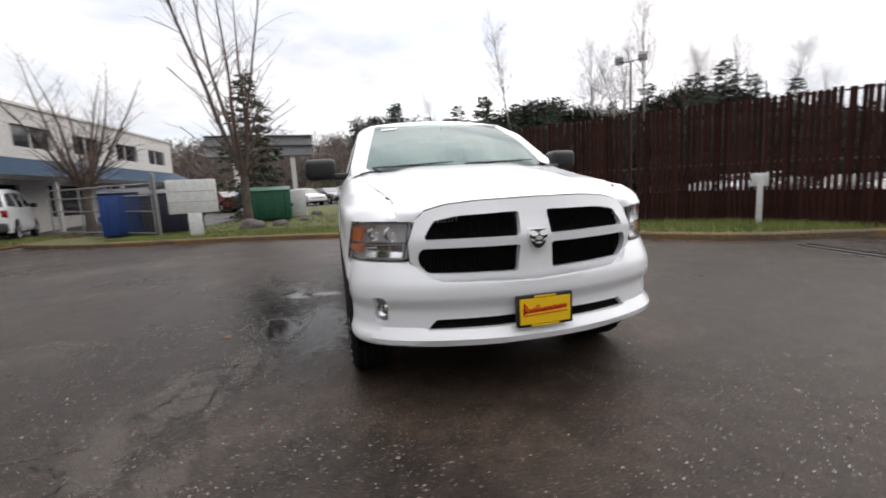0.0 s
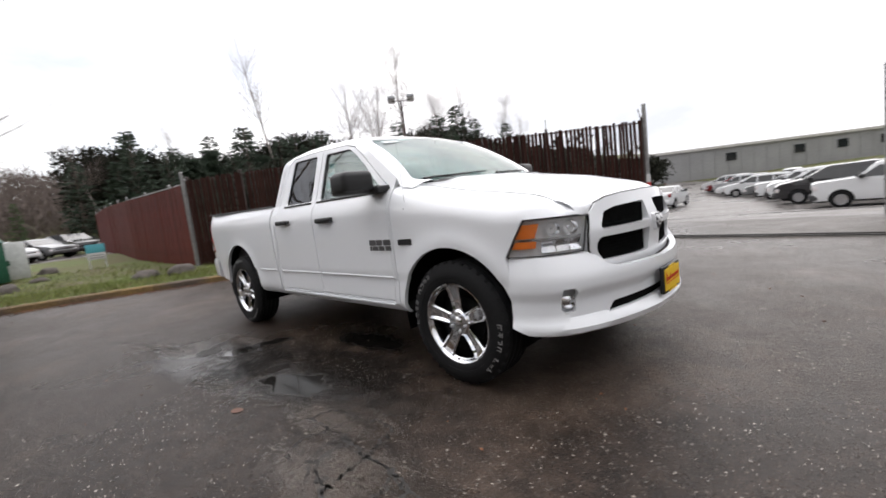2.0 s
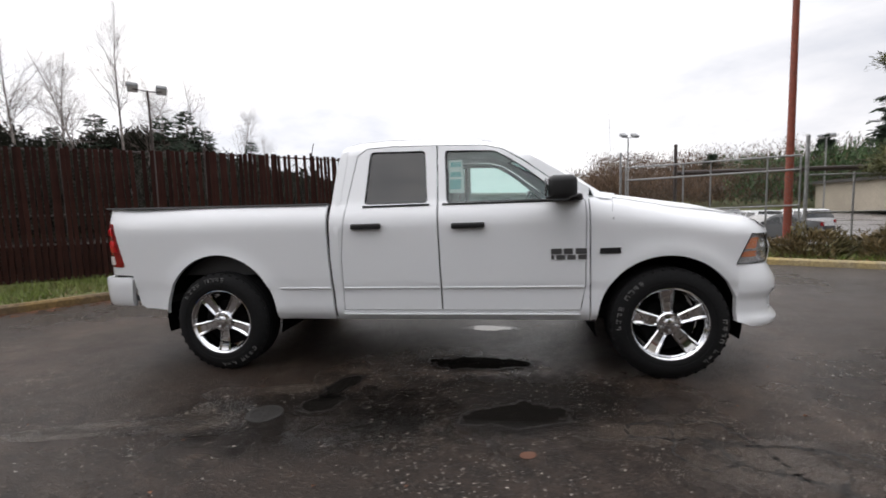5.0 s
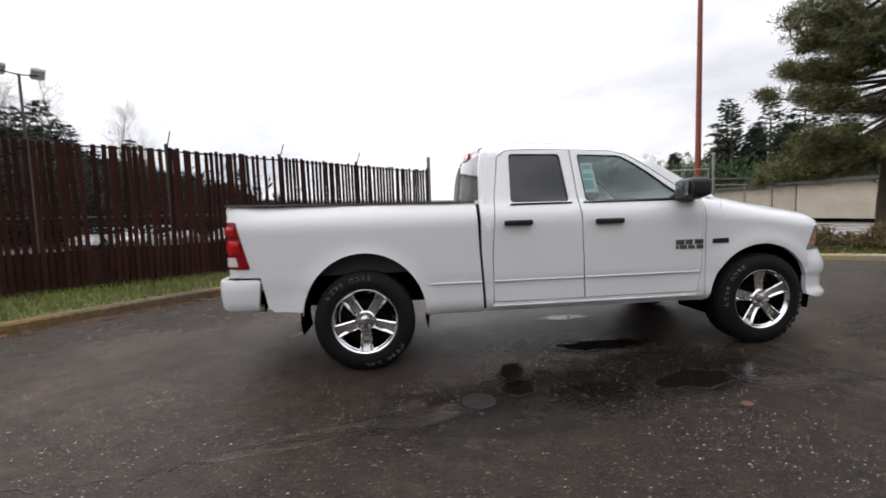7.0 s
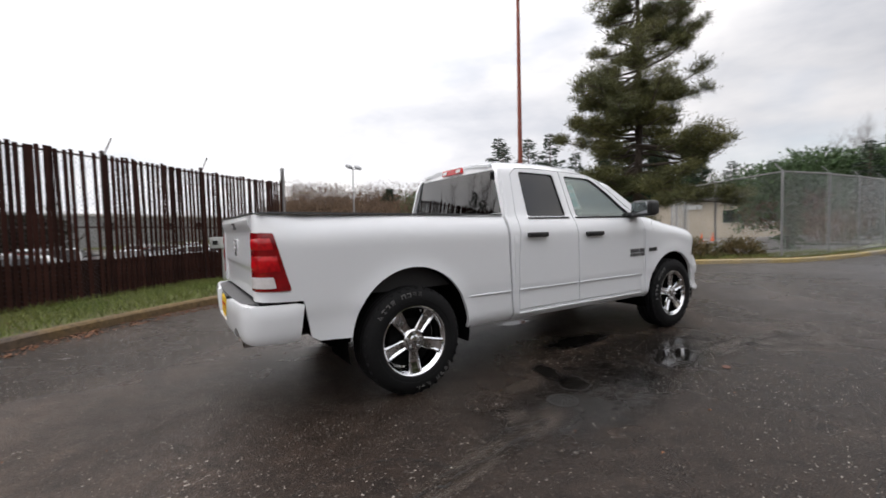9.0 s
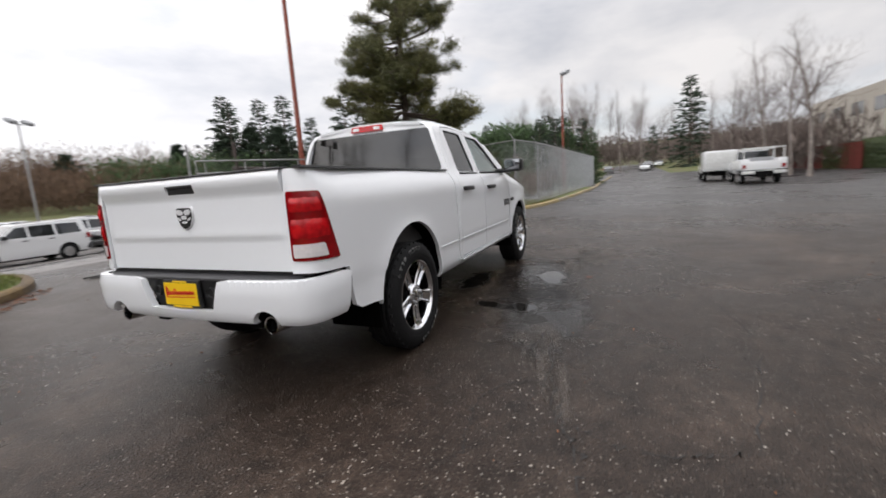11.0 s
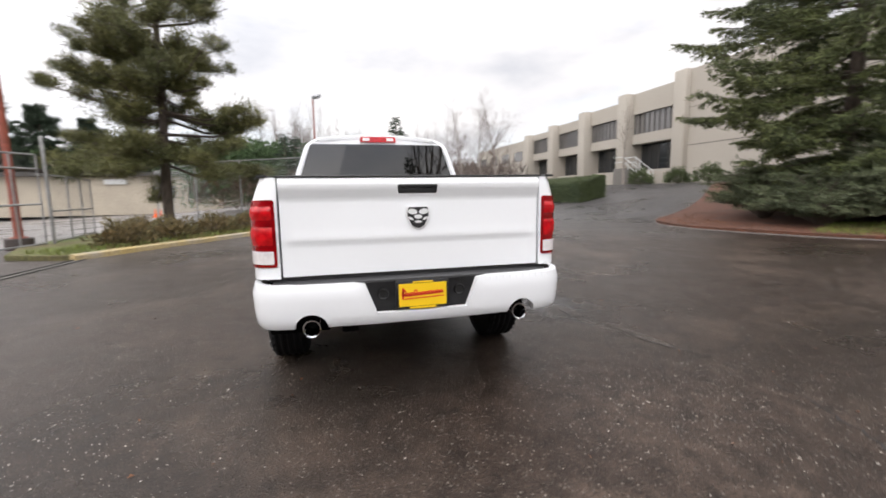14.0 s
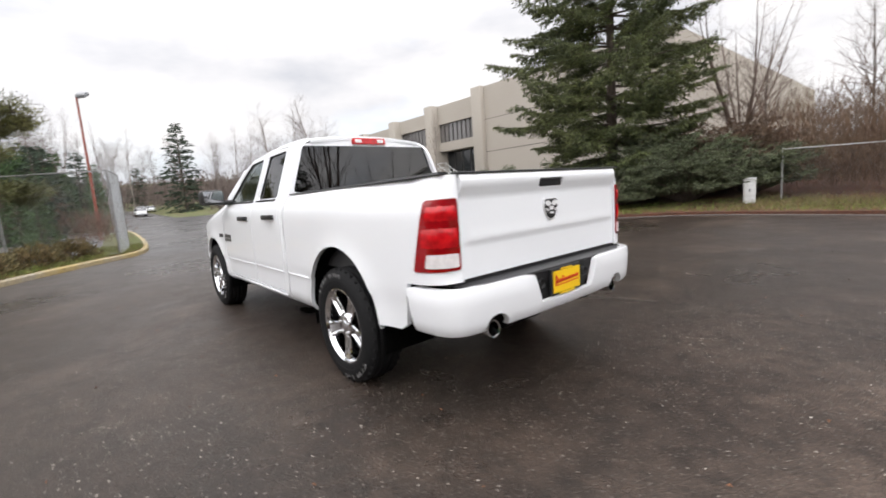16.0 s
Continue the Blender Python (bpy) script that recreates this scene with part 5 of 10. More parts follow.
for y in np.linspace(-0.84, 0.84, 37):
    xo = float(np.interp(y, rb_plan[60:-60, 1], rb_plan[60:-60, 0])) + 0.03 + 0.05 * max(0.0, (abs(y) - 0.70) / 0.14)
    cur = [bm.verts.new((xx, y, zz)) for xx, zz in ((-2.85, 0.805), (xo, 0.803), (xo, 0.79), (-2.85, 0.78))]
    if prev:
        for k in range(4):
            bm.faces.new((prev[k], prev[(k + 1) % 4], cur[(k + 1) % 4], cur[k]))
    else:
        bm.faces.new(cur)
    prev = cur
bm.faces.new(prev[::-1])
bmesh.ops.recalc_face_normals(bm, faces=bm.faces)
part("step_pad", bm, M["grey_plastic"], rbump, "dark grey step pad")
bm = bmesh.new()
vs = [bm.verts.new(p) for p in ((-2.965, -0.34, 0.79), (-2.965, 0.34, 0.79), (-2.935, 0.275, 0.60), (-2.935, -0.275, 0.60))]
bm.faces.new(vs[::-1])
bmesh.ops.solidify(bm, geom=bm.faces, thickness=0.03)
part("plate_recess", bm, M["grey_plastic"], rbump, "dark grey recess")
for sg in (-1, 1):
    bm = bmesh.new()
    lathe(bm, [(-0.004, 0.001), (-0.004, 0.022), (-0.012, 0.024), (-0.014, 0.03), (0.0, 0.034)], 18, "X", Matrix.Translation((-2.958, sg * 0.232, 0.715)))
    part("tow_socket", bm, M["black"], rbump)
    bm = bmesh.new()
    lathe(bm, [(-0.26, 0.046), (-0.02, 0.05), (0.0, 0.052), (0.006, 0.050), (0.004, 0.043), (-0.20, 0.040)], 28, "X",
          Matrix.Translation((-2.93, sg * 0.64, 0.535)) @ Matrix.Rotation(math.pi, 4, "Z") @ Matrix.Rotation(radians(-4), 4, "Y"))
    tip = part("exhaust_tip", bm, M["chrome"], truck, "chrome exhaust tip")
    bm = bmesh.new()
    lathe(bm, [(0.0, 0.001), (0.0, 0.042)], 20, "X", Matrix.Translation((-2.80, sg * 0.64, 0.545)))
    part("exhaust_bore", bm, M["dark"], tip)
plate("rear_plate", -2.972, -1, 0.705, truck)

# rear cab wall with its window, and the high brake lamp
def back_place(y, z, d):
    return Vector((-0.79 + 0.055 * max(0.0, (z - 1.35) / 0.5) + 0.02 * (y / 0.7) ** 2 + d, y, z))


def bw(z):
    return 0.978 - inset(ux(-0.735), z, True) + 0.004


zs_ = (0.80, 1.17, 1.37, 1.5, 1.65, 1.76, 1.81)
back_out = [(bw(z), z) for z in zs_] + [(0.5, 1.868), (0, 1.878), (-0.5, 1.868)] + [(-bw(z), z) for z in zs_[::-1]]
bwin = rounded([(-0.825, 1.395), (0.825, 1.395), (0.690, 1.812), (-0.690, 1.812)], 0.035)
back = part("cab_back", panel(back_out, [bwin], back_place, 0.04, 0.07, True), P, truck)
part("rear_window", panel(bwin, [], lambda y, z, d: back_place(y, z, d - 0.002), 0.005, 0.2, True), M["glass_tint"], truck, "dark tinted rear window").visible_shadow = False
q = rounded([(-0.190, 1.832), (0.190, 1.832), (0.182, 1.890), (-0.182, 1.890)], 0.014)
b3 = part("brake_lamp", panel(q, [], lambda y, z, d: back_place(y, z, d - 0.02), 0.03, 0.05, True), M["red_bright"], truck, "red high-level brake lamp")
for sg in (-1, 1):
    q = rounded([(sg * 0.125 - 0.036, 1.845), (sg * 0.125 + 0.036, 1.845), (sg * 0.125 + 0.036, 1.877), (sg * 0.125 - 0.036, 1.877)], 0.008)
    part("cargo_lamp", panel(q, [], lambda y, z, d: back_place(y, z, d - 0.026), 0.01, 0.05, True), M["lamp_white"], b3, "clear cargo lamp window")

# bed lining, underbody, axles
bm = bmesh.new()
box(bm, -2.84, -0.82, -0.85, 0.85, 0.80, 0.84)
for s in (-1, 1):
    box(bm, -2.84, -0.82, s * 0.85 - 0.01, s * 0.85 + 0.01, 0.80, 1.37)
box(bm, -0.84, -0.80, -0.86, 0.86, 0.80, 1.345)
part("bed_lining", bm, M["grey_plastic"], truck)
bm = bmesh.new()
for s in (-1, 1):
    box(bm, -2.85, 2.55, s * 0.42 - 0.05, s * 0.42 + 0.05, 0.47, 0.62, 0.01)
for x in (-2.6, -1.2, -0.3, 0.7, 1.4, 2.3):
    box(bm, x - 0.05, x + 0.05, -0.42, 0.42, 0.5, 0.58)
box(bm, -0.72, 1.2, -0.90, 0.90, 0.50, 0.56)
box(bm, 1.30, 2.45, -0.50, 0.50, 0.45, 1.02, 0.05)
box(bm, -2.84, -0.80, -0.60, 0.60, 0.70, 0.80)
part("chassis", bm, M["dark"], truck)
bm = bmesh.new()
tube(bm, (-WHEEL_X, -0.78, WHEEL_Z), (-WHEEL_X, 0.78, WHEEL_Z), 0.05)
bmesh.ops.create_uvsphere(bm, u_segments=16, v_segments=10, radius=0.15, matrix=Matrix.Translation((-WHEEL_X, 0, WHEEL_Z)))
part("rear_axle", bm, M["dark"], truck)
bm = bmesh.new()
tube(bm, (WHEEL_X, -0.78, WHEEL_Z), (WHEEL_X, 0.78, WHEEL_Z), 0.045)
part("front_axle", bm, M["dark"], truck)
for s in (-1, 1):
    bm = bmesh.new()
    tube(bm, (-2.85, s * 0.64, 0.545), (-2.2, s * 0.55, 0.58), 0.035)
    part("exhaust_pipe", bm, M["dark"], truck)
bm = bmesh.new()
lathe(bm, [(0.42, 0.1), (0.42, 0.33), (0.46, 0.38), (0.6, 0.38), (0.64, 0.33), (0.64, 0.1)], 28, "Z", Matrix.Translation((-2.42, 0, 0.07)))
part("spare_tyre", bm, M["tyre"], truck)

# cabin
for y in (-0.38, 0.38):
    bm = bmesh.new()
    box(bm, 0.05, 0.55, y - 0.25, y + 0.25, 0.86, 1.02, 0.05, 3)
    box(bm, -0.06, 0.10, y - 0.25, y + 0.25, 0.95, 1.50, 0.05, 3)
    box(bm, -0.05, 0.06, y - 0.13, y + 0.13, 1.52, 1.70, 0.04, 3)
    part("front_seat", bm, M["seat"], truck, "grey cloth seat")
bm = bmesh.new()
box(bm, -0.72, -0.55, -0.70, 0.70, 0.9, 1.52, 0.05)
box(bm, -0.60, -0.15, -0.70, 0.70, 0.84, 0.98, 0.05)
for y in (-0.42, 0.42):
    box(bm, -0.70, -0.60, y - 0.13, y + 0.13, 1.53, 1.66, 0.03)
part("rear_bench", bm, M["seat"], truck, "grey cloth bench")
bm = bmesh.new()
box(bm, 0.95, 1.38, -0.82, 0.82, 1.0, 1.33, 0.07, 4)
box(bm, 0.10, 1.0, -0.14, 0.14, 0.8, 1.08, 0.04)
box(bm, -0.70, 1.2, -0.84, 0.84, 0.56, 0.60)
for s in (-1, 1):
    box(bm, -0.60, 1.15, s * 0.86 - 0.025, s * 0.86 + 0.025, 0.60, 1.33, 0.01)
part("dashboard", bm, M["dash"], truck)
bm = bmesh.new()
wheel_m = Matrix.Translation((0.80, 0.38, 1.27)) @ Matrix.Rotation(radians(-65), 4, "Y")
for i in range(28):
    a, b = 2 * math.pi * i / 28, 2 * math.pi * (i + 1) / 28
    tube(bm, wheel_m @ Vector((0.19 * math.cos(a), 0.19 * math.sin(a), 0)), wheel_m @ Vector((0.19 * math.cos(b), 0.19 * math.sin(b), 0)), 0.015, n=6, caps=False)
for a in (0.3, math.pi - 0.3, -math.pi / 2):
    tube(bm, wheel_m @ Vector((0, 0, -0.02)), wheel_m @ Vector((0.18 * math.cos(a), 0.18 * math.sin(a), 0)), 0.018, n=6)
tube(bm, wheel_m @ Vector((0, 0, -0.03)), (1.05, 0.38, 1.15), 0.03)
part("steering_wheel", bm, M["dash"], truck)
bm = bmesh.new()
box(bm, 0.86, 0.885, -0.12, 0.12, 1.66, 1.73, 0.012)
tube(bm, (0.87, 0, 1.72), (0.83, 0, 1.78), 0.012)
part("rear_view_mirror", bm, M["black"], truck)
pl = side_place(-1, True, -0.03)
sheet = part("window_sticker", panel([(ux(0.175), 1.43), (ux(0.30), 1.43), (ux(0.275), 1.70), (ux(0.165), 1.70)], [], pl, 0.002, 0.1), M["paper"], truck, "white and teal price paper behind the glass")
for za, zb in ((1.64, 1.68), (1.56, 1.60), (1.46, 1.54)):
    part("print_bar", panel([(ux(0.18), za), (ux(0.268), za), (ux(0.266), zb), (ux(0.18), zb)], [], side_place(-1, True, -0.028), 0.001, 0.1), M["paper_teal"], sheet)

# wheels
def wheel_parts(parent, m, inner):
    """Tyre with grooved tread, five-spoke chrome rim, brake disc; the outer face looks along +y of m."""
    bm = bmesh.new()
    R0, hw = TYRE_R, 0.137
    prof = [(-hw + 0.02, 0.262), (-hw, 0.29), (-hw - 0.004, 0.34), (-hw + 0.012, 0.385), (-hw + 0.03, R0 - 0.012)]
    for k, y in enumerate(np.linspace(-0.095, 0.095, 9)):
        prof.append((y, R0 if k % 2 == 0 or k in (0, 8) else R0 - 0.011))
        if k < 8:
            prof.append((y + 0.012, R0 if (k + 1) % 2 == 0 else R0 - 0.011))
    prof += [(hw - 0.03, R0 - 0.012), (hw - 0.012, 0.385), (hw + 0.004, 0.34), (hw + 0.002, 0.315), (hw - 0.002, 0.313), (hw, 0.29), (hw - 0.012, 0.268), (hw - 0.02, 0.262)]
    lathe(bm, prof, 72, "Y")
    for i in range(72):
        for sg in (-1, 1):
            if i % 2 == 0:
                continue
            a = 2 * math.pi * i / 72
            mm = Matrix.Rotation(-a, 4, "Y") @ Matrix.Translation((R0 - 0.012, sg * 0.099, 0))
            box(bm, -0.02, 0.009, -0.014, 0.014, -0.011, 0.011, m=mm)
    tyre = part("tyre", bm, M["tyre"], parent, "black all-terrain tyre")
    tyre.matrix_local = m
    bm = bmesh.new()
    rng = random.Random(5)
    marks = bm
    for base, count, step in ((0.5, 9, 0.13), (math.pi + 0.5, 8, 0.13)):
        for i in range(count):
            a = base + i * step
            if i == 4:
                continue
            mm = Matrix.Rotation(-a, 4, "Y") @ Matrix.Translation((0.362, hw - 0.003, 0))
            w = rng.uniform(0.012, 0.017)
            strokes = [(-0.016, -0.012, -w, w), (0.012, 0.016, -w, w), (-0.016, 0.016, -w, -w + 0.004), (-0.016, 0.016, w - 0.004, w), (-0.002, 0.002, -w, w), (-0.016, 0.0, 0.0, 0.004)]
            for q in rng.sample(strokes, 3):
                box(bm, q[0], q[1], -0.003, 0.004, q[2], q[3], m=mm)
    part("raised_mark", bm, M["tyre_letter"], parent, "pale raised marks", kind="stuff").matrix_local = m
    # rim barrel and lip
    bm = bmesh.new()
    lathe(bm, [(-0.11, 0.262), (-0.09, 0.24), (-0.02, 0.232), (0.06, 0.236), (0.098, 0.242), (0.106, 0.250), (0.118, 0.254), (0.128, 0.266), (0.126, 0.276), (0.108, 0.272)], 60, "Y")
    rim = part("rim", bm, M["chrome"], parent, "chrome five-spoke rim")
    rim.matrix_local = m
    spoke = bmesh.new()
    # one spoke: wide flat bar with raised edges, from hub to lip
    rows = [(0.045, 0.034, 0.094, 0.002), (0.085, 0.040, 0.092, 0.009), (0.14, 0.045, 0.094, 0.012), (0.20, 0.051, 0.101, 0.011), (0.236, 0.058, 0.108, 0.004), (0.250, 0.066, 0.112, 0.002)]
    prev = None
    for r, h, y, e in rows:
        sec = [(-h, y - 0.035), (-h, y - 0.003), (-h * 0.80, y + 0.004), (-h * 0.52, y - e), (h * 0.52, y - e), (h * 0.80, y + 0.004), (h, y - 0.003), (h, y - 0.035)]
        cur = [spoke.verts.new((r, yy, tt)) for tt, yy in sec]
        if prev:
            for k in range(8):
                spoke.faces.new((prev[k], prev[(k + 1) % 8], cur[(k + 1) % 8], cur[k]))
        else:
            spoke.faces.new(cur)
        prev = cur
    spoke.faces.new(prev[::-1])
    bmesh.ops.recalc_face_normals(spoke, faces=spoke.faces)
    sm = mesh_of(spoke, "spoke", M["chrome"], 22)
    for k in range(5):
        o = part("spoke", sm, None, parent)
        o.matrix_local = m @ Matrix.Rotation(2 * math.pi * k / 5 + math.pi / 2 + 0.15, 4, "Y")
    bm = bmesh.new()
    lathe(bm, [(0.05, 0.092), (0.098, 0.088), (0.108, 0.078), (0.108, 0.046), (0.112, 0.040), (0.118, 0.030), (0.119, 0.001)], 30, "Y")
    part("hub_cap", bm, M["chrome"], parent, "chrome hub cap").matrix_local = m
    bm = bmesh.new()
    for k in range(5):
        a = 2 * math.pi * (k + 0.5) / 5 + math.pi / 2 + 0.15
        p = Vector((0.062 * math.cos(a), 0.0, -0.060 * math.sin(a)))
        if k == 0:
            tube(bm, (0, 0.085, 0), (0, 0.124, 0), 0.011, 0.008, 6)
            nut_mesh = mesh_of(bm, "wheel_nut", M["chrome_dull"])
        part("wheel_nut", nut_mesh, None, parent).matrix_local = m @ Matrix.Translation(p)
    bm = bmesh.new()
    lathe(bm, [(0.03, 0.001), (0.03, 0.165), (0.015, 0.168), (0.0, 0.168), (0.0, 0.22), (-0.03, 0.225)], 36, "Y")
    box(bm, 0.08, 0.19, -0.02, 0.05, -0.08, 0.08, 0.02)
    disc = part("brake_disc", bm, M["dark"], parent)
    disc.matrix_local = m


for x in (WHEEL_X, -WHEEL_X):
    for s in (-1, 1):
        wheel = new("wheel")
        wheel.parent = truck
        tagged(wheel, "chrome five-spoke wheel with a black tyre")
        turn = Matrix.Rotation(math.pi if s < 0 else 0.0, 4, "Z") @ Matrix.Rotation(radians(32.4 if x > 0 else -8.6), 4, "Y")
        wheel.matrix_local = Matrix.Translation((x, s * 0.862, WHEEL_Z))
        wheel_parts(wheel, turn, s)

# ---------------------------------------------------------------- ground
def smooth(a, b, x):
    t = max(0.0, min(1.0, (x - a) / (b - a)))
    return t * t * (3 - 2 * t)


def gz(x, y):
    """Height of the ground: yard level, lot a little lower, ramp up to the concrete building, hills far off."""
    z = -(0.22 * smooth(7.0, 12.0, y) + 0.70 * smooth(10.5, 21.0, y) + 0.5 * smooth(21, 42, y) - 1.42 * smooth(60, 95, y)) * smooth(-30, -8, x)
    z += 1.75 * smooth(-12.5, -25.0, y) * smooth(-10, 6, x) * (1 - smooth(70, 120, x))
    z += 0.45 * smooth(-12, -30, x) * (1 - smooth(0, 14, y))
    z += 2.2 * smooth(45, 150, x) + 22 * smooth(150, 420, x)
    z += 15 * smooth(-70, -170, x)
    z += 9 * smooth(95, 260, y) + 10 * smooth(-90, -260, y)
    return z


def axis(parts):
    return np.unique(np.round(np.concatenate([np.arange(a, b, s) for a, b, s in parts]), 3))


gx = axis([(-2400, -400, 200), (-400, -160, 20), (-160, -40, 6), (-40, -12, 2), (-12, 16, 0.5), (16, 60, 2), (60, 180, 6), (180, 440, 20), (440, 2600, 200)])
gy = axis([(-2400, -400, 200), (-400, -100, 20), (-100, -32, 4), (-32, 14, 0.5), (14, 40, 2), (40, 120, 5), (120, 300, 15), (300, 2600, 200)])
gv = [(x, y, gz(x, y)) for x in gx for y in gy]
gf, gm = [], []
ny = len(gy)
for i in range(len(gx) - 1):
    for j in range(ny - 1):
        gf.append((i * ny + j, (i + 1) * ny + j, (i + 1) * ny + j + 1, i * ny + j + 1))
        cx, cy = (gx[i] + gx[i + 1]) / 2, (gy[j] + gy[j + 1]) / 2
        paved = (-42 < cx < 75 and -26 < cy < 75) or (-9 < cy < 1 and 0 < cx < 190) or (-75 < cx < 0 and -26 < cy < -1)
        lot = 9.4 < cy < 74 and -26 < cx < 53
        gm.append(2 if lot else 0 if paved else 1)
me = bpy.data.meshes.new("ground")
me.from_pydata(gv, [], gf)
finish(me, [M["asphalt"], M["turf"], M["asphalt_lot"]], 180)
me.polygons.foreach_set("material_index", gm)
tagged(new("ground", me), "damp dark asphalt yard with stone chips and worn patches", "ground", kind="structure")


def film(name, cx, cy, rx, ry, turn, material, label, category, lift):
    """A flat patch on the ground whose attribute tells the material how near its edge is."""
    v, f, reach = [], [], []
    n, m = 28, 6
    c, s = math.cos(radians(turn)), math.sin(radians(turn))
    for j in range(m + 1):
        for i in range(n):
            a, k = 2 * math.pi * i / n, 1.5 * j / m
            x, y = rx * k * math.cos(a), ry * k * math.sin(a)
            x, y = cx + c * x - s * y, cy + s * x + c * y
            v.append((x, y, gz(x, y) + lift))
            reach.append(1 - j / m)
    for j in range(m):
        for i in range(n):
            f.append((j * n + i, (j + 1) * n + i, (j + 1) * n + (i + 1) % n, j * n + (i + 1) % n))
    me = pydata(name, v, f, material)
    at = me.attributes.new("reach", "FLOAT", "POINT")
    at.data.foreach_set("value", reach)
    return tagged(new(name, me), label, category, kind="structure")


# standing water, damp films and worn patches beside the pickup
for x, y, a, b, t in ((0.64, -1.61, 0.33, 0.17, 10), (0.36, -0.72, 0.42, 0.15, 0), (-0.66, -1.55, 0.15, 0.12, 40), (0.42, 0.34, 0.26, 0.10, 0), (-0.62, -1.25, 0.20, 0.09, 70),
                      (2.9, 13.5, 2.6, 0.5, 4), (-2.0, 11.5, 2.0, 0.35, 10), (5.5, 20, 4, 0.9, 5)):
    film("puddle", x, y, a, b, t, M["puddle"], "shallow dark puddle on the asphalt", "puddle", 0.004)
for x, y, a, b, t in ((-0.75, -1.75, 0.85, 0.38, 8), (0.5, -1.45, 0.9, 0.45, 12)):
    film("damp_film", x, y, a, b, t, M["wet_skin"], "damp dark sheen on the asphalt", "wet patch", 0.002)
for x, y, a, b, t in ((-1.38, -1.88, 0.24, 0.10, 14), (-1.42, -1.76, 0.10, 0.13, 0), (-0.96, -1.33, 0.24, 0.08, 8), (-1.95, -1.98, 0.4, 0.06, 12), (2.6, -1.9, 0.4, 0.13, 10), (1.95, -2.02, 0.5, 0.20, 12), (1.40, -1.78, 0.36, 0.14, 5), (2.45, -2.25, 0.4, 0.13, 20), (-2.2, -2.10, 0.4, 0.06, 12), (1.6, -1.62, 0.3, 0.06, 0)):
    film("worn_patch", x, y, a, b, t, M["worn"], "pale worn patch in the asphalt", "asphalt patch", 0.003)
film("dead_leaf", 0.70, -2.06, 0.03, 0.022, 20, mat("orange_leaf", (0.11, 0.045, 0.024), 0.6), "single brown dead leaf on the asphalt", "leaf", 0.005)

crack_dark = mat("crack_fill", (0.018, 0.016, 0.0145), 0.6)


def crack(pts, seed, half=0.0026):
    r = random.Random(seed)
    dense = spline(pts, 60)
    bm = bmesh.new()
    last = None
    for i, (x, y) in enumerate(dense):
        x, y = x + r.gauss(0, 0.012), y + r.gauss(0, 0.012)
        h = half * r.uniform(0.5, 2.2)
        cur = bm.verts.new((x - h, y - h, gz(x, y) + 0.0035)), bm.verts.new((x + h, y + h, gz(x, y) + 0.0035))
        if last:
            bm.faces.new((last[0], last[1], cur[1], cur[0]))
        last = cur
    bmesh.ops.recalc_face_normals(bm, faces=bm.faces)
    tagged(part("crack", bm, crack_dark, smooth=0), "narrow dark crack in the asphalt", "crack", kind="structure")


for seed, half, pts in ((11, 0.0045, [(1.27, -1.84), (1.50, -1.83), (1.67, -1.84), (1.73, -2.05), (1.97, -2.15), (2.2, -2.4)]), (12, 0.0045, [(1.67, -1.84), (1.90, -1.87), (2.13, -1.88), (2.5, -2.05)]),
                        (13, 0.0028, [(1.50, -1.83), (1.45, -1.98), (1.55, -2.12), (1.73, -2.05)]), (14, 0.0028, [(1.90, -1.87), (1.93, -2.02), (1.97, -2.15)]), (15, 0.0028, [(1.27, -1.84), (1.30, -1.70), (1.52, -1.66), (1.50, -1.83)]),
                        (16, 0.0028, [(2.13, -1.88), (2.20, -2.06), (2.05, -2.25)]), (17, 0.0028, [(1.52, -1.66), (1.80, -1.62), (1.90, -1.87)]), (18, 0.0035, [(-1.31, -1.91), (-1.88, -2.00), (-2.31, -2.10), (-2.64, -2.19), (-2.87, -2.32)]),
                        (19, 0.0025, [(2.5, -2.05), (2.6, -2.3), (2.45, -2.55)]), (20, 0.0025, [(2.2, -2.4), (2.6, -2.3), (3.0, -2.45)]), (1, 0.0035, [(0.95, -1.86), (1.25, -1.87), (1.64, -1.84), (1.80, -1.88), (2.14, -1.87), (2.6, -1.95), (3.1, -1.7)]),
                        (2, 0.003, [(1.70, -1.87), (1.77, -2.07), (1.96, -2.16), (2.09, -2.21), (2.35, -2.5), (2.4, -3.0)]),
                        (3, 0.0025, [(1.64, -1.84), (1.66, -2.02), (1.84, -2.18)]), (4, 0.0025, [(2.6, -1.95), (2.9, -2.4), (2.8, -3.0), (3.2, -3.5)]),
                        (5, 0.003, [(-1.27, -1.86), (-1.72, -1.85), (-1.93, -1.96), (-2.49, -2.10), (-2.83, -2.25), (-3.5, -2.3), (-4.4, -2.0)]),
                        (6, 0.002, [(-2.49, -2.10), (-2.73, -2.5), (-2.6, -3.0)]), (7, 0.002, [(1.96, -2.16), (0.2, -3.1), (-1.2, -3.3), (-2.6, -3.0)]),
                        (8, 0.002, [(-2.1, -2.0), (-2.4, -1.7), (-3.0, -1.75)])):
    crack(pts, seed, half)

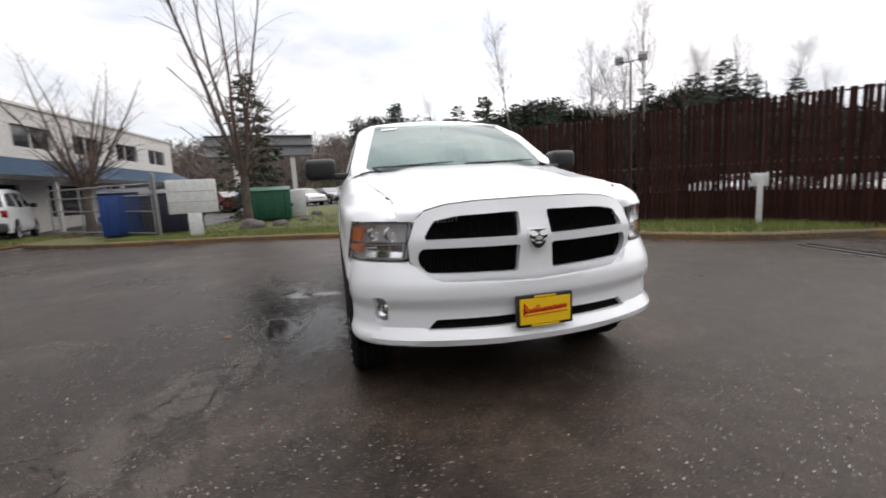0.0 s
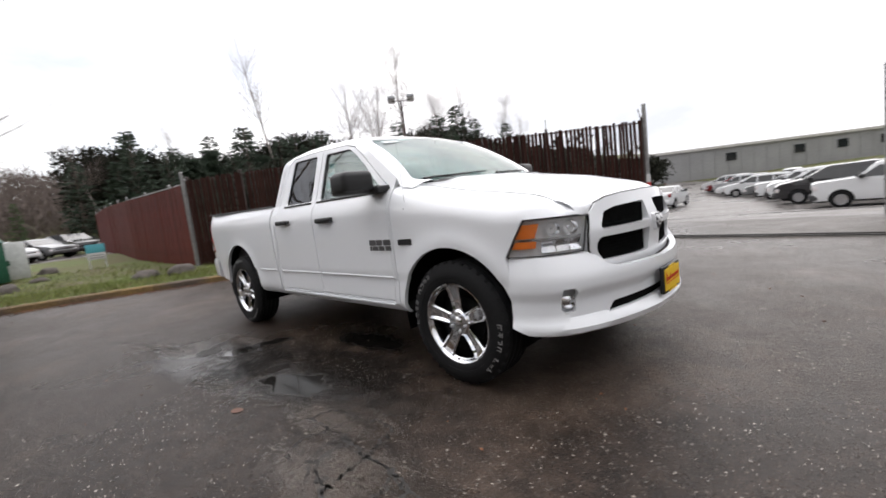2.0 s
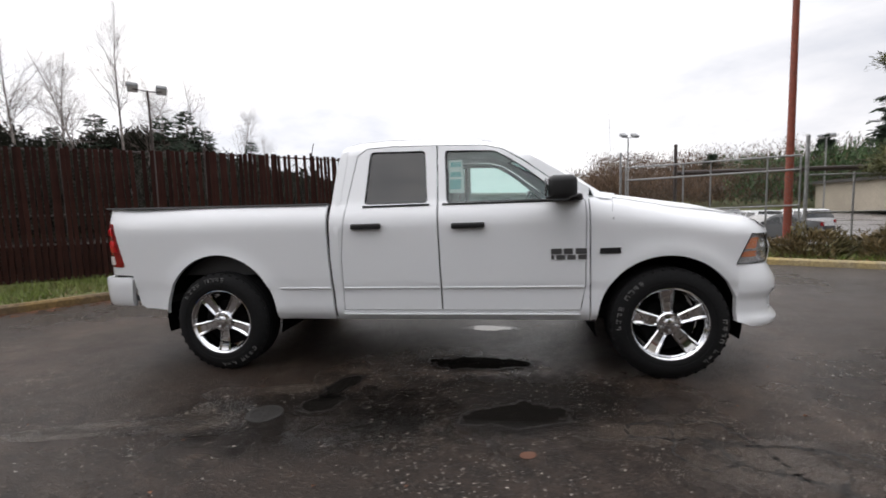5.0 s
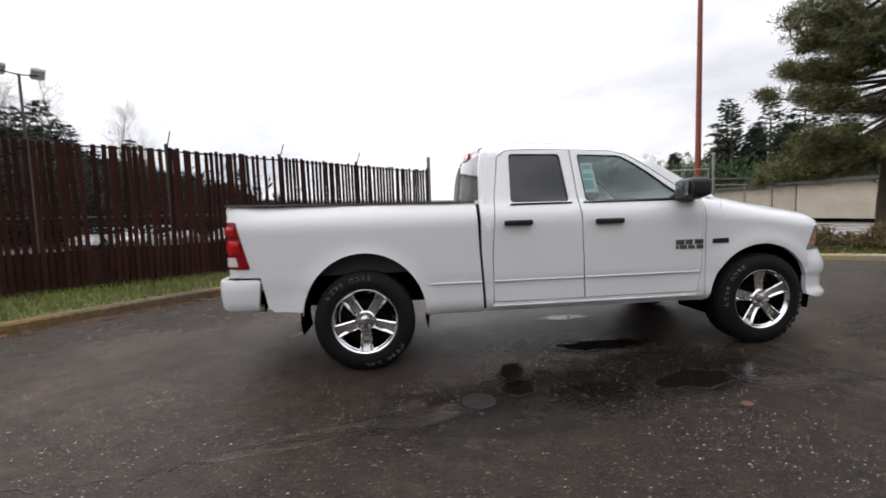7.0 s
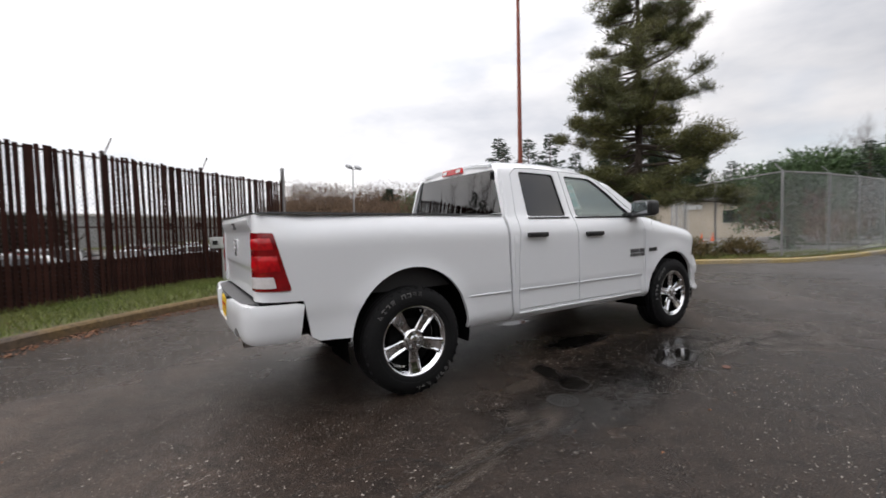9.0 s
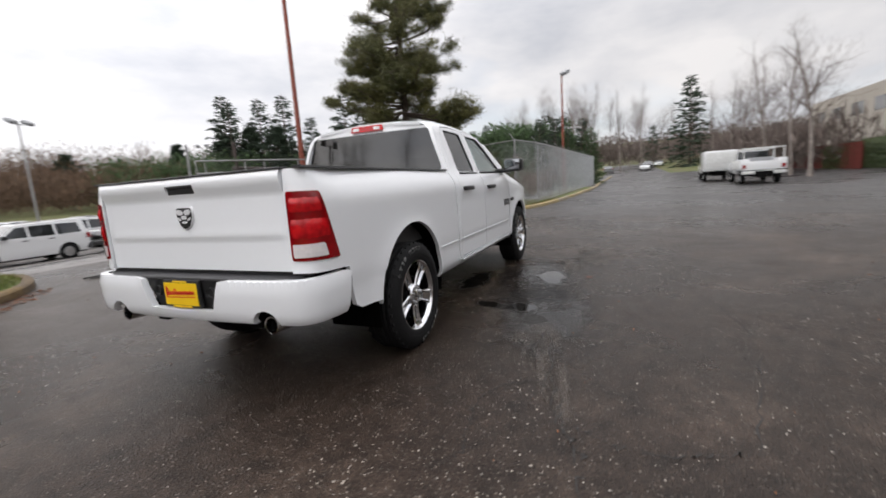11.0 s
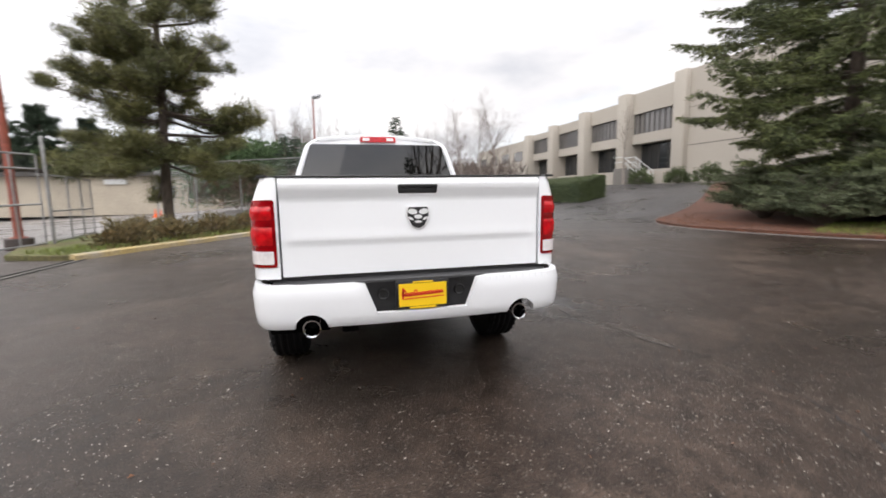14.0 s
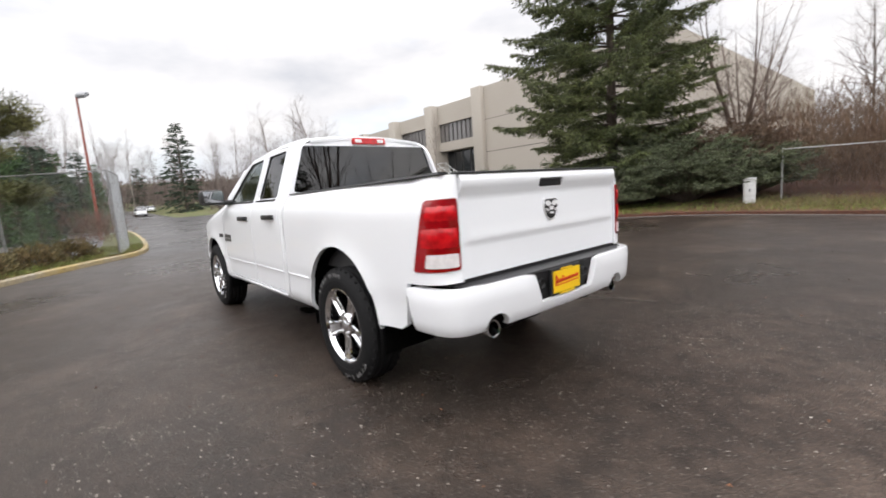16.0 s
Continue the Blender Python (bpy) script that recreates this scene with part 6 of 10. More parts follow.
# manhole: iron ring and lid set flush
hole = thing("manhole_cover", "round cast-iron manhole cover set flush in the wet asphalt", "manhole cover", at=Matrix.Translation((-0.985, -1.721, 0.0)))
bm = bmesh.new()
lathe(bm, [(0.0, 0.092), (0.006, 0.092), (0.006, 0.115), (0.0, 0.118)], 40, "Z")
part("ring", bm, M["iron"], hole)
bm = bmesh.new()
lathe(bm, [(0.0, 0.088), (0.004, 0.088), (0.004, 0.001)], 40, "Z")
for r0 in (0.03, 0.052, 0.074):
    for k in range(int(r0 * 220)):
        a = 2 * math.pi * k / int(r0 * 220)
        box(bm, r0 * math.cos(a) - 0.007, r0 * math.cos(a) + 0.007, r0 * math.sin(a) - 0.007, r0 * math.sin(a) + 0.007, 0.003, 0.007)
part("lid", bm, M["iron"], hole)

# ---------------------------------------------------------------- kerbs and planted strips
KERB_W = [(-14.5, -13.0), (-12.4, -11.0), (-10.8, -8.6), (-9.6, -5.2), (-8.5, -2.4), (-7.3, -0.2), (-6.25, 1.3), (-5.2, 2.7), (-4.4, 3.55), (-3.4, 4.4), (-2.2, 5.3), (-1.2, 6.3), (-0.7, 7.6), (-0.6, 9.1)]
KERB_E = [(4.9, 5.75), (5.6, 5.35), (6.6, 4.75), (8.3, 3.7), (9.7, 2.85), (10.9, 2.0), (11.9, 1.25), (13.2, 0.82), (16, 0.48), (22, 0.1), (32, -0.25), (45, 0.0), (70, -0.4)]
KERB_S = [(16.0, -22.0), (12.5, -17.5), (10.6, -14.2), (9.3, -12.2), (7.6, -11.1), (5.5, -10.9), (3.0, -11.6), (0.5, -12.7), (-4, -12.4), (-10, -11.6), (-16, -11.2)]


def kerb(name, path, material, label, width=0.16, height=0.13):
    pts = [Vector((x, y, gz(x, y))) for x, y in spline(path, 90)]
    bm = bmesh.new()
    sweep(bm, pts, [(-width / 2, -0.05), (-width / 2, height - 0.02), (-width / 2 + 0.02, height), (width / 2 - 0.03, height), (width / 2, height - 0.03), (width / 2, -0.05)])
    bmesh.ops.recalc_face_normals(bm, faces=bm.faces)
    return tagged(part(name, bm, material, smooth=40), label, "kerb", kind="structure")


kerb("kerb", KERB_W, M["kerb_moss"], "low mossy concrete kerb with yellow lichen along the grass strip")
kerb("kerb", KERB_E, M["concrete"], "low concrete kerb stained yellow along the planted strip")
kerb("kerb", KERB_S, M["stone"], "low dark kerb round the mulch bed", width=0.10, height=0.025)

FENCE = [(-11.2, 1.2), (-8.1, 3.25), (-6.05, 4.75), (-4.3, 6.45), (-2.6, 8.0), (-0.5, 9.3)]


def bed(name, outline, material, lift, label, step=0.9):
    bm = panel(outline, [], lambda x, y, d: Vector((x, y, gz(x, y) + lift - d + 0.03 * noise.noise((x * 0.6, y * 0.6, 3)))), 0.3, step)
    return tagged(part(name, bm, material, smooth=50), label, "planting bed", kind="structure")


west_edge = [tuple(p) for p in spline(KERB_W, 40)]
bed("grass_strip", [(x - 0.05, y + 0.05) for x, y in west_edge] + [(-1.4, 9.6), (-3.4, 8.6), (-5.2, 7.2), (-7.0, 5.6), (-9.2, 3.9), (-12.3, 2.2), (-26, 3.0), (-26, -2.5), (-20, -4.5), (-15.5, -6.5), (-14.2, -9.5)],
    M["turf"], 0.11, "grass strip with moss and bare soil")
bed("shrub_bed", [(x + 0.03, y + 0.05) for x, y in spline(KERB_E, 40) if x < 34] + [(33, 1.2), (22, 1.6), (13.0, 2.0), (14.0, 4.5), (13.5, 7.5), (11.0, 8.6), (8.0, 8.4), (5.4, 7.2)],
    M["turf"], 0.10, "planted strip of thin grass and dead leaves")
bed("mulch_bed", [(x, y - 0.05) for x, y in spline(KERB_S, 40)][::-1] + [(14.5, -24), (6.5, -25.4), (6.0, -60), (-16, -60)], M["mulch"], 0.10, "red-brown bark mulch bed", 1.4)


def blades(name, spots, material, label, category, h=(0.06, 0.16), w=0.006, lean=0.5, seed=1, base=0.12):
    """Many thin blades, each one triangle."""
    r = np.random.default_rng(seed)
    n = len(spots)
    sp = np.array(spots)
    z = np.array([gz(x, y) for x, y in spots]) + base - 0.02
    a = r.uniform(0, 2 * np.pi, n)
    hh = r.uniform(*h, n)
    dx, dy = np.cos(a) * w, np.sin(a) * w
    lx, ly = r.normal(0, lean, n) * hh, r.normal(0, lean, n) * hh
    v = np.empty((n * 3, 3))
    v[0::3] = np.column_stack([sp[:, 0] - dx, sp[:, 1] - dy, z])
    v[1::3] = np.column_stack([sp[:, 0] + dx, sp[:, 1] + dy, z])
    v[2::3] = np.column_stack([sp[:, 0] + lx, sp[:, 1] + ly, z + hh])
    me = pydata(name, v.tolist(), np.arange(n * 3).reshape(-1, 3).tolist(), material)
    return tagged(new(name, me), label, category, kind="stuff")


def along(path, n, off, seed):
    """Random spots beside a path, between two distances to its left."""
    r = np.random.default_rng(seed)
    p = spline(path, 400)
    g = np.gradient(p, axis=0)
    g /= np.linalg.norm(g, axis=1)[:, None]
    i = r.integers(0, len(p), n)
    d = r.uniform(off[0], off[1], n)
    return [tuple(q) for q in p[i] + np.column_stack([-g[i, 1], g[i, 0]]) * d[:, None] + r.normal(0, 0.03, (n, 2))]


blades("grass", along(KERB_W[2:], 26000, (0.12, 2.3), 1), M["grass"], "short patchy winter grass", "grass", (0.05, 0.17), 0.007)
blades("grass", along(KERB_W[2:9], 9000, (2.0, 9.0), 2), M["grass"], "short patchy winter grass", "grass", (0.05, 0.12), 0.012)
blades("grass", along(KERB_E[:9], 6000, (0.1, 1.5), 3), M["grass"], "thin grass among dead leaves", "grass", (0.05, 0.16), 0.008)
blades("grass", along(KERB_S[6:], 12000, (0.15, 3.0), 4)[:], M["grass"], "grass along the bed's edge", "grass", (0.05, 0.15), 0.009)


def litter(name, spots, material, label, seed, size=(0.015, 0.04), base=0.125):
    r = np.random.default_rng(seed)
    v, f = [], []
    for x, y in spots:
        a, s = r.uniform(0, 6.28), r.uniform(*size)
        z = gz(x, y) + base
        c, d = math.cos(a) * s, math.sin(a) * s
        k = len(v)
        v += [(x - c, y - d, z), (x - d * 0.6, y + c * 0.6, z + 0.012), (x + c, y + d, z + 0.004), (x + d * 0.6, y - c * 0.6, z + 0.008)]
        f.append((k, k + 1, k + 2, k + 3))
    return tagged(new(name, pydata(name, v, f, material)), label, "dead leaves", kind="stuff")


litter("dead_leaves", along(KERB_W[2:12], 1600, (-0.45, -0.08), 7), M["leaf_litter"], "wet dead leaves in the gutter", 1, base=0.004)
litter("dead_leaves", along(KERB_W[2:9], 1200, (0.1, 2.2), 8), M["leaf_litter"], "dead leaves on the grass", 2)
litter("dead_leaves", along(KERB_E[1:9], 2600, (0.0, 1.2), 9), M["leaf_litter"], "dead leaves along the kerb", 3)
litter("dead_leaves", along(KERB_S[2:9], 2600, (0.0, 2.0), 10), M["leaf_litter"], "dead leaves on the mulch", 4)
rr = random.Random(3)
litter("stone_chips", [(rr.uniform(-8, 8), rr.uniform(-7, 5)) for _ in range(260)], M["leaf_litter"], "few scattered leaf scraps and grit on the asphalt", 5, (0.006, 0.016), 0.003)

# pale stone chips standing in the worn asphalt
rc_ = np.random.default_rng(31)
n = 150000
cx_, cy_ = rc_.uniform(-10.5, 7.5, n), rc_.uniform(-9.0, 6.0, n)
keep = np.array([noise.noise((x * 0.9, y * 0.9, 1.7)) > rc_.uniform(-0.75, 0.45) for x, y in zip(cx_, cy_)])
cx_, cy_ = cx_[keep], cy_[keep]
n = len(cx_)
size = np.clip(rc_.lognormal(-5.5, 0.45, n), 0.0020, 0.010)
turn = rc_.uniform(0, 2 * np.pi, n)
v = np.empty((n * 4, 3))
for k in range(4):
    a = turn + k * np.pi / 2 + rc_.normal(0, 0.3, n)
    r_ = size * rc_.uniform(0.6, 1.15, n)
    v[k::4] = np.column_stack([cx_ + r_ * np.cos(a), cy_ + r_ * np.sin(a), rc_.uniform(0.0012, 0.0045, n)])
tagged(new("stone_chips", pydata("stone_chips", v.tolist(), np.arange(n * 4).reshape(-1, 4).tolist(), M["chip"])), "pale stone chips showing in the worn asphalt", "stone chips", kind="stuff")

# ground track of the sliding gate: two rails set in a concrete strip
bm = bmesh.new()
trk = [Vector((x, y, gz(x, y))) for x, y in spline([(-0.4, 6.2), (1.5, 5.85), (3.3, 5.72), (4.9, 5.62)], 30)]
sweep(bm, trk, [(-0.16, -0.02), (-0.16, 0.008), (0.16, 0.008), (0.16, -0.02)])
part_track = tagged(part("gate_track", bm, M["track"], smooth=0), "flat gate track of steel and concrete across the entrance", "gate track", kind="structure")
for o in (-0.10, 0.10):
    bm = bmesh.new()
    sweep(bm, [p + Vector((0, o, 0)) for p in trk], [(-0.018, 0.0), (-0.018, 0.03), (0.018, 0.03), (0.018, 0.0)])
    part("rail", bm, M["iron"], part_track)

# ---------------------------------------------------------------- fences, gates, poles
def walk_path(path, step):
    """Evenly spaced places along straight legs, with the leg's direction."""
    out, carry = [], 0.0
    for a, b in zip(path, path[1:]):
        a, b = Vector(a), Vector(b)
        d = (b - a).length
        u = (b - a) / d
        s = carry
        while s < d:
            out.append((a + u * s, u))
            s += step
        carry = s - d
    return out


def round_post(name, r, h, material, parent, at, cap=True):
    bm = bmesh.new()
    tube(bm, (0, 0, -0.15), (0, 0, h), r, n=12)
    if cap:
        lathe(bm, [(h, r * 1.15), (h + 0.02, r * 1.1), (h + 0.045, r * 0.5), (h + 0.05, 0.001)], 12, "Z")
    o = part(name, bm, material, parent)
    o.matrix_local = at
    return o


def rail_between(bm, a, b, r):
    tube(bm, a, b, r, n=8)


def lattice(path, h, pitch, r, base=0.03, material="wire"):
    """Diagonal wires both ways along straight legs."""
    v, f = [], []
    for a, b in zip(path, path[1:]):
        a, b = Vector(a), Vector(b)
        d = (b - a).length
        u = (b - a) / d
        n2 = Vector((-u.y, u.x)) * r
        k = -h
        while k < d:
            for sg in (1, -1):
                s0, s1 = (k, k + h) if sg > 0 else (k + h, k)
                lo, hi = min(s0, s1), max(s0, s1)
                c0, c1 = max(lo, 0.0), min(hi, d)
                if c1 - c0 < 0.02:
                    continue
                za = (c0 - lo) if sg > 0 else h - (c0 - lo)
                zb = (c1 - lo) if sg > 0 else h - (c1 - lo)
                p, q = a + u * c0, a + u * c1
                gp, gq = gz(p.x, p.y) + base + za, gz(q.x, q.y) + base + zb
                i = len(v)
                v += [(p.x + n2.x, p.y + n2.y, gp), (p.x - n2.x, p.y - n2.y, gp), (p.x, p.y, gp + r * 1.8), (q.x + n2.x, q.y + n2.y, gq), (q.x - n2.x, q.y - n2.y, gq), (q.x, q.y, gq + r * 1.8)]
                f += [(i, i + 1, i + 4, i + 3), (i + 1, i + 2, i + 5, i + 4), (i + 2, i, i + 3, i + 5)]
            k += pitch
    return pydata("wire_mesh", v, f, M[material])


def chain_fence(path, h, spacing, label, pitch=0.09, wire=True, rails=(0.05, 1.0), post_r=0.03, arms=False, post_mat="galv", wire_r=0.0015, wire_mat="wire"):
    fence = thing("chain_link_fence", label, "fence")
    for i, (p, u) in enumerate(walk_path(path, spacing) + [(Vector(path[-1]), None)]):
        round_post("post", post_r, h, M[post_mat], fence, Matrix.Translation((p.x, p.y, gz(p.x, p.y))))
        if arms and u is not None:
            bm = bmesh.new()
            tube(bm, (0, 0, h), (-u.y * 0.22, u.x * 0.22, h + 0.28), 0.012, n=6)
            part("barb_arm", bm, M["galv"], fence).matrix_local = Matrix.Translation((p.x, p.y, gz(p.x, p.y)))
    for a, b in zip(path, path[1:]):
        for k in rails:
            bm = bmesh.new()
            rail_between(bm, (a[0], a[1], gz(*a) + h * k), (b[0], b[1], gz(*b) + h * k), 0.02)
            part("rail", bm, M["galv"], fence)
    if wire:
        o = part("wire_mesh", lattice(path, h, pitch, wire_r, material=wire_mat), None, fence, "diamond wire mesh", kind="stuff")
    return fence


def slat_fence(name, path, h, pitch, width, material, label, post_mat, spacing, row=((0.06, 1.0),), arms=True, drop=(), top_rag=0.0, seed=1):
    """Wire fence with upright slats pushed through it, each slat a piece of its own."""
    rng = random.Random(seed)
    fence = thing(name, label, "fence")
    meshes = {}
    for i, (p, u) in enumerate(walk_path(path, pitch)):
        yaw = math.atan2(u.y, u.x)
        for k, (z0, z1) in enumerate(row):
            if rng.random() < drop[k] if drop else False:
                continue
            key = (k, rng.randrange(4))
            if key not in meshes:
                bm = bmesh.new()
                rag = rng.uniform(0, top_rag)
                box(bm, -width / 2, width / 2, -0.006, 0.006, z0 * h, z1 * h + rag, 0.003, 1)
                meshes[key] = mesh_of(bm, "slat", material, 0)
            o = part("slat", meshes[key], None, fence)
            o.matrix_local = Matrix.Translation((p.x, p.y, gz(p.x, p.y))) @ Matrix.Rotation(yaw + rng.gauss(0, 0.05), 4, "Z") @ Matrix.Rotation(rng.gauss(0, 0.008), 4, "Y")
    stand = walk_path(path, spacing) if spacing else [(Vector(a).lerp(Vector(b), k), (Vector(b) - Vector(a)).normalized()) for a, b in zip(path, path[1:]) for k in ((0.0, 0.5) if math.dist(a, b) > 3 else (0.0,))]
    for p, u in stand + [(Vector(path[-1]), None)]:
        d = u if u is not None else Vector((1, 0))
        round_post("post", 0.036, h + 0.08, M[post_mat], fence, Matrix.Translation((p.x - d.y * 0.06, p.y + d.x * 0.06, gz(p.x, p.y))))
        if arms:
            bm = bmesh.new()
            tube(bm, (0, 0, h + 0.05), (d.y * 0.2, -d.x * 0.2, h + 0.33), 0.011, n=6)
            part("barb_arm", bm, M[post_mat], fence).matrix_local = Matrix.Translation((p.x, p.y, gz(p.x, p.y)))
    for a, b in zip(path, path[1:]):
        for k in (0.06, 0.52, 0.99):
            bm = bmesh.new()
            dx, dy = b[0] - a[0], b[1] - a[1]
            ln = math.hypot(dx, dy)
            ox, oy = -dy / ln * 0.035, dx / ln * 0.035
            rail_between(bm, (a[0] + ox, a[1] + oy, gz(*a) + h * k), (b[0] + ox, b[1] + oy, gz(*b) + h * k), 0.018)
            part("rail", bm, M[post_mat], fence)
    return fence


dark_fence = slat_fence("slat_fence", FENCE, 2.76, 0.104, 0.074, M["slat"], "tall chain-link fence filled with dark brown upright slats, some missing", "post_dark", 0, ((0.04, 1.0),), drop=(0.02,), top_rag=0.07, seed=2)
for a, b in zip(FENCE, FENCE[1:]):
    u = (Vector(b) - Vector(a)).normalized()
    bm = bmesh.new()
    o = Vector((-u.y, u.x)) * 0.05
    p, q = Vector(a) + o, Vector(b) + o
    w = u.orthogonal() * 0.008
    vs = [bm.verts.new((x, y, gz(x, y) + z)) for z in (0.10, 0.84) for x, y in ((p - w), (q - w), (q + w), (p + w))]
    for f in ((0, 1, 5, 4), (1, 2, 6, 5), (2, 3, 7, 6), (3, 0, 4, 7), (4, 5, 6, 7)):
        bm.faces.new([vs[i] for i in f])
    part("kick_board", bm, M["slat"], dark_fence, "dark brown boards along the fence's foot", smooth=0)
part("wire_mesh", lattice(FENCE, 2.7, 0.08, 0.0022, material="post_dark"), None, dark_fence, "diamond wire mesh", kind="stuff")
slat_fence("slat_fence", [(-34.0, 1.6), (-19.0, 0.9), (-11.35, 1.15)], 2.72, 0.105, 0.102, M["slat_red"], "tall fence closely filled with red-brown slats", "galv", 3.0, ((0.02, 0.985),), arms=False, seed=4)
chain_fence([(12.2, 1.5), (14.4, 1.12), (18.0, 0.95), (26.0, 0.75), (40.0, 0.35)], 2.7, 2.6, "tall galvanised chain-link fence along the road with barbed-wire arms", 0.085, rails=(0.05, 1.0), arms=True, wire_r=0.0024, wire_mat="wire_pale")
chain_fence([(12.2, 1.5), (14.9, 5.6), (20.7, 9.6)], 2.7, 3.2, "tall galvanised chain-link fence beside the planted strip", 0.10, wire_mat="wire_pale", post_r=0.036)

# corner post of the red fence, taller and pale
round_post("fence_post", 0.05, 3.0, M["galv"], None, Matrix.Translation((-11.25, 1.1, gz(-11.25, 1.1))))
tagged(bpy.data.objects["fence_post"], "thick galvanised corner post of the slat fence", "fence post")

# striped end post at the lot's entrance
endp = thing("gate_post", "tall grey gate post with red and white bands at its foot", "gate post", at=Matrix.Translation((-0.45, 9.4, gz(-0.45, 9.4))))
round_post("tube", 0.055, 3.2, M["galv"], endp, Matrix())
for i in range(6):
    bm = bmesh.new()
    lathe(bm, [(0.05 + i * 0.22, 0.058), (0.05 + i * 0.22, 0.066), (0.27 + i * 0.22, 0.066), (0.27 + i * 0.22, 0.058)], 16, "Z")
    part("band", bm, M["red_stripe"] if i % 2 == 0 else M["white_stripe"], endp, "red band" if i % 2 == 0 else "white band")

# sliding gate in front of the lot: frame, uprights, mesh
GATE = [(4.15, 8.95), (8.1, 7.9)]
gate = thing("sliding_gate", "galvanised chain-link sliding gate with square frame, standing open", "gate")
ga, gb = Vector(GATE[0]), Vector(GATE[1])
for k, z in ((0, 0.12), (1, 1.15), (2, 2.06), (3, 2.42)):
    bm = bmesh.new()
    rail_between(bm, (ga.x, ga.y, gz(*ga) + z), (gb.x, gb.y, gz(*gb) + z), 0.024)
    part("rail", bm, M["galv"], gate)
for t in (0.0, 0.36, 0.52, 0.83, 1.0):
    p = ga.lerp(gb, t)
    bm = bmesh.new()
    tube(bm, (p.x, p.y, gz(*p) + 0.1), (p.x, p.y, gz(*p) + 2.42), 0.022, n=8)
    part("upright", bm, M["galv"], gate)
part("wire_mesh", lattice(GATE, 2.3, 0.10, 0.0014, 0.12), None, gate, "diamond wire mesh", kind="stuff")
for (x, y, h, r, m, lab) in ((4.05, 9.1, 2.85, 0.036, "galv", "tall galvanised gate post"), (8.15, 7.75, 2.85, 0.042, "galv", "tall galvanised gate post"), (5.45, 8.8, 2.95, 0.045, "post_dark", "dark brown steel gate post")):
    o = round_post("gate_post", r, h, M[m], None, Matrix.Translation((x, y, gz(x, y))))
    tagged(o, lab, "gate post")
bm = bmesh.new()
tube(bm, (5.45, 8.95, 2.14), (11.8, 9.2, 2.10), 0.065, n=8)
tagged(part("gate_beam", bm, M["post_dark"]), "long dark brown steel beam on the gate posts", "gate beam", kind="structure")
chain_fence([(8.15, 7.75), (9.25, 7.9), (11.6, 8.4)], 1.9, 1.2, "lower galvanised chain-link fence beside the red pole", 0.11, rails=(0.08, 0.5, 1.0), post_r=0.024)
# dark equipment cabinet by the gate
cab = thing("utility_cabinet", "dark green equipment cabinet beside the gate post", "cabinet", at=Matrix.Translation((5.75, 9.3, gz(5.75, 9.3))))
bm = bmesh.new()
box(bm, -0.28, 0.28, -0.22, 0.22, 0, 0.80, 0.03)
part("body", bm, M["dark_green"], cab)
bm = bmesh.new()
box(bm, -0.31, 0.31, -0.25, 0.25, 0.80, 0.84, 0.015)
part("lid", bm, M["dark_green"], cab)
# tall red steel pole on a dark footing
pole = thing("steel_pole", "very tall rust-red painted steel pole on a dark concrete footing", "pole", at=Matrix.Translation((8.25, 8.58, gz(8.25, 8.58) + 0.08)))
bm = bmesh.new()
tube(bm, (0, 0, 0.18), (0, 0, 13.5), 0.098, 0.05, 20)
part("shaft", bm, M["rust"], pole)
bm = bmesh.new()
lathe(bm, [(-0.2, 0.30), (0.2, 0.30), (0.22, 0.28), (0.22, 0.10)], 20, "Z")
part("footing", bm, M["post_dark"], pole)
bm = bmesh.new()
lathe(bm, [(0.22, 0.19), (0.24, 0.19), (0.26, 0.12)], 20, "Z")
part("base_plate", bm, M["rust"], pole)


def floodlight(x, y, h, label, heads, yaw=0.0, mount=0.0, post="galv"):
    t = thing("lamp_post", label, "lamp post", group="lot lamp posts", at=Matrix.Translation((x, y, gz(x, y))) @ Matrix.Rotation(yaw, 4, "Z"))
    bm = bmesh.new()
    tube(bm, (0, 0, 0), (0, 0, h), 0.085, 0.05, 12)
    part("shaft", bm, M[post], t)
    for dy in heads:
        bm = bmesh.new()
        tube(bm, (0, 0, h - 0.05), (0, dy, h + 0.02), 0.03, n=8)
        part("arm", bm, M[post], t)
        bm = bmesh.new()
        mm = Matrix.Translation((0.1, dy, h + 0.12)) @ Matrix.Rotation(radians(28), 4, "Y")
        box(bm, -0.28, 0.28, -0.24, 0.24, -0.11, 0.11, 0.06, 3, mm)
        part("head", bm, M["grey_metal"], t, "grey floodlight head")
        bm = bmesh.new()
        box(bm, -0.22, 0.22, -0.2, 0.2, -0.125, -0.112, 0.004, 1, mm)
        part("lamp_glass", bm, M["white_metal"], t)
    return t


floodlight(-17.4, 16.07, 8.25, "slim lamp post with two floodlight heads behind the fence", (-0.62, 0.62), radians(135), post="post_dark")
floodlight(10.9, 33.3, 8.0, "slim lamp post with two floodlight heads in the car lot", (-0.5, 0.55), radians(-70))
floodlight(27.1, 1.55, 7.95, "brown lamp post with one floodlight head behind the grey fence", (0.35,), radians(150), post="rust")
floodlight(34.0, 46.0, 9.0, "slim far lamp post with two heads", (-0.5, 0.5), radians(40))

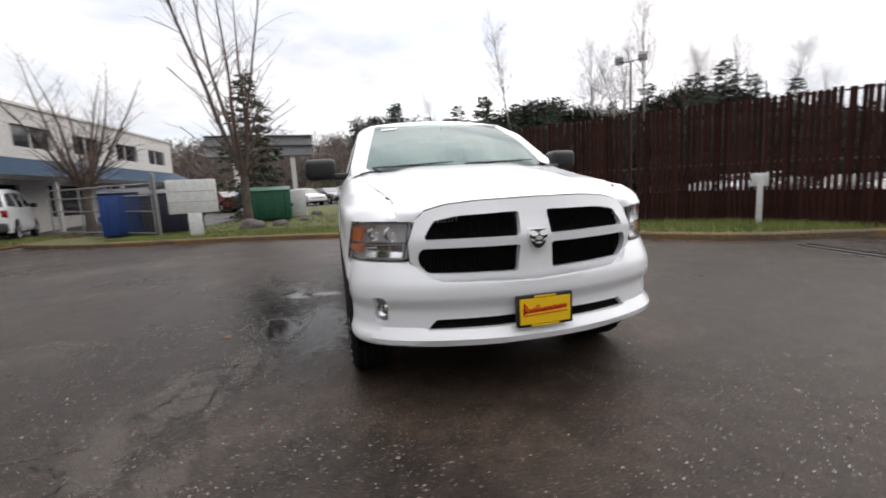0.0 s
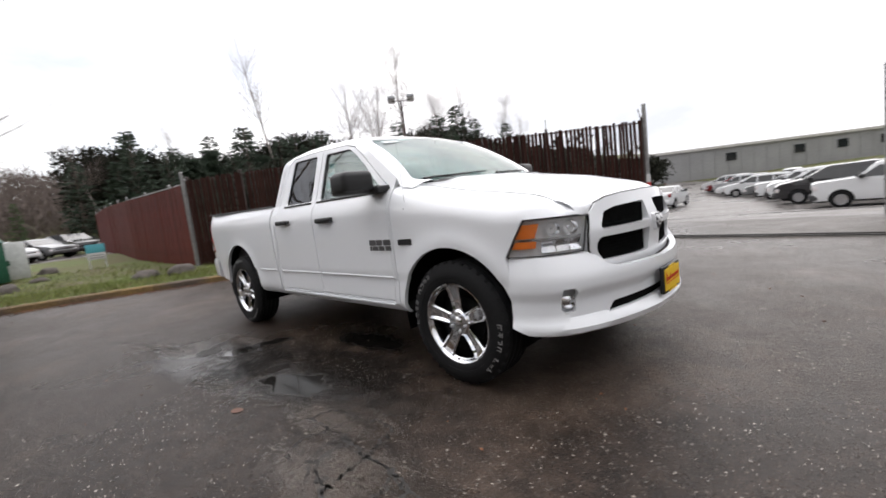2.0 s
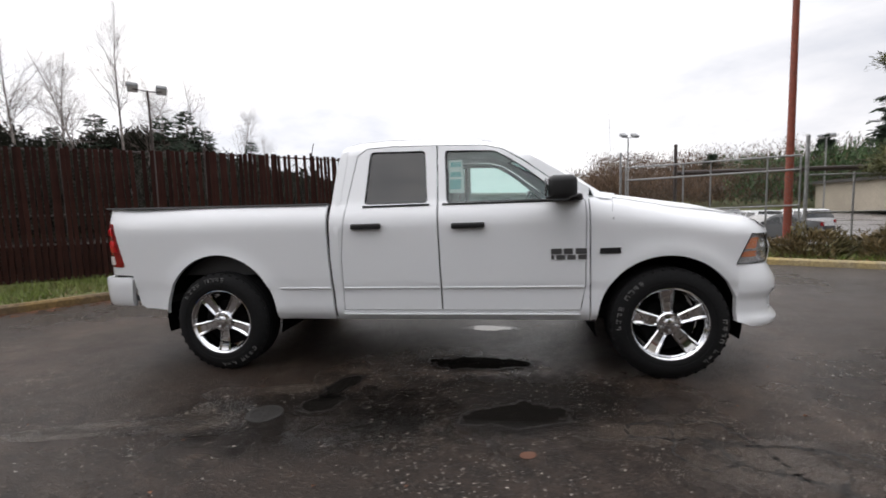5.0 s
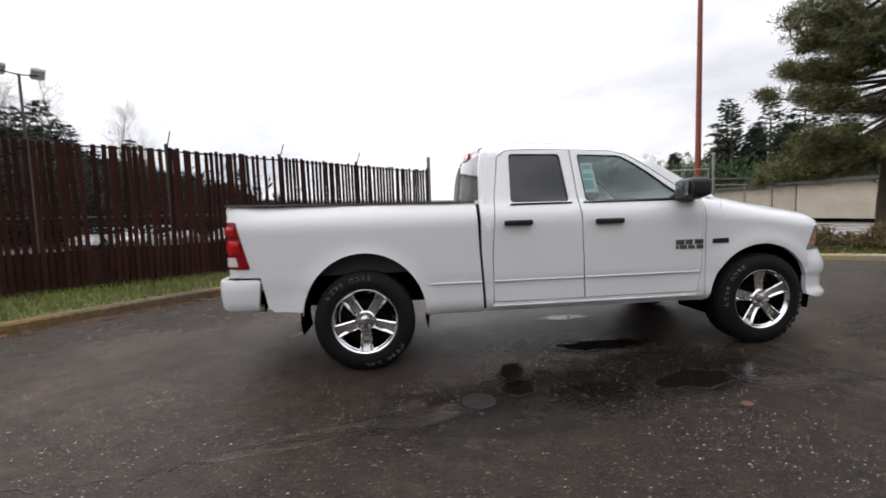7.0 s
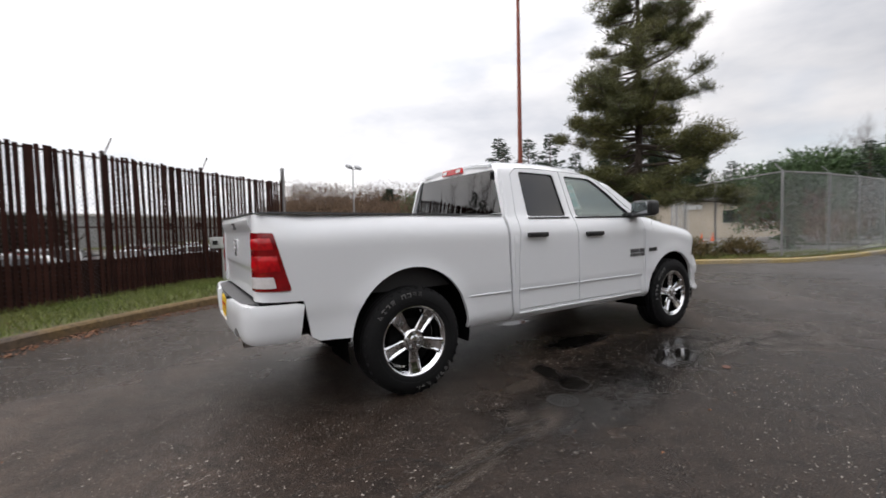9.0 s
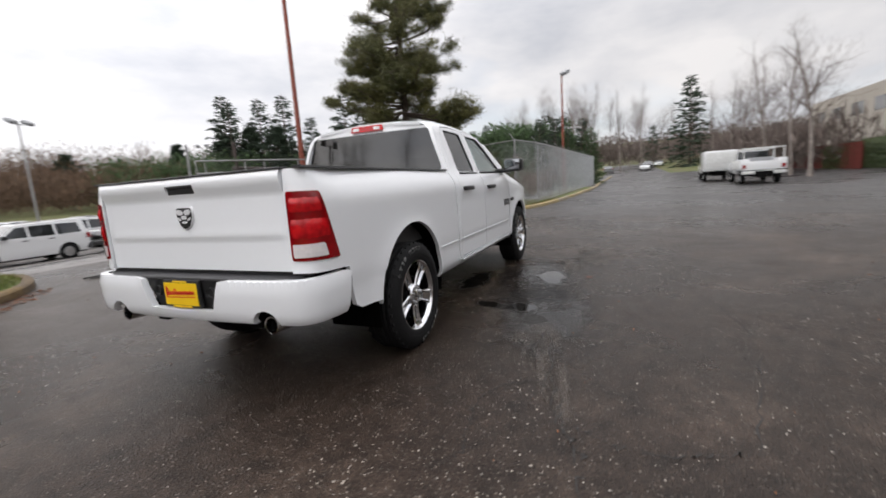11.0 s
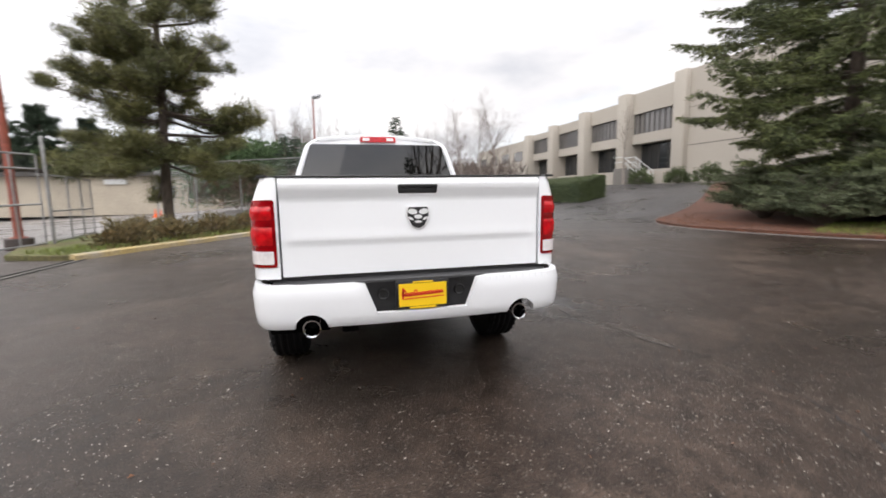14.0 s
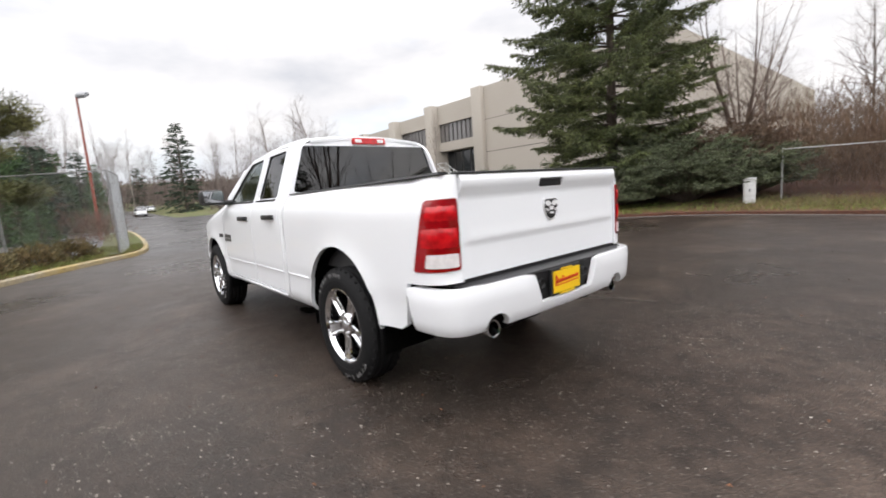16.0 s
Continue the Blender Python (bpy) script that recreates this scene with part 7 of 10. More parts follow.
# intercom post on the grass
ic = thing("intercom_post", "white post carrying a white intercom box on the grass strip", "intercom", at=Matrix.Translation((-2.24, 7.50, gz(-2.24, 7.50) + 0.1)) @ Matrix.Rotation(radians(45), 4, "Z"))
bm = bmesh.new()
box(bm, -0.05, 0.05, -0.05, 0.05, -0.1, 1.05, 0.008)
part("post", bm, M["white_metal"], ic)
bm = bmesh.new()
box(bm, -0.14, 0.14, -0.02, 0.30, 0.82, 1.08, 0.015)
part("box", bm, M["white_metal"], ic)
bm = bmesh.new()
box(bm, -0.147, -0.138, 0.07, 0.21, 0.90, 1.0, 0.003)
box(bm, 0.138, 0.147, 0.07, 0.21, 0.90, 1.0, 0.003)
part("panel", bm, M["black"], ic, "dark keypad")

# ---------------------------------------------------------------- buildings
def wall_panel(name, parent, origin, along_dir, outline, holes, thick, material, step=3.0):
    """An upright wall sheet: outline in (distance along, height)."""
    o, d = Vector(origin), Vector(along_dir).normalized()
    n = Vector((-d.y, d.x, 0))
    bm = panel(outline, holes, lambda u, z, dep: o + d * u + Vector((0, 0, z)) + n * dep, thick, step)
    return part(name, bm, material, parent, smooth=0)


def rect(a, b, z0, z1):
    return [(a, z0), (b, z0), (b, z1), (a, z1)]


# concrete tilt-up building: facade towards +y, stepping down away from the corner
tb = thing("office_building", "two-storey beige tilt-up concrete building with tall piers and dark windows", "building")
FY, BASE = -26.0, 1.0
PIERS = [22.9, 29.7, 36.3, 43.1, 49.9]
TOPS = [10.25, 9.85, 9.45, 9.1, 8.8]
# plain bay towards the corner
wall_panel("wall", tb, (22.4, FY, 0), (-1, 0, 0), rect(0, 15.9, BASE, 10.2), [], 0.3, M["tiltup"])
for z in (4.6, 7.4):
    bm = bmesh.new()
    box(bm, 6.5, 22.3, FY + 0.001, FY + 0.012, z - 0.02, z + 0.02)
    part("joint", bm, M["roof_dark"], tb)
wall_panel("side_wall", tb, (6.5, FY - 0.302, 0), (0, -1, 0), rect(0, 40, BASE - 1, 10.2), [], 0.3, M["tiltup"])
for y in (-35.5, -45.0, -54.5):
    bm = bmesh.new()
    box(bm, 6.485, 6.51, y - 0.03, y + 0.03, 0.8, 10.2)
    part("joint", bm, M["roof_dark"], tb)
for i in range(4):
    x0, x1, top = PIERS[i], PIERS[i + 1], TOPS[i + 1] - 0.25 + 0.2
    w = x1 - x0
    up, lo = rect(0.62, w - 0.62, 6.2, 8.0), rect(0.62, w - 0.62, 3.0, 5.35)
    wall_panel("wall", tb, (x1, FY - 0.35, 0), (-1, 0, 0), rect(0, w, BASE, top), [[(w - a, z) for a, z in up][::-1], [(w - a, z) for a, z in lo][::-1]], 0.3, M["tiltup"])
    # upper window band
    win = part("window", boxes((x0 + 0.6, x1 - 0.6, FY - 0.62, FY - 0.58, 6.2, 8.0)), M["win_reflect"], tb, "window band with reflections put into its colour")
    for k in range(10):
        xx = x0 + 0.66 + (w - 1.32) * k / 9
        part("mullion", boxes((xx - 0.03, xx + 0.03, FY - 0.57, FY - 0.50, 6.2, 8.0)), M["roof_dark"], win)
    # recess below with dark glass at its back
    rec = part("recess", boxes((x0 + 0.5, x1 - 0.5, FY - 1.5, FY - 1.4, 2.9, 5.5)), M["win_dark"], tb, "dark glazed recess")
    for k in range(1, 5):
        xx = x0 + 0.6 + (w - 1.2) * k / 5
        part("mullion", boxes((xx - 0.03, xx + 0.03, FY - 1.39, FY - 1.33, 3.0, 5.4)), M["roof_dark"], rec)
    part("recess_side", boxes((x0 + 0.52, x0 + 0.62, FY - 1.38, FY - 0.66, 2.9, 5.5)), M["tiltup"], tb)
    part("recess_side", boxes((x1 - 0.62, x1 - 0.52, FY - 1.38, FY - 0.66, 2.9, 5.5)), M["tiltup"], tb)
    part("recess_floor", boxes((x0 + 0.63, x1 - 0.63, FY - 1.38, FY - 0.66, 2.9, 3.0)), M["tiltup"], tb)
    part("recess_ceiling", boxes((x0 + 0.63, x1 - 0.63, FY - 1.38, FY - 0.66, 5.36, 5.5)), M["tiltup"], tb)
for x, top in zip(PIERS, TOPS):
    part("pier", boxes((x - 0.6, x + 0.6, FY - 0.7, FY + 0.45, BASE, top), bevel=0.03), M["tiltup"], tb)
wall_panel("wall", tb, (72, FY - 0.35, 0), (-1, 0, 0), rect(0, 21.6, BASE, 8.4), [], 0.3, M["tiltup"])
for x in (54, 59, 64, 69):
    part("window", boxes((x - 1.4, x + 1.4, FY - 0.37, FY - 0.32, 5.6, 7.0)), M["win_reflect"], tb, "window with reflections put into its colour")
part("roof", boxes((6.6, 72, FY - 38, FY - 0.7, 8.1, 8.3)), M["roof_dark"], tb)
part("back_wall", boxes((6.6, 72, FY - 38.3, FY - 38, 0.8, 8.3)), M["tiltup"], tb)
part("end_wall", boxes((71.7, 72, FY - 38, FY - 0.7, 0.8, 8.3)), M["tiltup"], tb)
# entrance stair with pale railing
st = thing("entrance_stairs", "short outdoor concrete stair with pale metal railings", "stairs")
for k in range(8):
    part("step", boxes((25.3 + k * 0.28, 25.6 + k * 0.28, FY + 0.3, FY + 1.6, 1.4, 1.75 + 0.175 * (k + 1))), M["track"], st)
part("landing", boxes((27.8, 29.0, FY + 0.3, FY + 1.6, 1.3, 3.15)), M["track"], st)
for y in (FY + 0.35, FY + 1.55):
    for k in range(5):
        bm = bmesh.new()
        x, z = 25.4 + k * 0.55, 1.85 + 0.34 * k
        tube(bm, (x, y, z), (x, y, z + 0.95), 0.025, n=8)
        part("baluster", bm, M["white_metal"], st)
    for dz in (0.5, 0.95):
        bm = bmesh.new()
        tube(bm, (25.4, y, 1.85 + dz), (27.7, y, 3.2 + dz), 0.025, n=8)
        tube(bm, (27.7, y, 3.2 + dz), (29.0, y, 3.2 + dz), 0.025, n=8)
        part("handrail", bm, M["white_metal"], st)
part("low_wall", boxes((31.0, 40.0, FY + 1.8, FY + 2.05, 1.4, 2.7), bevel=0.03), M["tiltup"])
tagged(bpy.data.objects["low_wall"], "low beige concrete wall before the entrance", "wall", kind="structure")
bm = bmesh.new()
box(bm, 37.7, 38.0, FY - 0.6, FY - 0.4, 5.1, 5.3, 0.03)
o = part("wall_lamp", bm, mat("warm_lamp", (0.9, 0.7, 0.4), 0.4, emit=((1.0, 0.62, 0.25), 5.0)))
tagged(o, "small warm wall lamp under the recess", "wall lamp")

# white two-storey building with a blue metal awning, rotated slightly
wb = thing("shop_building", "white two-storey building with dark upper windows and a blue metal awning", "building")
ox, oy = -36.0, -14.0
ux_, L = Vector((1.0, -0.075, 0)).normalized(), 27.0


def wbp(u, d, z):
    n = Vector((-ux_.y, ux_.x, 0))
    return Vector((ox, oy, 0)) + ux_ * u + n * d + Vector((0, 0, z))


def slab(u0, u1, d0, d1, z0, z1, bevel=0.0):
    bm = bmesh.new()
    box(bm, u0, u1, d0, d1, z0, z1, bevel)
    for v in bm.verts:
        v.co = wbp(*v.co)
    return bm


upper = [rect(u, u + 2.6, 4.3, 5.35) for u in (1.2, 5.4, 9.6, 13.8, 18.0, 22.2)]
lower = [rect(u, u + 3.2, 0.9, 2.5) for u in (1.5, 6.5, 11.5, 16.5, 21.5)]
bm = panel(rect(0, L, 0.0, 6.2), upper + lower, lambda u, z, dep: wbp(u, -dep, z), 0.3, 3.0, True)
part("wall", bm, M["white_wall"], wb, smooth=0)
for h in upper:
    a, b = h[0][0], h[1][0]
    w = part("window", slab(a, b, -0.22, -0.18, 4.3, 5.35), M["win_dark"], wb, "dark upper window")
    part("window_frame", slab((a + b) / 2 - 0.04, (a + b) / 2 + 0.04, -0.18, -0.13, 4.3, 5.35), M["white_wall"], w)
for h in lower:
    a, b = h[0][0], h[1][0]
    part("shop_window", slab(a, b, -0.22, -0.18, 0.9, 2.5), M["win_dark"], wb, "dark shop window")
part("end_wall", slab(0.0, 0.3, -14, -0.3, 0, 6.2), M["white_wall"], wb)
part("end_wall", slab(L - 0.3, L, -14, -0.3, 0, 6.2), M["white_wall"], wb)
part("back_wall", slab(0, L, -14.3, -14, 0, 6.2), M["white_wall"], wb)
part("roof", slab(0.3, L - 0.3, -14, -0.3, 5.9, 6.05), M["roof_dark"], wb)
part("parapet", slab(-0.1, L + 0.1, -0.35, 0.08, 6.2, 6.35), M["white_wall"], wb)
bm = bmesh.new()
n = 54
for k in range(n):
    u0, u1 = -0.4 + (L + 0.8) * k / n, -0.4 + (L + 0.8) * (k + 1) / n - 0.03
    q = [bm.verts.new(wbp(u, d, z)) for u, d, z in ((u0, 0.02, 3.75), (u1, 0.02, 3.75), (u1, 1.9, 2.75), (u0, 1.9, 2.75))]
    bm.faces.new(q[::-1])
    q2 = [bm.verts.new(wbp(u, d, z)) for u, d, z in ((u1, 0.02, 3.79), (u1 + 0.03, 0.02, 3.79), (u1 + 0.03, 1.92, 2.78), (u1, 1.92, 2.78))]
    bm.faces.new(q2[::-1])
bmesh.ops.solidify(bm, geom=bm.faces, thickness=0.03)
part("awning", bm, M["blue_roof"], wb, "blue ribbed metal awning")
part("awning_fascia", slab(-0.4, L + 0.4, 1.86, 1.92, 2.55, 2.76), M["roof_dark"], wb)
for u in (0.5, 6.0, 11.5, 17, 22, 26.5):
    part("awning_post", slab(u - 0.08, u + 0.08, 1.7, 1.86, 0, 2.6), M["white_wall"], wb)

# long low grey warehouse beyond the car lot
wh = thing("warehouse", "long low grey metal warehouse with a pale roof edge", "building", at=Matrix.Translation((-16, 77, 0)) @ Matrix.Rotation(radians(40), 4, "Z") @ Matrix.Translation((16, -76, 0)))
part("wall", boxes((-45, 62, 76, 76.3, -1.6, 4.3)), M["grey_wall"], wh)
for k in range(54):
    part("wall_rib", boxes((-44.5 + k * 2.0, -44.42 + k * 2.0, 75.92, 76.0, -1.4, 4.2)), M["grey_wall"], wh)
part("roof_edge", boxes((-45.3, 62.3, 75.7, 76.4, 4.2, 4.6)), M["white_wall"], wh)
part("roof", boxes((-45, 62, 76.3, 100, 4.1, 4.3)), M["grey_wall"], wh)
for x in (-24, -10, 0.5, 7, 13.5, 23, 36, 48):
    part("window", boxes((x - 0.8, x + 0.8, 75.9, 75.98, 2.0, 3.3)), M["win_dark"], wh, "small dark window")

# tan flat-roofed building across the lot
tn = thing("tan_building", "low tan flat-roofed building with a dark fascia", "building")
part("wall", boxes((54, 54.3, 14, 78, -0.9, 3.7)), M["tan_wall"], tn)
part("wall", boxes((54.3, 75, 14, 14.3, -0.3, 3.7)), M["tan_wall"], tn)
part("roof", boxes((53.2, 76, 13.5, 79, 3.7, 4.15)), M["roof_dark"], tn)
for y in (16.5, 20.5):
    w = part("window", boxes((53.9, 53.99, y - 1.3, y + 1.3, 1.0, 2.5)), M["win_dark"], tn, "dark window")
    part("window_sill", boxes((53.85, 53.98, y - 1.35, y + 1.35, 0.92, 1.0)), M["white_wall"], w)
bm = bmesh.new()
box(bm, 53.8, 53.88, 24.2, 26.6, 2.75, 3.35)
part("sign_board", bm, M["white_metal"], tn, "blank white sign board")

# two billboards seen from behind
for (x, y, w, yaw) in ((-58.0, -6.2, 5.6, 8), (-57.0, -13.2, 7.0, -4)):
    t = thing("billboard", "grey billboard seen from behind, on a steel post", "billboard", group="roadside billboards", at=Matrix.Translation((x, y, gz(x, y))) @ Matrix.Rotation(radians(yaw), 4, "Z"))
    z0 = 6.9 - gz(x, y)
    part("board", boxes((-0.12, 0.12, -w / 2, w / 2, z0, z0 + 2.6)), M["grey_metal"], t)
    for k in range(8):
        yy = -w / 2 + w * (k + 0.5) / 8
        part("rib", boxes((0.12, 0.30, yy - 0.06, yy + 0.06, z0, z0 + 2.75)), M["grey_metal"], t)
    for zz in (z0 - 0.15, z0 + 1.2, z0 + 2.5):
        part("beam", boxes((0.12, 0.5, -w / 2, w / 2, zz, zz + 0.14)), M["roof_dark"], t)
    part("post", boxes((-0.3, 0.3, -0.3, 0.3, -0.5, z0)), M["white_wall"], t)

# ---------------------------------------------------------------- trees
def limb_mesh(segs, sides=5):
    """Tapered limbs: rows of (start, end, r0, r1) as open prisms."""
    v, f = [], []
    for a, b, r0, r1 in segs:
        a, b = np.asarray(a, float), np.asarray(b, float)
        d = b - a
        d = d / (np.linalg.norm(d) + 1e-9)
        k = np.array((0, 0, 1.0)) if abs(d[2]) < 0.9 else np.array((1.0, 0, 0))
        e1 = np.cross(d, k)
        e1 /= np.linalg.norm(e1)
        e2 = np.cross(d, e1)
        i = len(v)
        n = sides if r0 > 0.012 else 3
        for p, r in ((a, r0), (b, r1)):
            for j in range(n):
                t = 2 * math.pi * j / n
                v.append(tuple(p + e1 * r * math.cos(t) + e2 * r * math.sin(t)))
        for j in range(n):
            f.append((i + j, i + (j + 1) % n, i + n + (j + 1) % n, i + n + j))
    return v, f


def grow(rng, p, d, length, r, depth, segs, spread, up, kids, shrink=0.68, bend=0.12):
    """One limb of three bent pieces, then its side limbs."""
    p, d = np.array(p, float), np.array(d, float)
    n = 3 if depth > 0 else 2
    for k in range(n):
        d = d + rng.normal(0, bend, 3) + np.array((0, 0, up))
        d /= np.linalg.norm(d)
        q = p + d * length / n
        r1 = r * (0.80 if depth > 0 else 0.55)
        segs.append((p, q, r, r1))
        if depth > 0:
            for _ in range(kids if k > 0 else max(1, kids - 1)):
                s = rng.normal(0, 1, 3)
                s -= d * s.dot(d)
                s /= np.linalg.norm(s)
                e = d * (1 - spread) + s * spread
                e /= np.linalg.norm(e)
                f0 = rng.uniform(0.3, 1.0)
                grow(rng, p + (q - p) * f0, e, length * shrink * rng.uniform(0.6, 1.05), r1 * 0.55, depth - 1, segs, spread, up, kids, shrink, bend)
        p, r = q, r1
    return p


def bare_tree_mesh(seed, h, r, depth=4, spread=0.5, up=0.10, kids=2, leader=True, clear=0.25):
    rng = np.random.default_rng(seed)
    trunk, twigs = [], []
    p, d = np.zeros(3), np.array((0, 0, 1.0))
    n = 12
    for k in range(n):
        d = d + rng.normal(0, 0.035, 3)
        d[2] = max(d[2], 0.9)
        d /= np.linalg.norm(d)
        q = p + d * h / n
        r0, r1 = r * (1 - 0.92 * k / n), r * (1 - 0.92 * (k + 1) / n)
        trunk.append((p, q, r0 * (1.35 if k == 0 else 1), r1))
        if k / n >= clear:
            for _ in range(kids + 1):
                a = rng.uniform(0, 6.28)
                s = np.array((math.cos(a), math.sin(a), 0))
                e = s * spread + np.array((0, 0, 1 - spread))
                L = h * 0.34 * (1.15 - k / n) * rng.uniform(0.7, 1.15)
                grow(rng, p + (q - p) * rng.uniform(0, 1), e / np.linalg.norm(e), L, r1 * 0.5, depth - 2, twigs, 0.55, up, kids)
        p = q
    return limb_mesh(trunk, 9), limb_mesh(twigs, 4)


def sprays(pos, dirs, length, width, rng, droop=0.0):
    """Thin leaf-like blades: two triangles each, from pos along dirs."""
    n = len(pos)
    dirs = dirs / (np.linalg.norm(dirs, axis=1)[:, None] + 1e-9)
    side = np.cross(dirs, rng.normal(0, 1, (n, 3)))
    side /= np.linalg.norm(side, axis=1)[:, None] + 1e-9
    L = (length * rng.uniform(0.6, 1.25, n))[:, None]
    W = (width * rng.uniform(0.7, 1.3, n))[:, None]
    v = np.empty((n * 4, 3))
    v[0::4] = pos
    v[1::4] = pos + dirs * L * 0.5 + side * W
    v[2::4] = pos + dirs * L + np.array((0, 0, -droop)) * L
    v[3::4] = pos + dirs * L * 0.5 - side * W
    i = np.arange(n)[:, None] * 4
    return v, np.hstack([i, i + 1, i + 2, i + 3])


def conifer_mesh(seed, h, base_r, whorls, per, sprays_per, blade, width, crown0=0.06, droop=0.25, top=0.3, rag=0.25, fluff=0.0, neck=1.0):
    """Layered branches with flat needle sprays, wide below and narrow above."""
    rng = np.random.default_rng(seed)
    limbs, P, D = [], [], []
    for k in range(whorls):
        t = (k + rng.uniform(-0.3, 0.3)) / whorls
        z = h * (crown0 + (0.985 - crown0) * max(0, t))
        L0 = base_r * (1 - t) ** 0.8 * min(1.0, neck + 2.2 * t) + top * 0.3
        for j in range(per):
            a = rng.uniform(0, 6.28)
            L = L0 * rng.uniform(1 - rag * 1.6, 1 + rag)
            slope = -droop * (1 - t) + 0.45 * t + rng.normal(0, 0.08 + fluff)
            end = np.array((math.cos(a) * L, math.sin(a) * L, z + slope * L))
            st = np.array((0, 0, z))
            midp = (st + end) / 2 + np.array((0, 0, 0.06 * L))
            limbs += [(st, midp, 0.012 + 0.010 * L, 0.008 + 0.005 * L), (midp, end, 0.008 + 0.005 * L, 0.004)]
            m = max(4, int(sprays_per * L / base_r))
            s = rng.uniform(0.12, 1.0, m) ** 0.8
            p = np.where(s[:, None] < 0.5, st + (midp - st) * (s[:, None] * 2), midp + (end - midp) * (s[:, None] * 2 - 1))
            out = (end - st) / np.linalg.norm(end - st)
            sd = np.cross(out, (0, 0, 1.0))
            lat = rng.choice((-1.0, 1.0), m)[:, None] * sd * rng.uniform(0.2, 1.0, m)[:, None]
            dd = out * rng.uniform(0.3, 1.0, m)[:, None] + lat + rng.normal(0, 0.22, (m, 3)) + np.array((0, 0, -0.25 * droop))
            P.append(p + lat * 0.16 * L * (1.05 - s[:, None]) + rng.normal(0, 0.03, (m, 3)) + np.column_stack([np.zeros(m), np.zeros(m), rng.normal(-0.5 * fluff, fluff * 0.9, m)]))
            D.append(dd)
    P, D = np.vstack(P), np.vstack(D)
    v, f = sprays(P, D, blade, width, rng, 0.15)
    trunk = limb_mesh([((0, 0, -0.2), (0, 0, h * 0.5), 0.016 * h + 0.02, 0.010 * h), ((0, 0, h * 0.5), (0, 0, h), 0.010 * h, 0.01)], 9)
    return trunk, limb_mesh(limbs, 4), (v, f)


def tree_from(name, label, trunk, limbs, leaves, bark, leaf, at, limb_mat=None, group=""):
    t = thing(name, label, "tree", group=group, at=at)
    part("trunk", pydata("trunk", *trunk, bark, 180), None, t)
    if limbs:
        part("limbwork", pydata("limbwork", *limbs, limb_mat or bark, 180), None, t, kind="stuff")
    if leaves is not None:
        part("crown", pydata("crown", leaves[0].tolist(), leaves[1].tolist(), leaf), None, t, kind="stuff")
    return t


def at(x, y, s=1.0, yaw=0.0, lift=0.0, sz=None):
    return Matrix.Translation((x, y, gz(x, y) + lift)) @ Matrix.Rotation(yaw, 4, "Z") @ Matrix.Diagonal((s, s, sz or s, 1))


# big spruce by the mulch bed: tiers of limbs that sag and turn up at the tips, hung with needle twigs
def brushes(starts, ends, per, blade, width, rng, droop=0.0):
    """Needles all round short twigs."""
    n = len(starts)
    s = rng.uniform(0.0, 1.0, (n, per, 1))
    ax = (ends - starts)[:, None, :]
    p = starts[:, None, :] + ax * s
    d = ax / (np.linalg.norm(ax, axis=2, keepdims=True) + 1e-9) * 0.8 + rng.normal(0, 0.55, (n, per, 3)) + np.array((0, 0, -droop))
    return sprays(p.reshape(-1, 3), d.reshape(-1, 3), blade, width, rng)


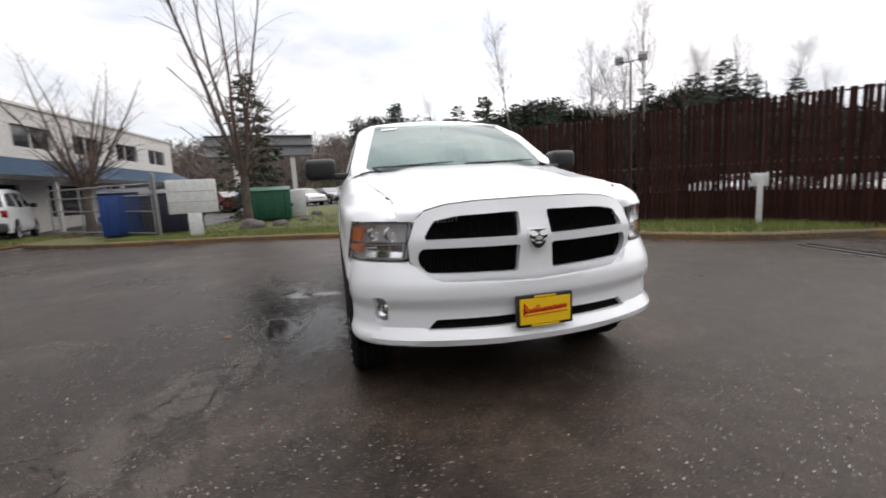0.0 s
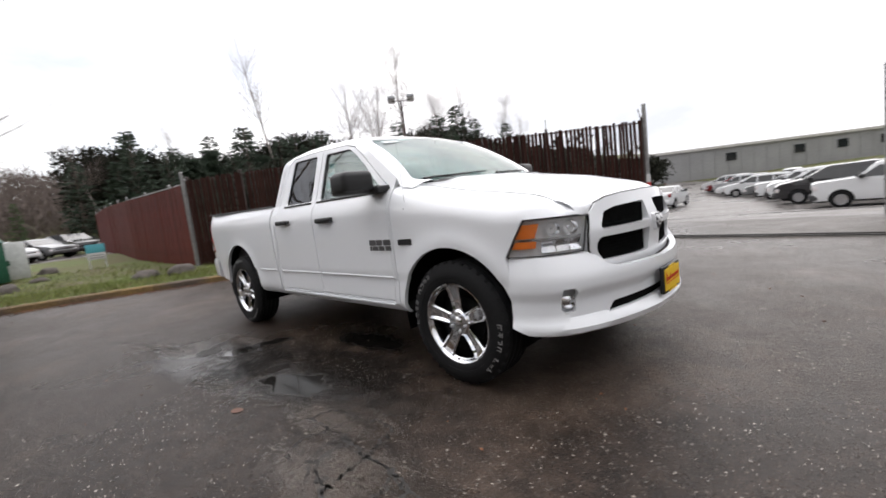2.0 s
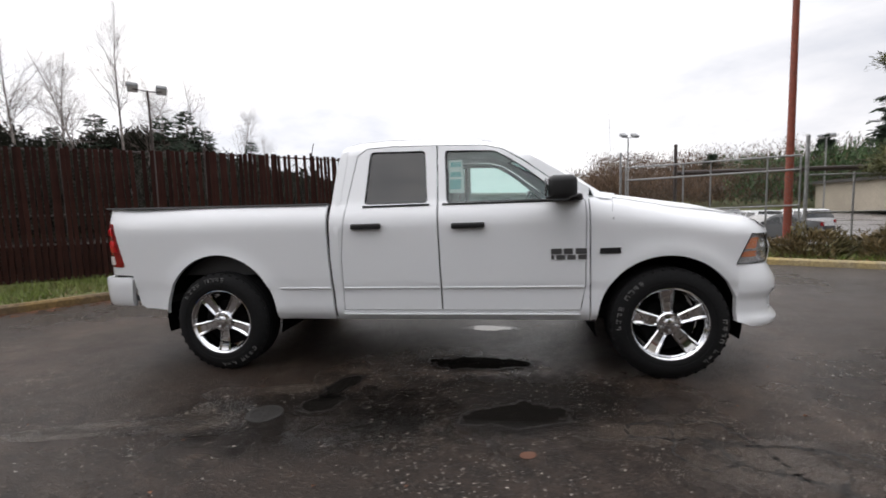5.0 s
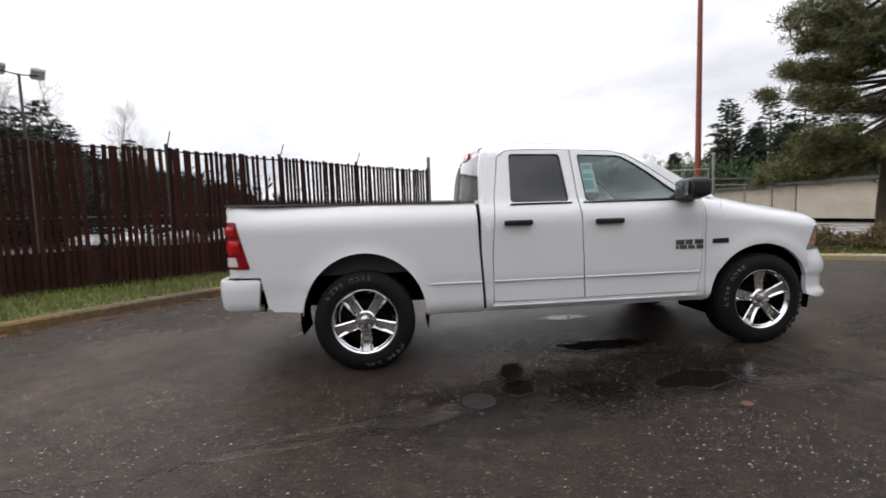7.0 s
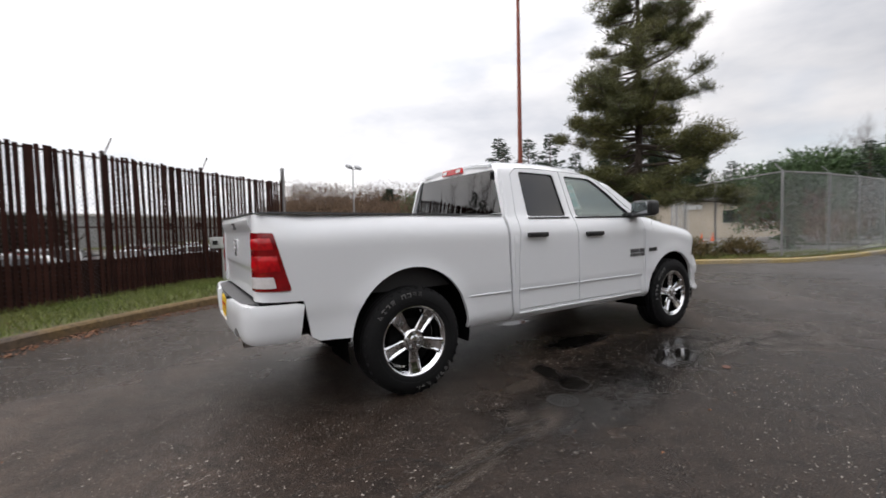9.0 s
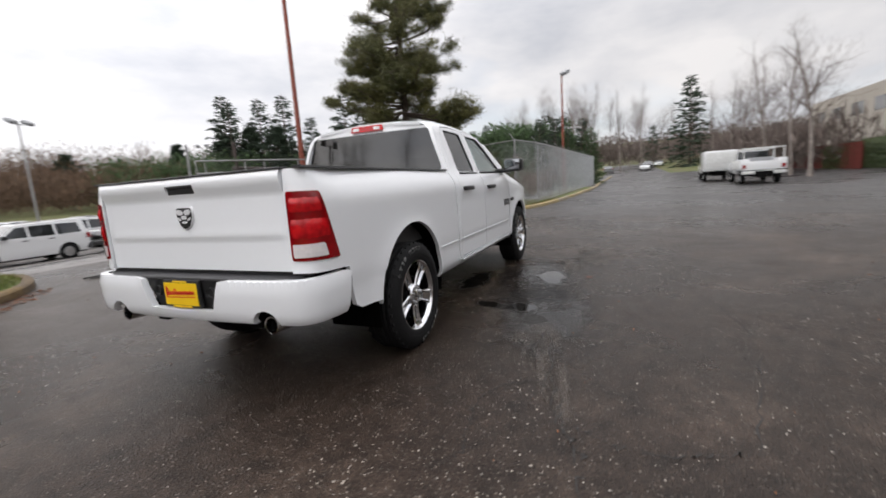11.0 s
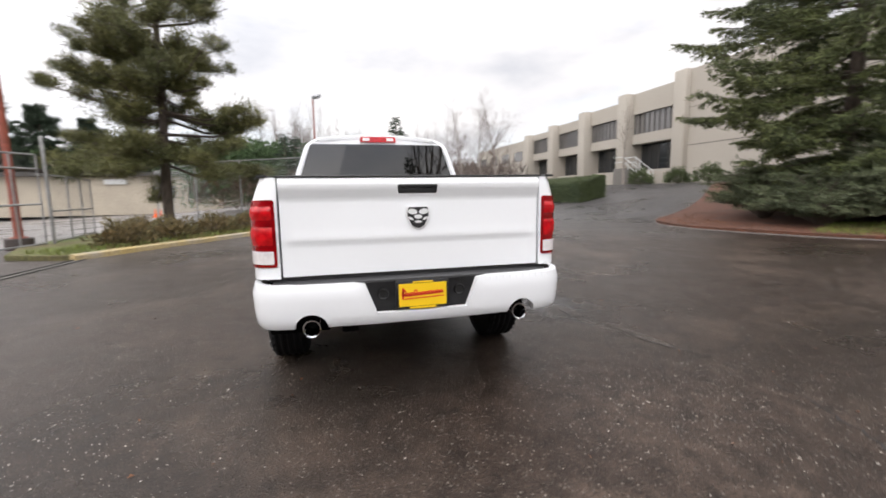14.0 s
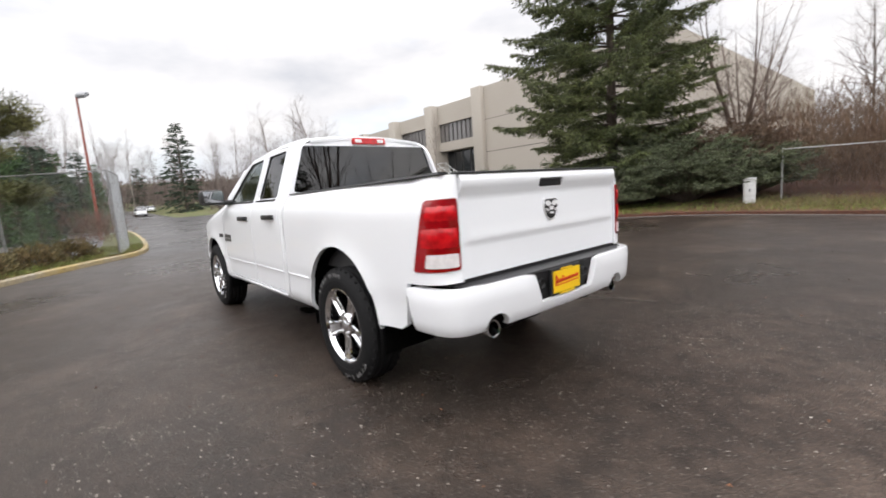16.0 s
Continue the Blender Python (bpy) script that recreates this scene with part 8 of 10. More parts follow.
def spruce_mesh(seed, h, reach):
    rng = np.random.default_rng(seed)
    limbs, A, B = [], [], []
    whorls = 21
    for k in range(whorls):
        t = (k + rng.uniform(-0.25, 0.25)) / whorls
        z0 = h * (0.07 + 0.91 * max(0.0, t))
        prof = float(np.interp(t, (0, 0.08, 0.24, 0.45, 0.7, 0.9, 1.0), (0.66, 0.82, 1.0, 0.90, 0.60, 0.24, 0.05)))
        turn = rng.uniform(0, 6.28)
        per = 6 if t < 0.75 else 5
        for j in range(per):
            a = turn + 2 * math.pi * (j + rng.uniform(-0.3, 0.3)) / per
            L = reach * prof * rng.uniform(0.68, 1.12) + 0.15
            out = np.array((math.cos(a), math.sin(a), 0.0))
            side = np.array((-math.sin(a), math.cos(a), 0.0))
            sag = rng.uniform(0.10, 0.24) * (1 - t) - 0.30 * t
            pts = [np.array((0, 0, z0)) + out * L * s + np.array((0, 0, L * (-sag * s + 0.30 * (1 - 0.5 * t) * max(0.0, s - 0.55) ** 1.4 + 0.03 * math.sin(5 * s + a)))) + side * 0.05 * L * math.sin(3 * s + j) for s in np.linspace(0, 1, 7)]
            r = 0.014 + 0.011 * L
            for i in range(6):
                limbs.append((pts[i], pts[i + 1], r * (1 - i / 6.5), r * (1 - (i + 1) / 6.5)))
            m = max(6, int(L * 10))
            for s in np.linspace(0.16, 1.0, m):
                i = min(5, int(s * 6))
                p = pts[i] + (pts[i + 1] - pts[i]) * (s * 6 - i)
                for sg in (-1, 1):
                    ln = (0.29 * L * (1.12 - s) * min(1.0, s / 0.3) + 0.16) * rng.uniform(0.6, 1.15)
                    d = out * rng.uniform(0.5, 0.9) + side * sg * rng.uniform(0.5, 1.0) + np.array((0, 0, rng.uniform(-0.55, 0.05)))
                    q = p + d / np.linalg.norm(d) * ln
                    A.append(p)
                    B.append(q)
                    if ln > 0.5:
                        mid = p + (q - p) * 0.55
                        for sg2 in (-1, 1):
                            e2 = d + np.cross(d, (0, 0, 1.0)) * sg2 * 0.8 + np.array((0, 0, rng.uniform(-0.6, 0.0)))
                            A.append(mid)
                            B.append(mid + e2 / np.linalg.norm(e2) * ln * 0.45)
    A, B = np.array(A), np.array(B)
    v, f = brushes(A, B, 19, 0.135, 0.017, rng, 0.18)
    trunk = limb_mesh([((0, 0, -0.2), (0, 0, h * 0.5), 0.016 * h + 0.02, 0.010 * h), ((0, 0, h * 0.5), (0, 0, h), 0.010 * h, 0.01)], 9)
    return trunk, limb_mesh(limbs, 5), (v, f)


tr, li, le = spruce_mesh(3, 15.8, 4.9)
tree_from("spruce_tree", "large green spruce with sagging tiers of limbs by the mulch", tr, li, le, M["bark"], M["needle"], at(5.55, -16.6, lift=0.1))

# low juniper mass beside it
def shrub_mesh(seed, rx, ry, h, n, blade, width, up=0.5):
    """A mound of blades set on an uneven dome, thickest at the surface."""
    rng = np.random.default_rng(seed)
    d = rng.normal(0, 1, (n, 3))
    d[:, 2] = np.abs(d[:, 2])
    d /= np.linalg.norm(d, axis=1)[:, None]
    lump = 1 + 0.22 * np.sin(d[:, 0] * 7 + seed) * np.cos(d[:, 1] * 6 + seed * 2) + 0.15 * np.sin(d[:, 2] * 9 + d[:, 0] * 5)
    k = (rng.uniform(0.45, 1.0, n) ** 0.5 * lump)[:, None]
    p = d * k * np.array((rx, ry, h))
    dd = d + rng.normal(0, 0.5, (n, 3)) + np.array((0, 0, up))
    return sprays(p, dd, blade, width, rng)


def shrub(name, label, x, y, rx, ry, h, n, leaf, seed, blade=0.22, width=0.02, category="shrub", yaw=0.0, stems=True, lift=0.05):
    t = thing(name, label, category, at=at(x, y, 1, yaw, lift))
    v, f = shrub_mesh(seed, rx, ry, h, n, blade, width)
    part("foliage", pydata("foliage", v.tolist(), f.tolist(), leaf), None, t)
    if stems:
        rng = np.random.default_rng(seed)
        segs = []
        for _ in range(14):
            a, q = rng.uniform(0, 6.28), rng.uniform(0.3, 0.85)
            segs.append(((0, 0, -0.1), (math.cos(a) * rx * q, math.sin(a) * ry * q, h * rng.uniform(0.4, 0.8)), 0.03, 0.008))
        part("stem", pydata("stem", *limb_mesh(segs, 4), M["bark"]), None, t)
    return t


def spreading_shrub(label, x, y, rx, ry, h, stems, leaf, seed, blade=0.10, width=0.012):
    """Arching stems that lean outwards in layers, with feathery sprays along them."""
    rng = np.random.default_rng(seed)
    segs, A, B = [], [], []
    for k in range(stems):
        a = rng.uniform(0, 6.28)
        q = rng.uniform(0.45, 1.05)
        top = h * rng.uniform(0.30, 1.0) * (1.25 - 0.55 * q)
        out = np.array((math.cos(a) * rx, math.sin(a) * ry, 0.0)) * q
        side = np.array((-math.sin(a), math.cos(a), 0.0))
        pts = [out * s + np.array((0, 0, top * (1 - (1 - s) ** 2.2) - 0.12 * top * s ** 3)) + side * 0.15 * math.sin(4 * s + k) for s in np.linspace(0, 1, 6)]
        for i in range(5):
            segs.append((pts[i], pts[i + 1], 0.022 * (1 - i / 6), 0.022 * (1 - (i + 1) / 6)))
        u = out / np.linalg.norm(out)
        for s in rng.uniform(0.30, 1.0, 18):
            i = min(4, int(s * 5))
            p = pts[i] + (pts[i + 1] - pts[i]) * (s * 5 - i)
            d = u * rng.uniform(0.4, 1.0) + side * rng.normal(0, 0.6) + np.array((0, 0, rng.uniform(0.0, 0.4)))
            A.append(p)
            B.append(p + d / np.linalg.norm(d) * rng.uniform(0.22, 0.50))
    v, f = brushes(np.array(A), np.array(B), 20, blade, width, rng)
    t = thing("juniper_shrub", label, "shrub", at=at(x, y, 1, 0.0, 0.05))
    part("foliage", pydata("foliage", v.tolist(), f.tolist(), leaf), None, t)
    part("stem", pydata("stem", *limb_mesh(segs, 4), M["bark"]), None, t)


for i, (x, y, rx, ry, h, n) in enumerate(((1.9, -15.2, 2.7, 2.0, 2.7, 180), (4.3, -13.9, 2.3, 1.6, 1.9, 150), (6.7, -14.6, 1.9, 1.7, 2.5, 140), (0.2, -16.4, 1.8, 1.4, 2.4, 120), (3.4, -16.0, 2.4, 1.6, 3.4, 160))):
    spreading_shrub("low spreading grey-green juniper on the mulch bed", x, y, rx, ry, h, n, M["juniper"], 5 + i)
spreading_shrub("taller juniper with reddish-brown tips on the mulch bed", 1.4, -17.6, 2.6, 1.8, 3.1, 190, M["juniper_red"], 18)
spreading_shrub("taller juniper with reddish-brown tips on the mulch bed", 3.9, -18.4, 2.0, 1.8, 3.4, 140, M["juniper_red"], 19)

# big pine by the lot's corner: bare lower trunk, irregular limbs with needle tufts
def pine_mesh(seed, h, spread):
    rng = np.random.default_rng(seed)
    limbs, P, D = [], [], []
    trunk = []
    p = np.zeros(3)
    n = 10
    for k in range(n):
        q = np.array((0.02 * h * math.sin(k * 0.8) * 0.4, 0.02 * h * math.cos(k * 0.6) * 0.4 - 0.008 * h, h * (k + 1) / n))
        trunk.append((p, q, 0.165 * (1 - 0.85 * k / n) + 0.02, 0.165 * (1 - 0.85 * (k + 1) / n) + 0.02))
        p = q
    zs = np.sort(np.concatenate([rng.uniform(0.44, 0.99, 78), rng.uniform(0.20, 0.42, 44), rng.uniform(0.40, 0.47, 5)]))
    for t in zs:
        L = spread * lerp(t, (0.2, 0.38, 0.45, 0.58, 0.80, 1.0), (1.30, 1.22, 0.95, 1.15, 0.68, 0.20)) * rng.choice((0.45, 0.7, 0.9, 1.05))
        a = rng.uniform(0, 6.28)
        z = t * h
        slope = rng.uniform(-0.35, 0.40) + 0.35 * t - (0.20 if t < 0.40 else 0.10)
        st = np.array((0, 0, z))
        d = np.array((math.cos(a), math.sin(a), slope))
        c1, c2 = st + d * L * 0.5 + np.array((0, 0, -0.06 * L)), st + d * L + np.array((0, 0, 0.06 * L))
        limbs += [(st, c1, 0.02 + 0.014 * L, 0.016 + 0.008 * L), (c1, c2, 0.016 + 0.008 * L, 0.008)]
        side = np.array((-d[1], d[0], 0.0))
        for s in rng.uniform(0.32, 1.0, max(3, int(L * 2.2))):
            base = st + (c1 - st) * min(1, 2 * s) + (c2 - c1) * max(0, 2 * s - 1)
            size = rng.uniform(0.6, 1.1)
            for k in range(3):                          # a clump of plumes
                e = base + (side * rng.normal(0, 0.22) + d * rng.uniform(-0.1, 0.25) + np.array((0, 0, rng.uniform(0.02, 0.26)))) * size
                limbs.append((base, e, 0.012, 0.005))
                m = rng.integers(95, 150)
                P.append(e + rng.normal(0, 1, (m, 3)) * np.array((0.17, 0.17, 0.11)) * size)
                D.append(rng.normal(0, 0.8, (m, 3)) + np.array((0, 0, 0.5)) + d * 0.4)
    v, f = sprays(np.vstack(P), np.vstack(D), 0.20, 0.010, rng)
    return limb_mesh(trunk, 10), limb_mesh(limbs, 5), (v, f)


tr, li, le = pine_mesh(11, 11.6, 2.55)
tree_from("pine_tree", "tall open pine with bare lower trunk and tufted green limbs", tr, li, le, M["bark"], M["needle_pine"], at(12.3, 6.35, lift=0.05))

# bare street trees
def bare(name, label, x, y, h, r, seed, bark="bark", twig="twig", depth=4, spread=0.5, kids=2, clear=0.25, group=""):
    t, b = bare_tree_mesh(seed, h, r, depth, spread, 0.10, kids, clear=clear)
    return tree_from(name, label, t, b, None, M[bark], None, at(x, y, lift=0.05), M[twig], group)


def forked(label, x, y, h, r, clear, leaders, fan, seed, side=0.34, bark="bark"):
    """A short bole that parts into steep leaders, each set with fine side shoots."""
    rng = np.random.default_rng(seed)
    bole, twigs = [((0, 0, -0.2), (0.03, 0, clear * 0.5), r * 1.3, r), ((0.03, 0, clear * 0.5), (0, 0.02, clear), r, r * 0.9)], []
    for k in range(leaders):
        a = 2 * math.pi * k / leaders + rng.uniform(-0.4, 0.4)
        q = fan * rng.uniform(0.5, 1.15)
        p, d = np.array((0, 0, clear * rng.uniform(0.72, 1.0))), np.array((math.cos(a) * q, math.sin(a) * q, 1.0))
        L, n, rr = (h - clear) * rng.uniform(0.75, 1.05), 9, r * rng.uniform(0.42, 0.6)
        for i in range(n):
            d = d + rng.normal(0, 0.05, 3) + np.array((0, 0, 0.05))
            d /= np.linalg.norm(d)
            q1 = p + d * L / n
            twigs.append((p, q1, rr * (1 - i / (n + 0.5)), rr * (1 - (i + 1) / (n + 0.5))))
            for _ in range(3):
                b = rng.uniform(0, 6.28)
                e = d * 0.55 + np.array((math.cos(b), math.sin(b), 0.12)) * 0.75
                grow(rng, p + (q1 - p) * rng.uniform(0, 1), e / np.linalg.norm(e), h * side * (1.1 - 0.8 * i / n) * rng.uniform(0.4, 0.9), max(0.006, rr * 0.3 * (1 - i / n)), 1, twigs, 0.5, 0.06, 2, 0.5, 0.10)
            p = q1
    tree_from("bare_tree", label, limb_mesh(bole, 10), limb_mesh(twigs, 5), None, M[bark], None, at(x, y, lift=0.05), M["twig"])


forked("tall leafless tree with steep dark leaders on the grass strip", -13.5, -4.4, 12.5, 0.17, 2.0, 5, 0.34, 21, 0.24)
forked("leafless round-headed tree before the white building", -17.8, -11.8, 8.2, 0.17, 1.9, 8, 0.75, 22, 0.30)
bare("bare_tree", "leafless pale tree beside the hedge", 29.5, -13.2, 9.5, 0.13, 23, "bark_pale", "twig", 5, 0.5, 2, 0.3)
bare("bare_tree", "leafless pale tree before the concrete building", 27.0, -24.0, 7.0, 0.10, 24, "bark_pale", "twig_far", 4, 0.35, 1, 0.35)
forked("leafless many-stemmed tree fanning out against the concrete wall", 2.4, -23.6, 9.6, 0.13, 0.9, 10, 0.55, 25, 0.26, "bark_pale")
for i, (x, y, h) in enumerate(((34, -13.5, 10.0), (38.5, -13.0, 10.5), (43, -14, 10.5), (48, -13.2, 11.0), (54, -13.6, 11.0), (61, -13, 11.5))):
    bare("bare_tree", "leafless pale street tree along the road", x, y, h, 0.11, 30 + i, "bark_pale", "twig_far", 4, 0.5, 2, 0.25, "leafless street trees")
for i, (x, y, h) in enumerate(((-3.5, -21, 7.5), (-6.5, -19.5, 8), (-10, -22, 8.5), (-2.0, -27, 9), (-8, -28, 9), (3.0, -31, 9))):
    bare("bare_tree", "leafless young tree among brambles", x, y, h, 0.09, 50 + i, "bark", "twig", 4, 0.42, 2, 0.12, "leafless young trees")
for i, (x, y, h) in enumerate(((70, 8.6, 15.0), (76, 6.6, 16.0), (74, 4.4, 15.0), (82, 3.2, 17.0), (80, 9.6, 16.0), (88, -1.6, 16.0), (84, 5.9, 17.0), (90, -5.4, 16.0))):
    bare("bare_tree", "tall thin leafless tree far down the road", x, y, h, 0.12, 70 + i, "bark_pale", "twig_far", 4, 0.28, 2, 0.25, "tall leafless trees")

# shared shapes for the background
tr, li, le = conifer_mesh(7, 10.0, 2.3, 30, 6, 22, 0.50, 0.075, 0.05, 0.2, 0.3, 0.35)
fir_a = tree_from("fir_tree", "dark green conifer beyond the yard", tr, li, le, M["bark"], M["needle_dark"], at(-33.0, 37.9, 1.0), group="background conifers")
tr, li, le = conifer_mesh(8, 10.0, 1.7, 34, 5, 18, 0.45, 0.07, 0.03, 0.1, 0.3, 0.4)
fir_b = tree_from("fir_tree", "narrow dark green conifer beyond the yard", tr, li, le, M["bark"], M["needle_green"], at(46.0, 3.4, 0.72), group="background conifers")
tr, li, le = pine_mesh(14, 12.0, 2.6)
le = (le[0].reshape(-1, 4, 3)[::5].reshape(-1, 3), np.arange(len(le[0].reshape(-1, 4, 3)[::5]) * 4).reshape(-1, 4))
le[0][:] = (le[0].reshape(-1, 4, 3) + (le[0].reshape(-1, 4, 3) - le[0].reshape(-1, 4, 3).mean(1, keepdims=True)) * 2.6).reshape(-1, 3)
pine_b = tree_from("pine_tree", "dark ragged pine beyond the yard", tr, li, le, M["bark"], M["needle_dark"], at(86.0, 74.0, 0.85), group="background conifers")
t, b = bare_tree_mesh(61, 18.0, 0.14, 4, 0.40, 0.12, 3, clear=0.42)
pop_a = tree_from("poplar_tree", "tall leafless poplar beyond the yard", t, b, None, M["bark_pale"], None, at(-30, 28, 1.0), M["twig_far"], "background poplars")
t, b = bare_tree_mesh(62, 16.0, 0.13, 4, 0.46, 0.10, 3, clear=0.38)
pop_b = tree_from("poplar_tree", "tall leafless poplar beyond the yard", t, b, None, M["bark_pale"], None, at(-36, 30, 1.0), M["twig_far"], "background poplars")

rt = random.Random(77)


def polar(az, d, ox=0.0, oy=0.0):
    return ox + d * math.cos(radians(az)), oy + d * math.sin(radians(az))


def scatter(src, rows):
    for az, d, s in rows:
        x, y = polar(az, d)
        copy_thing(src, at(x, y, s * rt.uniform(0.92, 1.08), rt.uniform(0, 6.28), -0.3))


# conifers behind the slat fence, north-west
scatter(fir_a, [(113, 52, 0.65), (117, 60, 0.85), (120, 55, 0.78), (124, 62, 0.95), (128, 54, 0.8), (131, 48, 0.95), (135, 58, 0.9), (139, 50, 0.85), (143, 60, 0.95), (147, 52, 0.8), (150, 58, 0.95), (154, 48, 0.85), (158, 55, 0.95), (162, 60, 0.9), (166, 46, 0.95), (126, 44, 0.62), (134, 42, 0.66), (141, 41, 0.7), (149, 43, 0.68), (156, 42, 0.72)])
scatter(pine_b, [(122, 70, 1.0), (133, 72, 1.05), (145, 70, 1.0), (157, 66, 1.0), (164, 40, 0.75)])
for x, y, s in ((-50.6, 7.3, 1.26), (-54.4, 20.5, 1.43), (-58.0, 30.0, 1.46), (-44.1, 26.2, 1.21), (-46.4, 35.7, 1.19), (-49.3, 43.4, 1.51), (-35.4, 38.0, 1.27), (-38.2, 45.1, 1.51), (-40.9, 52.1, 1.42), (-28.9, 43.7, 1.06),
                (-45.7, 6.6, 1.12), (-50.7, 11.4, 1.10), (-55.3, 16.9, 1.33), (-42.7, 16.2, 1.19), (-46.7, 21.9, 1.18), (-50.0, 28.4, 1.27)):
    copy_thing(fir_a, at(x, y, s, rt.uniform(0, 6.28), -0.3))
for k, (x, y, s) in enumerate(((-51.8, 24.4, 1.39), (-51.3, 35.6, 1.33), (-52.6, 42.5, 1.23), (-41.4, 40.4, 1.0), (-41.8, 47.1, 1.1), (-42.6, 53.2, 1.15), (-33.6, 47.6, 0.93), (-33.0, 54.3, 0.73), (-64.9, 17.0, 0.96), (-56.9, 5.1, 0.74))):
    copy_thing((pop_a, pop_b)[k % 2], at(x, y, s * (1.0, 1.12)[k % 2], rt.uniform(0, 6.28), -0.3))
# north-east and east
scatter(pine_b, [(44, 98, 1.5), (47, 104, 1.6), (50, 110, 1.5), (36, 100, 1.5), (33, 96, 1.4), (30, 100, 1.6), (55, 120, 1.4), (26, 104, 1.5), (65, 130, 1.3)])
scatter(fir_a, [(42, 100, 1.5), (38, 104, 1.6), (34, 102, 1.4), (25, 98, 1.4), (22, 92, 1.3), (18, 84, 1.2), (16, 88, 1.25), (14, 78, 1.1), (12, 82, 1.1), (10, 72, 0.9), (8.5, 78, 0.95), (20, 90, 1.2), (28, 100, 1.4)])
for x, y, s in ((42.4, 1.2, 0.78), (44.6, 0.9, 0.86), (47.2, 0.7, 0.82), (43, 2.6, 0.62), (49, 3.0, 0.8), (52, 2.4, 0.78), (55, 3.2, 0.85), (58, 2.5, 0.8), (62, 3.0, 0.9), (30, 4.5, 0.55), (34, 6, 0.6), (38, 5, 0.62), (42, 6, 0.7)):
    copy_thing(fir_b, at(x, y, s, rt.uniform(0, 6.28), -0.1))
for x, y, s in ((74, 76, 2.4), (69, 80, 2.3), (77.5, 72, 2.5), (81, 67, 2.0), (85, 60, 2.5), (88, 57, 2.2), (71, 84, 2.5)):
    copy_thing(fir_a, at(x, y, s, rt.uniform(0, 6.28), -0.2))
for x, y, s in ((19, 3.6, 0.42), (22, 4.4, 0.5), (26, 3.8, 0.55), (33, 4.2, 0.62), (40.5, 4.0, 0.7), (44.5, 5.5, 0.8), (47, 2.0, 0.75), (50.5, 4.6, 0.85)):
    copy_thing(fir_a if s > 0.6 else fir_b, at(x, y, s, rt.uniform(0, 6.28), -0.1))
copy_thing(fir_a, at(96, -14.5, 1.85, 1.0, -0.5))
copy_thing(fir_a, at(120, -9, 1.1, 2.0, -0.5))
scatter(pop_a, [(-9, 150, 1.2), (-6.5, 160, 1.1), (-3, 150, 1.2), (0.5, 120, 1.1), (3, 130, 1.2), (5.5, 110, 1.1), (8, 120, 1.2), (11, 110, 1.1), (13, 118, 1.15), (-13, 140, 1.1)])
scatter(pop_b, [(-8, 130, 1.0), (-4.5, 145, 1.2), (-1.5, 135, 1.15), (2, 105, 1.0), (4.5, 125, 1.2), (7, 105, 1.0), (9.5, 112, 1.1), (15, 100, 1.0)])
# west: trees round the shop and on the hill
for x, y, s in ((-20.9, -5.2, 0.8), (-44, 2, 0.8), (-50, 6, 0.9), (-40, 8, 0.85), (-36, 12, 0.8), (-52, -2, 0.75)):
    copy_thing(fir_b if s < 0.8 else fir_a, at(x, y, s, rt.uniform(0, 6.28), -0.1))
copy_thing(pine_b, at(-18.5, 3.6, 0.42, 1.0, -0.1))

# dense dark woods behind the slat fence: an uneven bank of foliage with ragged tops
def woods_bank(name, label, path, depth, n, seed, material, blade=0.9, w=0.22):
    """path holds x, y and the height of the tops."""
    rng = np.random.default_rng(seed)
    p = np.array(path, float)
    s = np.r_[0, np.cumsum(np.linalg.norm(np.diff(p[:, :2], axis=0), axis=1))]
    q = rng.uniform(0, s[-1], n)
    x, y, h = (np.interp(q, s, p[:, k]) for k in range(3))
    h = h * (0.66 + 0.22 * (1 - 2 * np.abs((q / 3.7 + 0.3 * np.sin(q * 0.31)) % 1.0 - 0.5)) + 0.10 * np.sin(q * 0.23 + 1))
    z = np.sqrt(rng.uniform(0, 1, n)) * h
    pos = np.column_stack([x + rng.uniform(-depth, depth, n), y + rng.uniform(-depth, depth, n), z])
    v, f = sprays(pos, rng.normal(0, 0.6, (n, 3)) + np.array((0, 0, 0.7)), blade, w, rng)
    return tagged(new(name, pydata(name, v.tolist(), f.tolist(), material)), label, "woods", kind="stuff")


woods_bank("far_woods", "dense dark evergreen woods behind the slat fence",
           [(-13, 46, 2.9), (-19.5, 46, 3.6), (-23, 46, 6.8), (-30, 46, 9.4), (-43, 46, 13.0), (-58, 44, 15.5), (-63, 30, 15.0), (-63, 18, 14.0), (-62, 4, 12.5)], 2.4, 170000, 12, M["woods_dark"], 0.55, 0.11)

woods_bank("far_woods", "dense green and brown trees behind the roadside fence", [(36.0, 12.0, 5.2), (37, 9.0, 6.6), (42, 6.4, 7.4), (56, 5.0, 8.4)], 1.5, 30000, 13, M["needle_green"], 0.42, 0.06)
woods_bank("far_woods", "brown leafless thicket behind the roadside fence", [(36.0, 12.0, 2.6), (37, 6.4, 3.4), (40, 4.2, 4.0), (48, 4.0, 4.6), (56, 3.6, 5.2)], 0.9, 9000, 14, M["bramble"], 0.8, 0.03)

